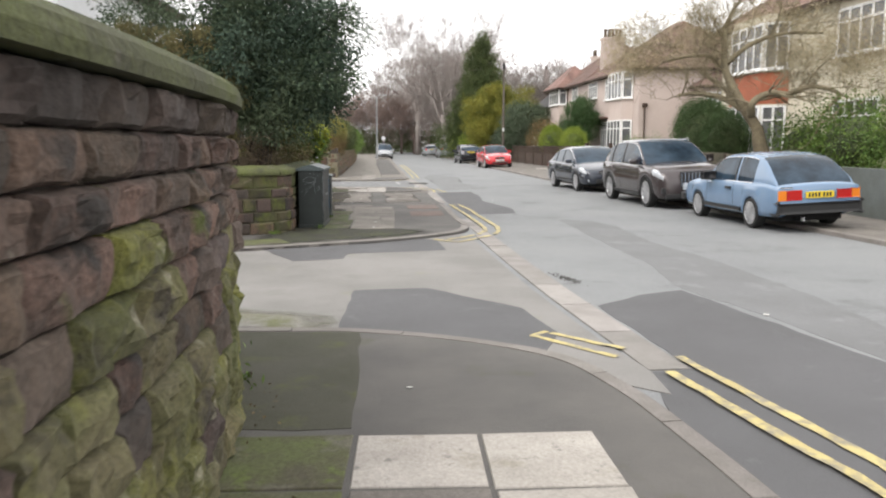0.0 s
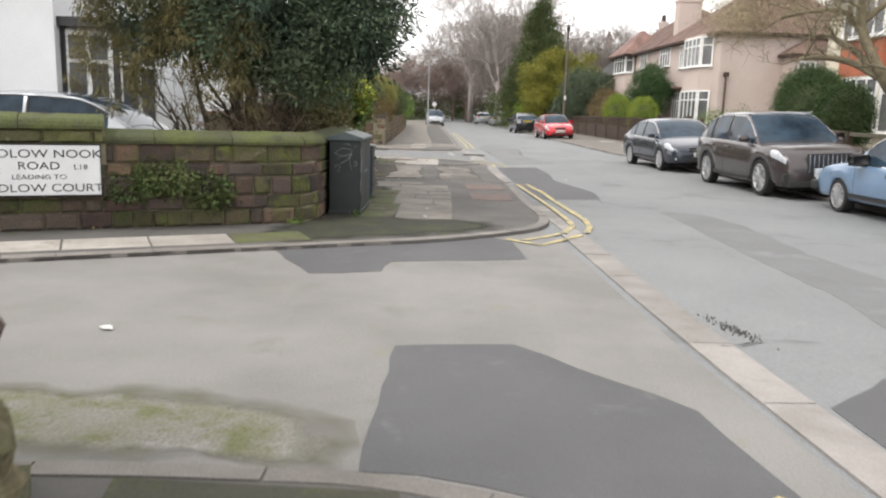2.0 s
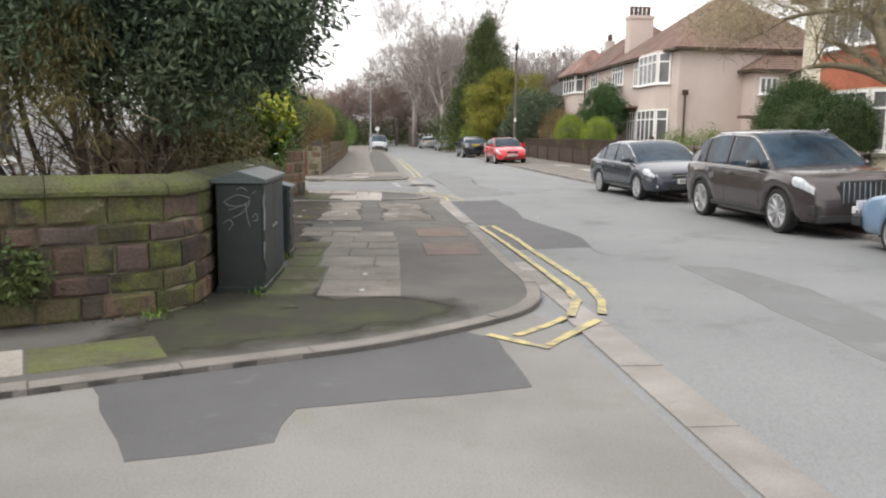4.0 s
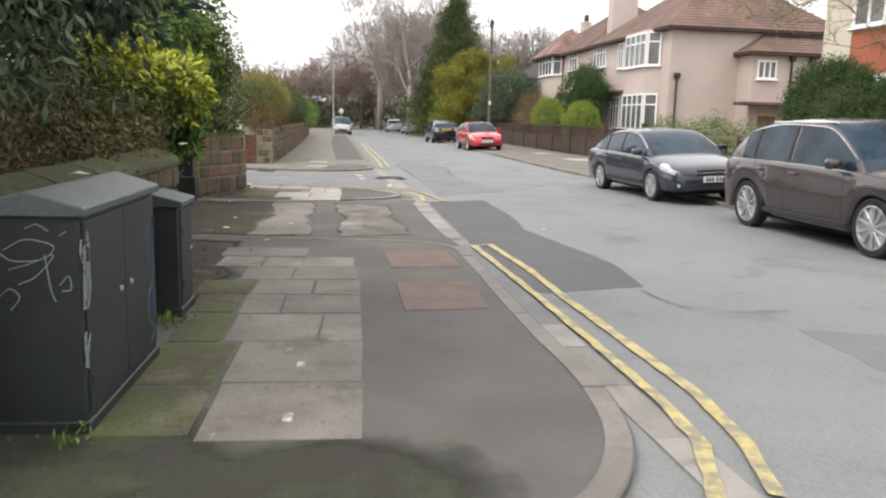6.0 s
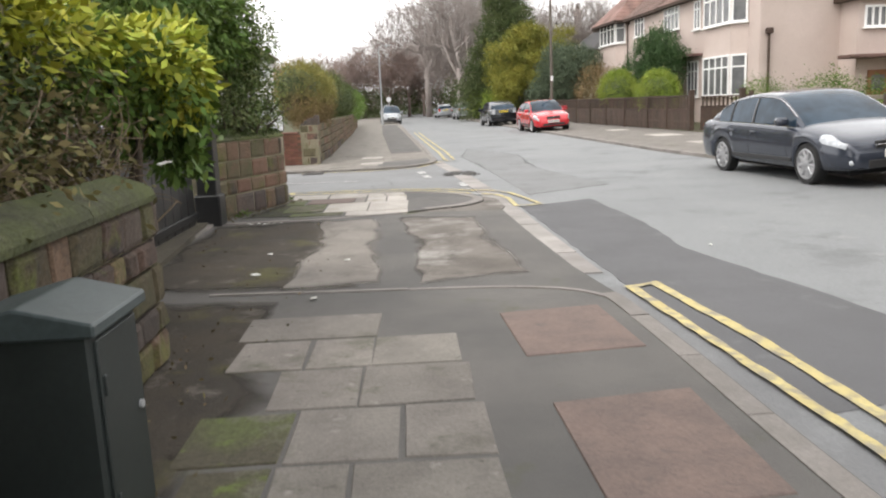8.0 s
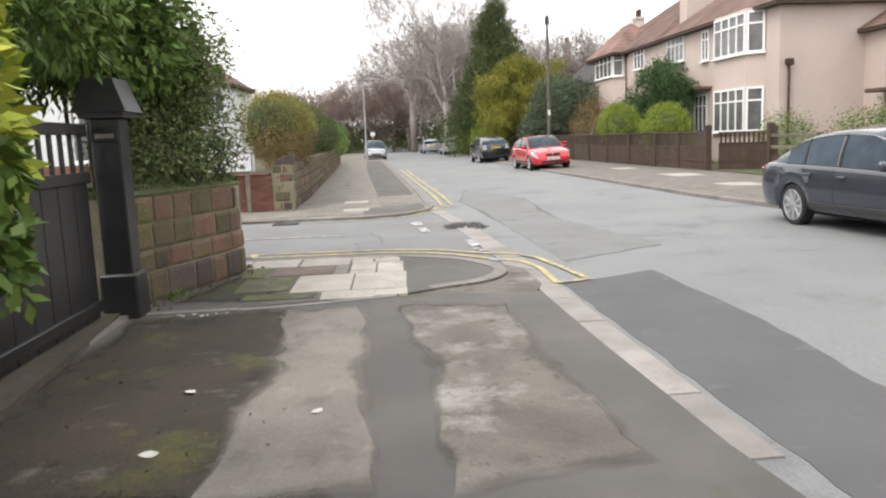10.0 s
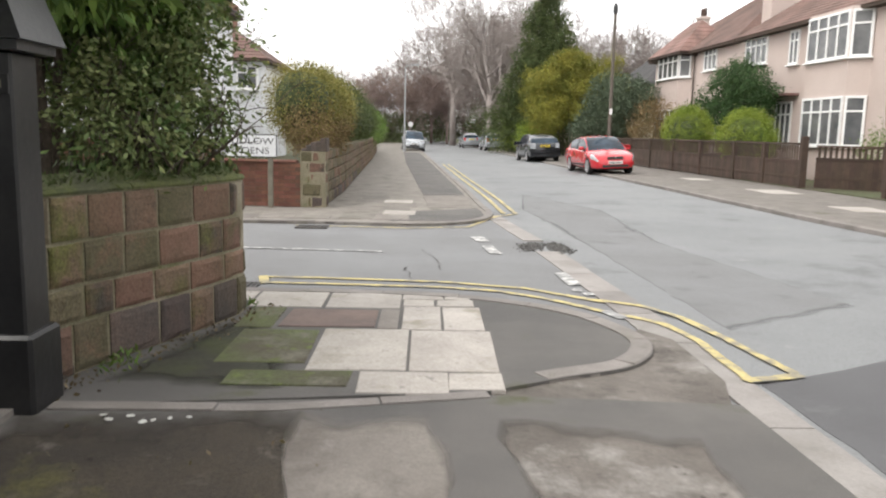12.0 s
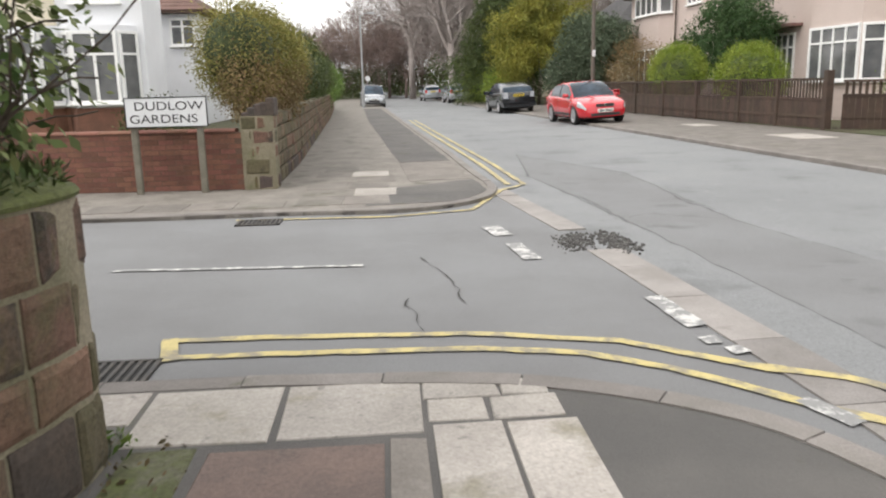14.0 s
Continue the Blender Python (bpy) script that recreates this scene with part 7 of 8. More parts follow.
box(bm, 2.6, -2.1, 2.55, 5.4, -1.2, 2.7, 0.03)
part("canopy", bm, M_tile, pink, "brown tiled door canopy")
pipe(pink, [(5.3, -1.28, 4.7), (5.3, -1.28, 0.1)], 0.05)
pipe(pink, [(6.3, -1.28, 4.7), (6.3, -1.28, 0.1)], 0.05)

# small gabled garage
garage = thing("garage", "small cream gabled garage with a brown door", "garage", Matrix.Translation((19.6, 41.6, 0.0)))
bm = bmesh.new()
vs = [bm.verts.new(p) for p in ((0, 0, -0.1), (3.2, 0, -0.1), (3.2, 0, 2.4), (1.6, 0, 3.7), (0, 0, 2.4))]
vt = [bm.verts.new((v.co.x, 4, v.co.z)) for v in vs]
bm.faces.new(vs)
bm.faces.new(vt[::-1])
for i in range(5):
    bm.faces.new((vs[i], vt[i], vt[(i + 1) % 5], vs[(i + 1) % 5]))
bmesh.ops.recalc_face_normals(bm, faces=bm.faces[:])
part("wall", bm, M_render_cream, garage)
for sg in (0, 1):
    bm = bmesh.new()
    vs = [bm.verts.new(p) for p in ((-0.25, -0.2, 2.24), (1.6, -0.2, 3.76), (1.6, 4.2, 3.76), (-0.25, 4.2, 2.24))]
    bm.faces.new(vs)
    r = bmesh.ops.extrude_face_region(bm, geom=bm.faces[:])
    bmesh.ops.translate(bm, verts=[v for v in r["geom"] if isinstance(v, bmesh.types.BMVert)], vec=(0, 0, 0.1))
    if sg:
        bmesh.ops.scale(bm, vec=(-1, 1, 1), verts=bm.verts[:])
        bmesh.ops.translate(bm, vec=(3.2, 0, 0), verts=bm.verts[:])
    bmesh.ops.recalc_face_normals(bm, faces=bm.faces[:])
    part("roof", bm, M_tile, garage)
wall_box("door", garage, 0.5, -0.04, 0.0, 2.7, 0.0, 2.1, M_fence)

# house with red hung tiles
tilehouse = thing("tile_hung_house", "large house with red hung tiles and white bay windows", "house", Matrix.Translation((14.6, 15.0, 0.0)) @ Matrix.Rotation(radians(2.6), 4, "Z"))
wall_box("wall", tilehouse, 0, 0, -0.1, 9, 18.0, 6.3, M_render_cream)
hip_roof(tilehouse, 0, 0, 9, 18.0, 6.3, 3.6, M_tile)
for y0 in (2.0, 12.5):
    b = bay(tilehouse, 0, y0, y0 + 3.8, -0.1, 6.3, 0.7, M_render_cream, [(1.2, 1.8), (4.3, 1.7)], 4)
    bm = bmesh.new()
    c = 0.63
    prism(bm, [(0, y0 + 3.83), (-0.73, y0 + 3.8 - c), (-0.73, y0 + c), (0, y0 - 0.03)], 3.05, 4.2)
    part("hung_tiles", bm, M_tilered, b, "band of red hung tiles")
window(tilehouse, facing_west(-0.015, 9.6, 4.4), 2.4, 1.5, 4)
window(tilehouse, facing_west(-0.015, 9.6, 1.2), 2.4, 1.8, 4)
chimney(tilehouse, 3, 17.0, 7.0, 10.2)
chimney(tilehouse, 3, 1.5, 7.0, 10.2)

# further houses on that side
for k, (x, y, w_, d_, h_, rise, lab) in enumerate(((14.5, 76, 10, 9, 5.2, 4.2, "dark-roofed house among trees further along the street"), (13.0, 95, 10, 14, 5.5, 3.6, "far dark-roofed house along the street"))):
    hs = thing("street_house", lab, "house", Matrix.Translation((x, y, 0.0)) @ Matrix.Rotation(radians(2.6), 4, "Z"))
    wall_box("wall", hs, 0, 0, -0.1, w_, d_, h_, M_render_cream)
    hip_roof(hs, 0, 0, w_, d_, h_, rise, M_slate)
    window(hs, facing_west(-0.015, 3.4, 3.2), 2.2, 1.3, 3)
    window(hs, Matrix.Translation((1.5, -0.015, 3.0)), 1.6, 1.4, 3)
    chimney(hs, 5, 3, h_ + 2, h_ + 5.2)

# white rendered house behind the evergreen
white = thing("white_house", "white rendered house with a dark timber bay window", "house", Matrix.Translation((-7.55, 17.2, 0.06)))
wall_box("wall", white, -9.0, 0, -0.1, 0.0, 8.5, 5.6, M_render_white)
hip_roof(white, -9.0, 0, 0.0, 8.5, 5.6, 3.4, M_slate)
bm = bmesh.new()
prism(bm, [(0.0, 0.3), (0.85, 0.6), (0.85, 2.6), (0.0, 2.9)], -0.1, 2.75)
bw = part("bay", bm, M_render_white, white)
window(white, Matrix.Translation((0.02, 0.28, 0.95)) @ Matrix.Rotation(math.atan2(0.3, 0.85), 4, "Z"), 0.85, 1.75, 2, 0.32)
window(white, Matrix.Translation((0.87, 0.65, 0.95)) @ Matrix.Rotation(radians(90), 4, "Z"), 1.9, 1.75, 2, 0.32)
wall_box("canopy", white, -0.15, 0.1, 2.75, 1.05, 3.1, 2.92, M_black, "dark timber bay roof edge")
for p in ((0.86, 0.6), (0.02, 0.26)):
    wall_box("post", white, p[0] - 0.05, p[1] - 0.06, -0.05, p[0] + 0.06, p[1] + 0.04, 2.75, M_black)
bm = bmesh.new()
tube(bm, [(-1.9, -0.15, 2.3), (-0.7, -0.15, 4.6)], [0.09, 0.09], 4)
part("bargeboard", bm, M_black, white)

# white house on the side street corner
corner = thing("white_house", "white and cream rendered house with wide white bay windows", "house", Matrix.Translation((-8.2, 47.0, 0.06)))
wall_box("wall", corner, -12, 0, 1.0, 0.0, 2.0, 5.4, M_render_white)
wall_box("wall", corner, -12, 2.0, 1.0, -2.6, 8.0, 5.4, M_render_white)
wall_box("plinth", corner, -12.03, -0.03, -0.1, 0.03, 2.03, 1.0, M_brick, "red brick base")
wall_box("plinth", corner, -12.03, 2.03, -0.1, -2.57, 8.0, 1.0, M_brick, "red brick base")
wall_box("upper_wall", corner, -4.6, -0.05, 3.3, -2.4, -0.0, 5.3, M_render_cream, "cream panel above a bay")
hip_roof(corner, -12, 0, -2.6, 8.0, 5.4, 2.4, M_slate)
hip_roof(corner, -4.2, 0.0, 0.0, 2.0, 5.42, 0.9, M_slate, 0.35)
for x0, n in ((-4.4, 4), (-2.2, 3)):
    bm = bmesh.new()
    prism(bm, [(x0 - 0.1, 0.0), (x0 + 0.3, -0.55), (x0 + 1.6, -0.55), (x0 + 2.0, 0.0)], -0.1, 3.25)
    b = part("bay", bm, M_render_white, corner)
    window(corner, Matrix.Translation((x0 + 0.32, -0.565, 1.1)), 1.26, 2.0, n - 1, 0.32)
    window(corner, Matrix.Translation((x0 - 0.08, -0.03, 1.1)) @ Matrix.Rotation(math.atan2(-0.55, 0.4), 4, "Z"), 0.64, 2.0, 1, 0.32)
    window(corner, Matrix.Translation((x0 + 1.62, -0.55, 1.1)) @ Matrix.Rotation(math.atan2(0.55, 0.4), 4, "Z"), 0.64, 2.0, 1, 0.32)
    bm = bmesh.new()
    prism(bm, [(x0 - 0.12, 0.0), (x0 + 0.28, -0.58), (x0 + 1.62, -0.58), (x0 + 2.02, 0.0)], -0.09, 0.98)
    part("plinth", bm, M_brick, b)
window(corner, Matrix.Translation((-2.0, -0.015, 3.9)), 1.4, 1.2, 3, 0.3)
gable = thing("white_house", "white gabled house with a dark roof above a hedge", "house", Matrix.Translation((-11.2, 57.0, 0.06)))
wall_box("wall", gable, 0, 0, -0.1, 2.4, 6, 4.6, M_render_white)
hip_roof(gable, -2.5, 0, 2.4, 6, 4.6, 2.0, M_tile, 0.35)
window(gable, Matrix.Translation((1.2, -0.015, 3.2)), 1.0, 1.1, 2, 0.3)
wall_box("wall", gable, -3.0, 0.5, -0.1, 0.0, 6, 4.6, M_render_white)
chimney(gable, 0.3, 2.5, 6.3, 7.4, mat=M_brick, pots=4)

# ---- street furniture and small things ----
def cabinet(name, label, x0, y0, x1, y1, h, rise, doors, scribbles):
    root = thing(name, label, "utility cabinet", Matrix.Translation(((x0 + x1) / 2, (y0 + y1) / 2, 0.004)))
    w, d = (x1 - x0) / 2, (y1 - y0) / 2
    bm = bmesh.new()
    box(bm, -w + 0.015, -d + 0.015, 0.05, w - 0.015, d - 0.015, h, 0.012)
    body = part("body", bm, M_cab, root)
    bm = bmesh.new()
    box(bm, -w, -d, -0.05, w, d, 0.06, 0.008)
    part("plinth", bm, M_cab, root)
    bm = bmesh.new()
    prof = [(-w - 0.02, h - 0.035), (-w - 0.02, h + 0.01), (0, h + rise), (w + 0.02, h + 0.01), (w + 0.02, h - 0.035)]
    a = [bm.verts.new((px, -d - 0.02, pz)) for px, pz in prof]
    b = [bm.verts.new((px, d + 0.02, pz)) for px, pz in prof]
    bm.faces.new(a)
    bm.faces.new(b[::-1])
    for i in range(5):
        j = (i + 1) % 5
        bm.faces.new((a[j], a[i], b[i], b[j]))
    bmesh.ops.recalc_face_normals(bm, faces=bm.faces[:])
    bmesh.ops.bevel(bm, geom=bm.edges[:], offset=0.008, segments=1, affect="EDGES")
    part("lid", bm, M_cab_top, root, "sloping lighter lid")
    n = doors
    step = (2 * d - 0.08) / n
    for k in range(n):
        bm = bmesh.new()
        y = -d + 0.04 + k * step
        box(bm, w - 0.017, y + 0.005, 0.1, w - 0.003, y + step - 0.005, h - 0.06, 0.004)
        dr = part("door", bm, M_cab, root)
        bm = bmesh.new()
        lathe(bm, [(0.016, 0), (0.016, 0.012), (0.006, 0.014)], 10, Matrix.Translation((w - 0.004, y + step * (0.85 if k == 0 else 0.15), h * 0.55)) @ Matrix.Rotation(radians(90), 4, "Y"))
        part("lock", bm, M_steel, dr)
        for zz in (0.2, h - 0.25):
            bm = bmesh.new()
            box(bm, w - 0.005, y + (0.02 if k == 0 else step - 0.04), zz, w + 0.006, y + (0.04 if k == 0 else step - 0.02), zz + 0.07, 0.003)
            part("hinge", bm, M_cab, dr)
    for face, mat, strokes in scribbles:
        for pts in strokes:
            bm = bmesh.new()
            if face == "front":
                path = [Vector((u, -d + 0.012, v)) for u, v in pts]
            else:
                path = [Vector((w - 0.001, u, v)) for u, v in pts]
            tube(bm, smooth_line(path, 5), [0.0035] * ((len(path) - 1) * 5 + 1), 4)
            part("graffiti", bm, mat, body, "scrawled paint mark")
    return root


def scrawl(cx, cz, sx, sz, n, seed):
    r = random.Random(seed)
    return [[(cx + sx * r.uniform(-1, 1), cz + sz * r.uniform(-1, 1)) for _ in range(r.randint(4, 7))] for _ in range(n)]


cabinet("street_cabinet", "large dark green street cabinet with scrawled graffiti", -1.92, 13.44, -1.46, 14.72, 1.07, 0.085, 2,
        [("front", M_chalk, [[(-0.12, 0.88), (-0.02, 0.93), (0.1, 0.9), (0.05, 0.84), (-0.08, 0.83), (-0.14, 0.87)], [(-0.1, 0.79), (0.0, 0.82), (0.1, 0.86), (0.02, 0.76), (-0.06, 0.72)], [(0.06, 0.86), (0.08, 0.7), (0.1, 0.64)], [(0.12, 0.72), (0.16, 0.76), (0.17, 0.7), (0.13, 0.69)], [(-0.15, 0.66), (-0.1, 0.7), (-0.06, 0.66), (-0.1, 0.6)], [(0.13, 0.95), (0.16, 0.97)], [(-0.02, 0.98), (0.03, 1.0), (0.08, 0.97)]]),
         ("side", M_chalk, scrawl(-0.6, 0.75, 0.06, 0.2, 5, 3) + scrawl(-0.62, 0.4, 0.04, 0.1, 3, 4)), ("side", M_bluepaint, [[(0.45, 0.55), (0.4, 0.75), (0.5, 0.85), (0.58, 0.7), (0.5, 0.5), (0.42, 0.4)], [(0.55, 0.2), (0.42, 0.28), (0.45, 0.45), (0.57, 0.42), (0.56, 0.22), (0.46, 0.14)], [(0.5, 0.5), (0.54, 0.4), (0.52, 0.3)]])])
cabinet("street_cabinet", "small dark green street cabinet with a sloping lid", -1.97, 15.66, -1.53, 16.1, 0.86, 0.07, 1, [])
# litter
def litter(name, label, x, y, z, size, mat):
    bm = bmesh.new()
    vs = [bm.verts.new((random.uniform(0.6, 1) * size * math.cos(a), random.uniform(0.4, 0.7) * size * math.sin(a), random.uniform(0.002, size * 0.25))) for a in [k * math.tau / 7 for k in range(7)]]
    c = bm.verts.new((0, 0, size * 0.3))
    for i in range(7):
        bm.faces.new((vs[i], vs[(i + 1) % 7], c))
    r = bmesh.ops.extrude_face_region(bm, geom=bm.faces[:])
    bmesh.ops.translate(bm, verts=[v for v in r["geom"] if isinstance(v, bmesh.types.BMVert)], vec=(0, 0, 0.004))
    bmesh.ops.recalc_face_normals(bm, faces=bm.faces[:])
    ob = mesh_object(name, bm, mat)
    ob.matrix_world = Matrix.Translation((x, y, z)) @ Matrix.Rotation(random.uniform(0, 6), 4, "Z")
    return tagged(ob, label, "litter")


M_paper = material("scrap_paper", (0.6, 0.6, 0.57), 0.8, vary=((0.45, 0.44, 0.4), 8.0, 0.6))
M_leaflitter = material("dead_leaf", (0.13, 0.1, 0.045), 0.8, vary=((0.08, 0.06, 0.03), 6.0, 0.6), random=0.4)
for x, y, z, s_ in ((-2.5, 7.7, ROAD_Z + 0.01, 0.07), (-2.0, 20.4, 0.006, 0.06), (-2.05, 21.4, 0.006, 0.06), (-1.2, 20.9, 0.006, 0.05), (2.5, 21.0, ROAD_Z + 0.008, 0.04), (-1.72, 14.2, 1.17, 0.07), (0.05, 4.0, 0.002, 0.025), (3.4, 6.2, ROAD_Z + 0.006, 0.04), (-2.1, 18.4, 1.18, 0.08)):
    litter("litter", "crumpled scrap of pale litter on the ground", x, y, z, s_, M_paper)
for k, (y0, y1) in enumerate(((13.55, 13.66), (14.42, 14.53))):
    bm = bmesh.new()
    box(bm, -0.58, y0, 0.0, -0.53, y1, 0.0125)
    tagged(mesh_object("trim_mark", bm, M_white), "small white painted mark on a flagstone", "paint mark", kind="structure")
litter("litter", "crumpled scrap of pale litter on the ground", -1.35, 19.35, 0.01, 0.05, M_paper)
for k in range(7):
    litter("litter", "small pale scrap of litter by a gate post", -2.75 + 0.07 * k + random.uniform(-0.03, 0.03), 23.72 + random.uniform(-0.05, 0.06), 0.012, random.uniform(0.015, 0.035), M_paper)
# crumbs of leaf and moss at wall feet
rs = random.Random(5)
crumb = []
for line, n in ((dense_a[40:110], 160), (dense_b[55:], 200), (dense_c[:30], 260)):
    for _ in range(n):
        p = line[rs.randrange(len(line))]
        crumb.append((p.x + abs(rs.gauss(0.12, 0.13)), p.y + rs.gauss(-0.02, 0.06), 0.012))
for _ in range(180):
    crumb.append((rs.uniform(-3.1, -1.4), rs.uniform(16, 24), 0.012))
ob = new("leaf_litter", leaf_mesh("leaf_litter", np.array(crumb), 0.035, M_leaflitter, -0.05, 0.5, 77))
tagged(ob, "scattered dead leaves and crumbs at wall feet", "leaves", kind="stuff")
weeds = []
for cx, cy, n, s_ in ((-1.05, 4.1, 40, 0.06), (-1.28, 4.75, 60, 0.06), (-1.56, 15.45, 60, 0.07), (-1.5, 13.36, 30, 0.05), (-3.0, 24.6, 60, 0.07), (-2.6, 26.3, 40, 0.05), (-2.2, 12.45, 50, 0.05)):
    for _ in range(n):
        weeds.append((cx + rs.gauss(0, s_), cy + rs.gauss(0, s_ * 2), 0.01 + abs(rs.gauss(0, 0.02))))
ob = new("weeds", leaf_mesh("weeds", np.array(weeds), 0.06, L_mid, -0.9, 0.3, 78))
tagged(ob, "small green weeds growing at wall feet", "weeds", kind="stuff")

# broken holes beside the channel
M_crumb = material("loose_dark_asphalt", (0.075, 0.072, 0.069), 0.9, vary=((0.1, 0.096, 0.09), 9.0, 0.6), random=0.35, bump=0.5)


def pothole(label, x, y, rx, ry, n, sizes, yaw=0.0):
    """A ragged scatter of crumbs where the surface has broken."""
    root = thing("pothole", label, "pothole", Matrix.Translation((x, y, ROAD_Z)) @ Matrix.Rotation(yaw, 4, "Z"))
    bm = bmesh.new()
    for _ in range(n):
        a, q = rs.uniform(0, 6.28), rs.uniform(0, 1) ** 0.6
        px, py, s_ = math.cos(a) * q * rx + rs.gauss(0, rx * 0.4), math.sin(a) * q * ry + rs.gauss(0, ry * 0.25), rs.uniform(*sizes)
        h = s_ * rs.uniform(0.2, 0.5)
        top = [bm.verts.new((px + s_ * 0.6 * math.cos(k * 1.57 + a), py + s_ * 0.6 * math.sin(k * 1.57 + a), 0.014 + h)) for k in range(4)]
        low = [bm.verts.new((px + s_ * math.cos(k * 1.57 + a + 0.3), py + s_ * math.sin(k * 1.57 + a + 0.3), 0.0)) for k in range(4)]
        bm.faces.new(top)
        for k in range(4):
            bm.faces.new((low[k], low[(k + 1) % 4], top[(k + 1) % 4], top[k]))
    tagged(part("rubble", bm, M_crumb, root), kind="stuff")


pothole("small crumbled dark hole beside the stone channel", 1.93, 8.25, 0.06, 0.34, 130, (0.003, 0.008), 0.28)
pothole("broken patch of dark loose asphalt in the road edge", 0.36, 30.5, 0.13, 0.4, 260, (0.006, 0.022), -0.2)
pothole("broken patch of dark loose asphalt in the road edge", 0.74, 30.45, 0.12, 0.44, 280, (0.006, 0.026))


# drain gratings
def grate(label, x, y, w, d, n, z, yaw=0):
    root = thing("drain_grate", label, "drain", Matrix.Translation((x, y, z)) @ Matrix.Rotation(radians(yaw), 4, "Z"))
    # flat black plate standing in for the darkness between the bars
    bm = bmesh.new()
    box(bm, -w / 2, -d / 2, -0.004, w / 2, d / 2, 0.003)
    part("pit", bm, M_under, root)
    for sx, sy, ex, ey in ((-w / 2, -d / 2, w / 2, -d / 2 + 0.03), (-w / 2, d / 2 - 0.03, w / 2, d / 2), (-w / 2, -d / 2, -w / 2 + 0.03, d / 2), (w / 2 - 0.03, -d / 2, w / 2, d / 2)):
        bm = bmesh.new()
        box(bm, sx, sy, 0, ex, ey, 0.012, 0.003)
        part("frame_bar", bm, M_iron, root)
    for k in range(n):
        bm = bmesh.new()
        u = -w / 2 + 0.04 + (k + 0.5) * (w - 0.08) / n
        box(bm, u - 0.013, -d / 2 + 0.02, 0, u + 0.013, d / 2 - 0.02, 0.01, 0.003, Matrix.Translation((0, 0, 0)))
        part("bar", bm, M_iron, root)


grate("cast-iron gully grating beside a kerb", -2.98, 27.4, 0.48, 0.4, 8, ROAD_Z + 0.01)
grate("cast-iron gully grating at the far kerb", -2.9, 32.2, 0.5, 0.36, 8, ROAD_Z + 0.01)

# cracks in road
M_crack = material("road_crack", (0.045, 0.043, 0.04), 0.95, grain=(40, 0.3))
for pts in ([(2.45, 16.9), (2.6, 16.2), (3.1, 16.0), (3.7, 16.1)], [(4.0, 12.2), (4.6, 12.6), (5.1, 12.3)], [(1.7, 7.75), (2.1, 8.0), (2.5, 7.9)], [(3.4, 18.2), (3.9, 18.6), (4.3, 18.5)], [(-0.9, 28.5), (-0.95, 29.3), (-1.2, 30.2)], [(-1.25, 27.9), (-1.35, 28.8)], [(0.9, 31.5), (1.6, 31.9), (2.2, 31.4)]):
    z = ROAD_Z + 0.014
    line = []
    for a, b in zip(pts, pts[1:]):
        for k in range(6):
            line.append((a[0] + (b[0] - a[0]) * k / 6 + rs.uniform(-0.03, 0.03), a[1] + (b[1] - a[1]) * k / 6 + rs.uniform(-0.03, 0.03)))
    paint(line, 0.008, M_crack, "thin dark crack in the asphalt", z, 0.008)


def text(body, size, m, parent, mat, name="lettering"):
    cu = bpy.data.curves.new(name, "FONT")
    cu.body, cu.size, cu.extrude, cu.align_x = body, size, 0.002, "CENTER"
    tmp = bpy.data.objects.new("tmp", cu)
    scene.collection.objects.link(tmp)
    dg = bpy.context.evaluated_depsgraph_get()
    me = bpy.data.meshes.new_from_object(tmp.evaluated_get(dg))
    bpy.data.objects.remove(tmp)
    me.materials.clear()
    me.materials.append(mat)
    ob = new(name, me)
    ob.parent = parent
    ob.matrix_local = m
    return ob


# black timber gate and its post
gate = thing("timber_gate", "black painted timber gate between stone walls", "gate", Matrix.Translation((-3.42, 21.1, 0.0)))
for k in range(15):
    bm = bmesh.new()
    y = -2.2 + k * 0.315
    box(bm, -0.02, y, 0.06, 0.02, y + 0.3, 1.32, 0.006)
    part("board", bm, M_black, gate)
for k in range(24):
    bm = bmesh.new()
    y = -2.15 + k * 0.2
    box(bm, -0.015, y, 1.3, 0.015, y + 0.05, 1.72, 0.004)
    part("spindle", bm, M_black, gate)
for z in (0.12, 1.28, 1.7):
    bm = bmesh.new()
    box(bm, -0.035, -2.2, z, 0.045, 2.55, z + 0.1, 0.008)
    part("rail", bm, M_black, gate)


def gate_post(y):
    post = thing("gate_post", "black painted timber gate post with a pitched cap", "gate post", Matrix.Translation((-3.28, y, 0.0)))
    bm = bmesh.new()
    box(bm, -0.13, -0.13, 0.0, 0.13, 0.13, 1.85, 0.012)
    part("shaft", bm, M_black, post)
    bm = bmesh.new()
    box(bm, -0.17, -0.17, -0.02, 0.17, 0.17, 0.42, 0.02)
    part("foot", bm, M_black, post)
    bm = bmesh.new()
    prism(bm, [(-0.2, -0.2), (0.2, -0.2), (0.2, 0.2), (-0.2, 0.2)], 1.85, 1.9)
    lo = [bm.verts.new((sx * 0.24, sy * 0.24, 1.9)) for sx, sy in ((-1, -1), (1, -1), (1, 1), (-1, 1))]
    hi = [bm.verts.new((sx * 0.13, sy * 0.2, 2.2)) for sx, sy in ((-1, -1), (1, -1), (1, 1), (-1, 1))]
    for i in range(4):
        bm.faces.new((lo[i], lo[(i + 1) % 4], hi[(i + 1) % 4], hi[i]))
    bm.faces.new(hi)
    bm.faces.new(lo[::-1])
    part("cap", bm, M_black, post)


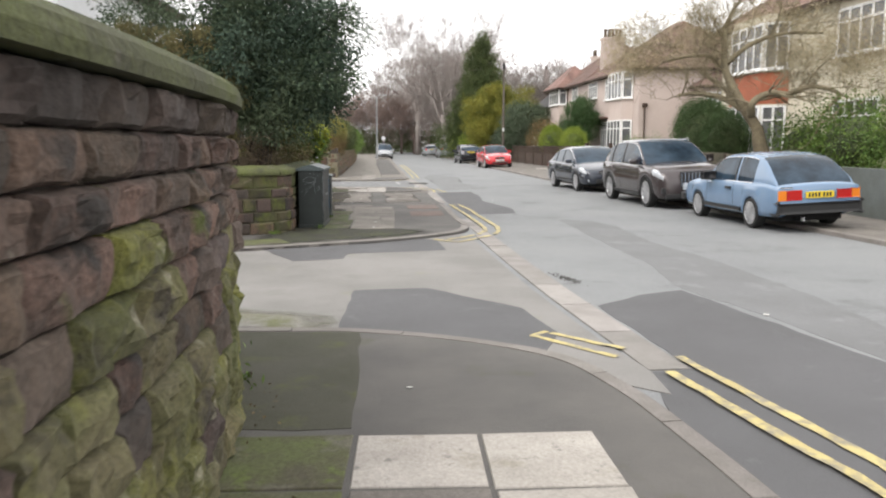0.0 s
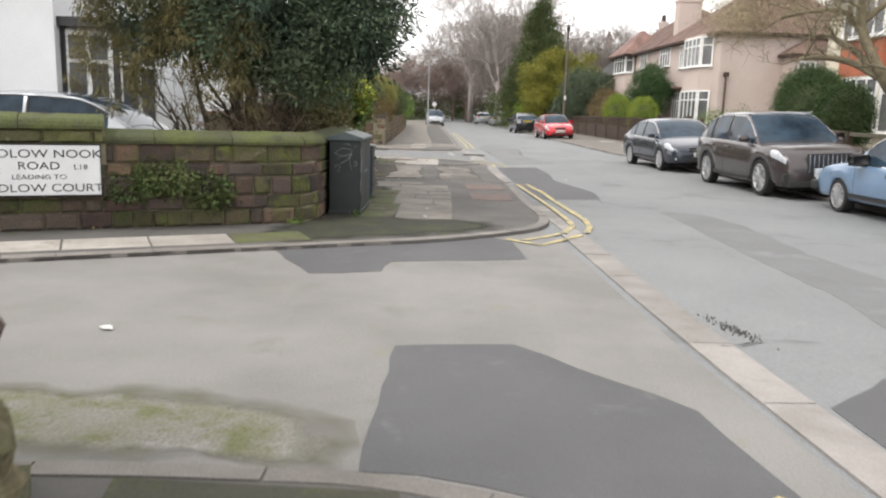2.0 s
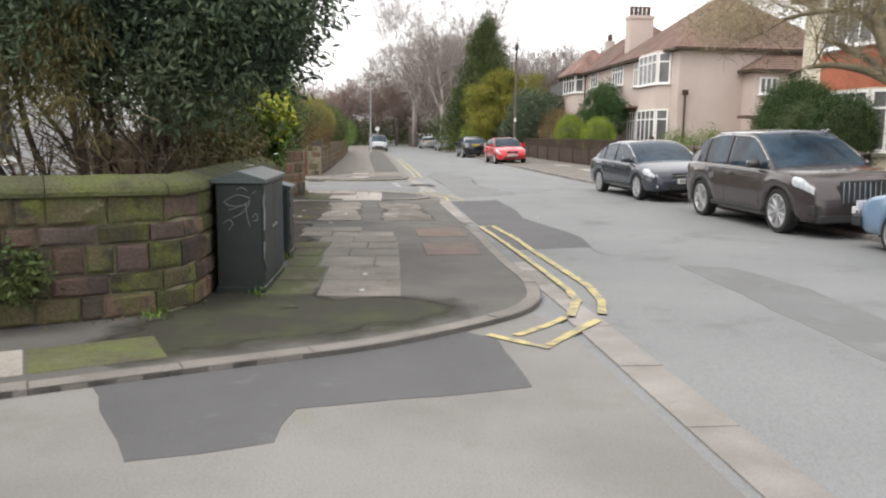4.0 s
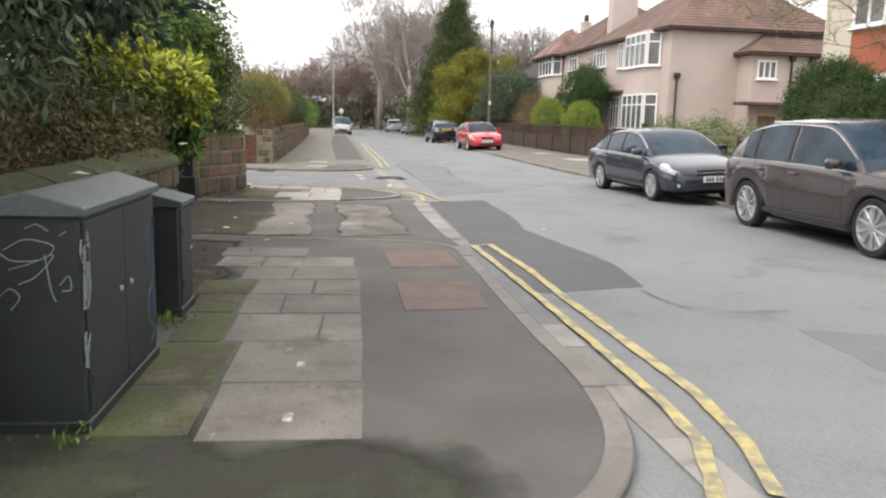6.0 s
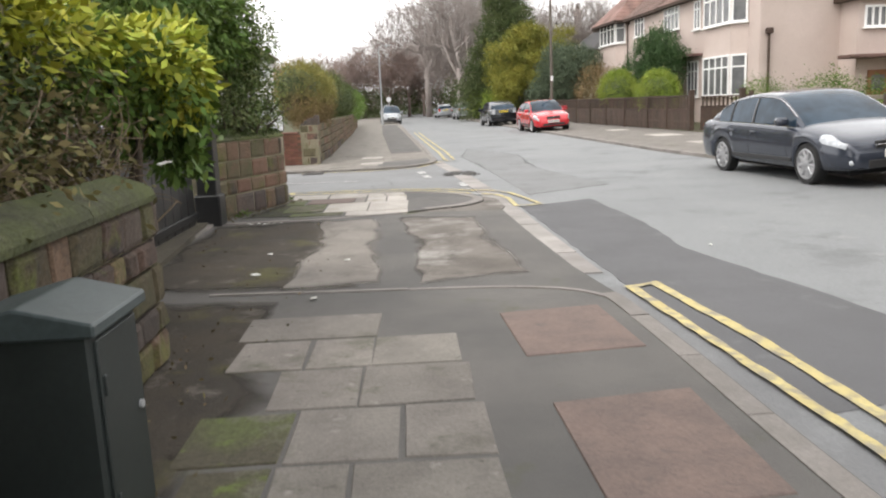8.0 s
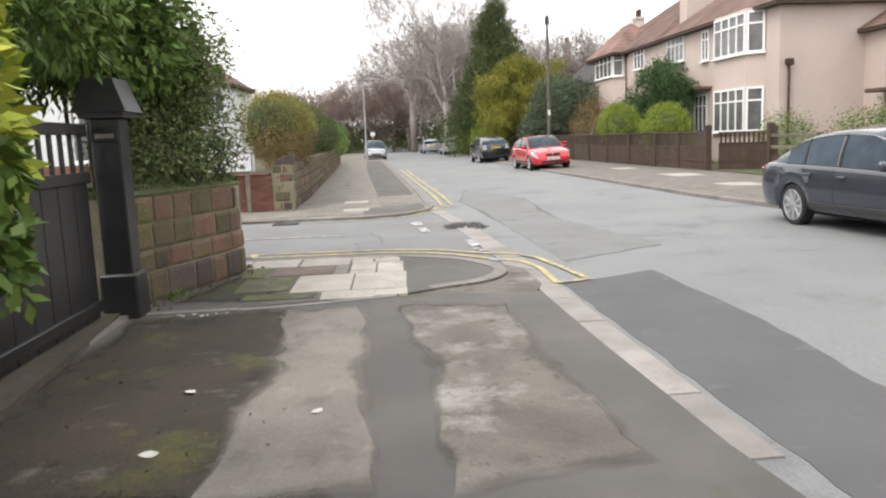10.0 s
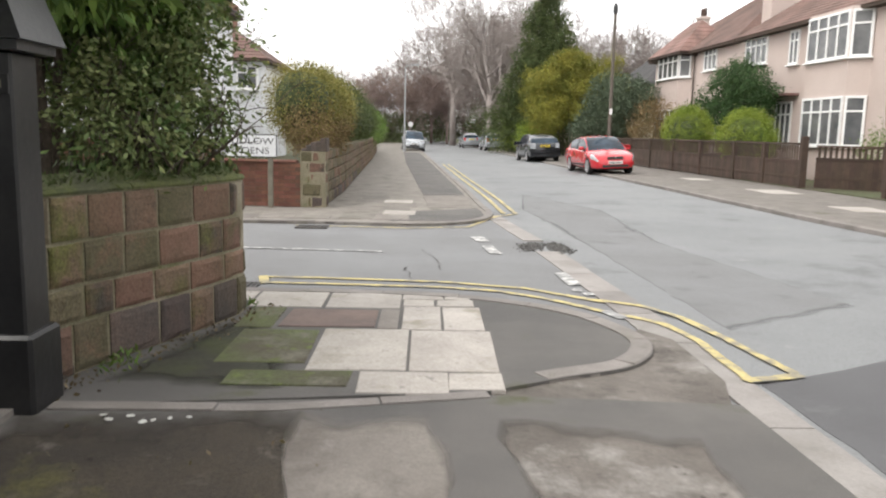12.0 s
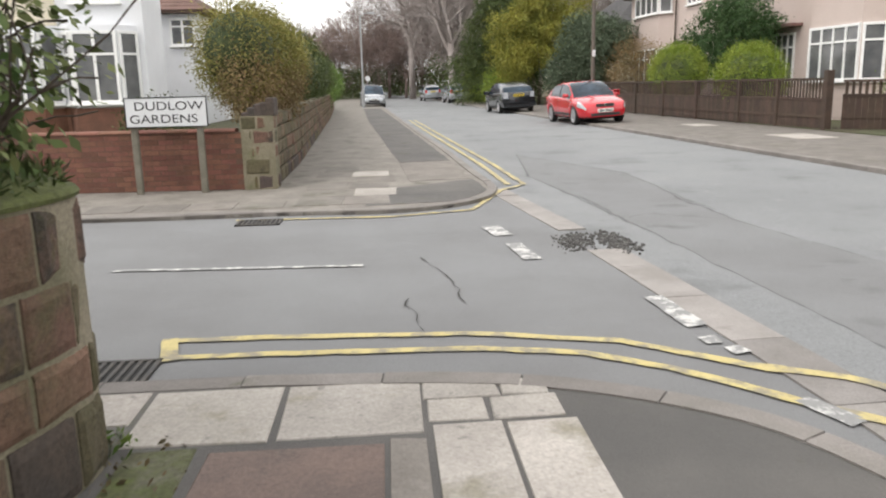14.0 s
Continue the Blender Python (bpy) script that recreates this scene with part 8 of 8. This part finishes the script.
gate_post(23.95)
plate = thing("name_plate", "small dark name plate with a pale bar on a gate post", "name plate", Matrix.Translation((-3.28, 23.815, 1.68)))
bm = bmesh.new()
box(bm, -0.12, -0.012, -0.04, 0.12, 0.0, 0.06, 0.003)
pb = part("board", bm, M_black, plate)
bm = bmesh.new()
box(bm, -0.085, -0.0145, -0.01, 0.085, -0.012, 0.03)
part("lettering_bar", bm, M_post, pb)
gate_post(18.6)
bm = bmesh.new()
ribbon(bm, [Vector((-3.18, 18.4)), Vector((-3.2, 22.2)), Vector((-3.22, 23.8))], 0.0, 0.22, -0.05, 0.035)
tagged(mesh_object("trim_sill", bm, M_kerb), "worn stone sill under a gate", "sill", kind="structure")


# street name signs
def sign(label, m, w, h, z, lines, posts):
    root = thing("street_sign", label, "street sign", m)
    bm = bmesh.new()
    box(bm, -w / 2, -0.012, z, w / 2, 0.012, z + h, 0.004)
    pl = part("plate", bm, M_sign, root)
    bm = bmesh.new()
    for a in ((-w / 2 - 0.012, z - 0.012, w / 2 + 0.012, z), (-w / 2 - 0.012, z + h, w / 2 + 0.012, z + h + 0.012), (-w / 2 - 0.012, z, -w / 2, z + h), (w / 2, z, w / 2 + 0.012, z + h)):
        box(bm, a[0], -0.018, a[1], a[2], 0.014, a[3])
    part("frame", bm, M_letter, root)
    for body, size, x, zz in lines:
        t = text(body, size, Matrix.Translation((x, -0.0135, zz)) @ Matrix.Rotation(radians(90), 4, "X"), pl, M_letter)
        t.scale = (1.25, 1.0, 1.0)
    for x in posts:
        bm = bmesh.new()
        box(bm, x - 0.045, 0.014, -0.1, x + 0.045, 0.1, z + h * 0.95, 0.012)
        part("post", bm, M_post, root)


sign("white street name sign with black letters on concrete posts", Matrix.Translation((-4.5, 34.72, 0.0)), 1.12, 0.4, 0.97, [("DUDLOW", 0.17, 0.04, 1.2), ("GARDENS", 0.17, -0.04, 1.02)], (-0.48, 0.44))
sign("white street name sign with black letters before a mossy wall", Matrix.Translation((-4.78, 11.22, 0.0)) @ Matrix.Rotation(math.atan2(0.46, 1.0), 4, "Z"), 1.25, 0.56, 0.42,
     [("DUDLOW NOOK", 0.13, 0.0, 0.84), ("ROAD", 0.12, 0.0, 0.71), ("L18", 0.08, 0.42, 0.71), ("LEADING TO", 0.075, 0.0, 0.6), ("DUDLOW COURT", 0.125, 0.0, 0.46)], ())


# brown timber fence across the road
def fence_panel(root, p0, p1, h, solid, pale=True):
    d = (p1 - p0)
    ln_ = d.length
    ang = math.atan2(d.y, d.x)
    m = Matrix.Translation((p0.x, p0.y, 0.05)) @ Matrix.Rotation(ang, 4, "Z")
    n = max(2, int(ln_ / 0.15))
    for k in range(n):
        bm = bmesh.new()
        x = k * ln_ / n
        w = ln_ / n
        box(bm, x + 0.002, -0.012, 0.02, x + w - 0.002, 0.012, solid, m=m)
        part("board", bm, M_fence, root)
        if h > solid + 0.05:
            bm = bmesh.new()
            box(bm, x + w * 0.22, -0.012, solid, x + w * 0.7, 0.012, h - 0.04, m=m)
            part("pale", bm, M_fence, root)
    for z in (0.3, solid - 0.03, h - 0.06):
        bm = bmesh.new()
        box(bm, 0, -0.04, z, ln_, 0.03, z + 0.07, m=m)
        part("rail", bm, M_fence, root)


def fence_post(root, p, h, w=0.14):
    bm = bmesh.new()
    box(bm, p.x - w / 2, p.y - w / 2, 0.0, p.x + w / 2, p.y + w / 2, h, 0.015)
    part("post", bm, M_fence, root)


fence = thing("timber_fence", "dark brown stained timber garden fence with open pales on top", "fence")
fp = [Vector((10.45, 43.6)), Vector((10.3, 46.0)), Vector((10.15, 48.2)), Vector((9.95, 51.2)), Vector((9.8, 54.2)), Vector((9.65, 57.2)), Vector((9.5, 60.2)), Vector((9.35, 63.2)), Vector((9.2, 66.5)), Vector((9.05, 70))]
for k, (a, b) in enumerate(zip(fp, fp[1:])):
    fence_panel(fence, a, b, 1.36, 0.8)
    fence_post(fence, a, 1.62 if k == 0 else 1.42, 0.2 if k == 0 else 0.13)
fence2 = thing("timber_fence", "set-back dark brown fence beside a drive opening", "fence")
fence_panel(fence2, Vector((12.2, 42.2)), Vector((10.75, 43.4)), 1.3, 0.9)
fence_post(fence2, Vector((12.2, 42.2)), 1.5)
rails = thing("rail_fence", "weathered post and rail fence with brown lower boards", "fence")
rp = [Vector((10.75, 39.6)), Vector((10.6, 36.6)), Vector((10.4, 33.6)), Vector((10.2, 30.6)), Vector((10.0, 27.6)), Vector((9.85, 24.8)), Vector((9.8, 22.6)), Vector((9.8, 20.0)), Vector((9.85, 17.0))]
for k, (a, b) in enumerate(zip(rp, rp[1:])):
    fence_post(rails, a, 1.6 if k == 0 else 1.3, 0.18 if k == 0 else 0.12)
    d = b - a
    m = Matrix.Translation((a.x, a.y, 0.05)) @ Matrix.Rotation(math.atan2(d.y, d.x), 4, "Z")
    for z in (1.12, 0.78):
        bm = bmesh.new()
        box(bm, 0, -0.035, z, d.length, 0.035, z + 0.1, 0.008, m)
        part("rail", bm, M_rail, rails)
    if k < 4:
        for j in range(4):
            bm = bmesh.new()
            box(bm, 0.02, -0.02, 0.03 + j * 0.14, d.length - 0.02, 0.01, 0.16 + j * 0.14, 0.004, m)
            part("board", bm, M_fence, rails)
    elif k < 6:
        for j in range(int(d.length / 0.16)):
            bm = bmesh.new()
            box(bm, 0.03 + j * 0.16, -0.05, 0.05, 0.12 + j * 0.16, -0.03, 1.25, 0.004, m)
            part("pale", bm, M_rail, rails)
# low grey wall behind the blue car
bm = bmesh.new()
box(bm, 9.75, 4, 0, 10.0, 16.9, 1.05)
structure(mesh_object("wall_opposite", bm, material("grey_green_panel", (0.13, 0.145, 0.14), 0.8, vary=((0.1, 0.11, 0.1), 1.0, 0.6), grain=(30, 0.1))), "low grey painted wall across the road", "wall")

# poles
pole = thing("utility_pole", "tall weathered timber utility pole", "utility pole", Matrix.Translation((7.0, 54.6, 0.03)))
bm = bmesh.new()
tube(bm, [(0, 0, -0.1), (0, 0, 3.5), (0, 0, 7.0)], [0.085, 0.075, 0.065], 10)
part("shaft", bm, M_pole, pole)
bm = bmesh.new()
lathe(bm, [(0.07, 6.7), (0.11, 6.75), (0.11, 7.0), (0.05, 7.15)], 10)
part("head", bm, M_plastic, pole)
bm = bmesh.new()
box(bm, -0.06, -0.13, 2.4, 0.06, -0.1, 2.65, 0.004)
part("plate", bm, M_sign, pole)
lamp = thing("street_lamp", "grey steel street lamp with a short arm", "street lamp", Matrix.Translation((-2.75, 78.5, 0.0)))
bm = bmesh.new()
tube(bm, [(0, 0, 0), (0, 0, 1.2), (0, 0, 1.25), (0, 0, 6.2)], [0.1, 0.1, 0.06, 0.05], 10)
part("column", bm, M_steel, lamp)
bm = bmesh.new()
tube(bm, [(0, 0, 6.1), (0.15, 0, 6.3), (0.6, 0, 6.35)], [0.035, 0.035, 0.03], 8)
part("arm", bm, M_steel, lamp)
bm = bmesh.new()
box(bm, 0.5, -0.09, 6.28, 1.0, 0.09, 6.4, 0.03)
part("lantern", bm, M_steel, lamp)
far_sign = thing("traffic_sign", "small far traffic sign on a grey post", "traffic sign", Matrix.Translation((-3.0, 112, 0.0)))
bm = bmesh.new()
tube(bm, [(0, 0, 0), (0, 0, 2.6)], [0.04, 0.04], 8)
part("post", bm, M_steel, far_sign)
bm = bmesh.new()
lathe(bm, [(0.3, -0.01), (0.3, 0.01)], 16, Matrix.Translation((0, -0.05, 2.3)) @ Matrix.Rotation(radians(90), 4, "X"))
part("disc", bm, M_sign, far_sign)
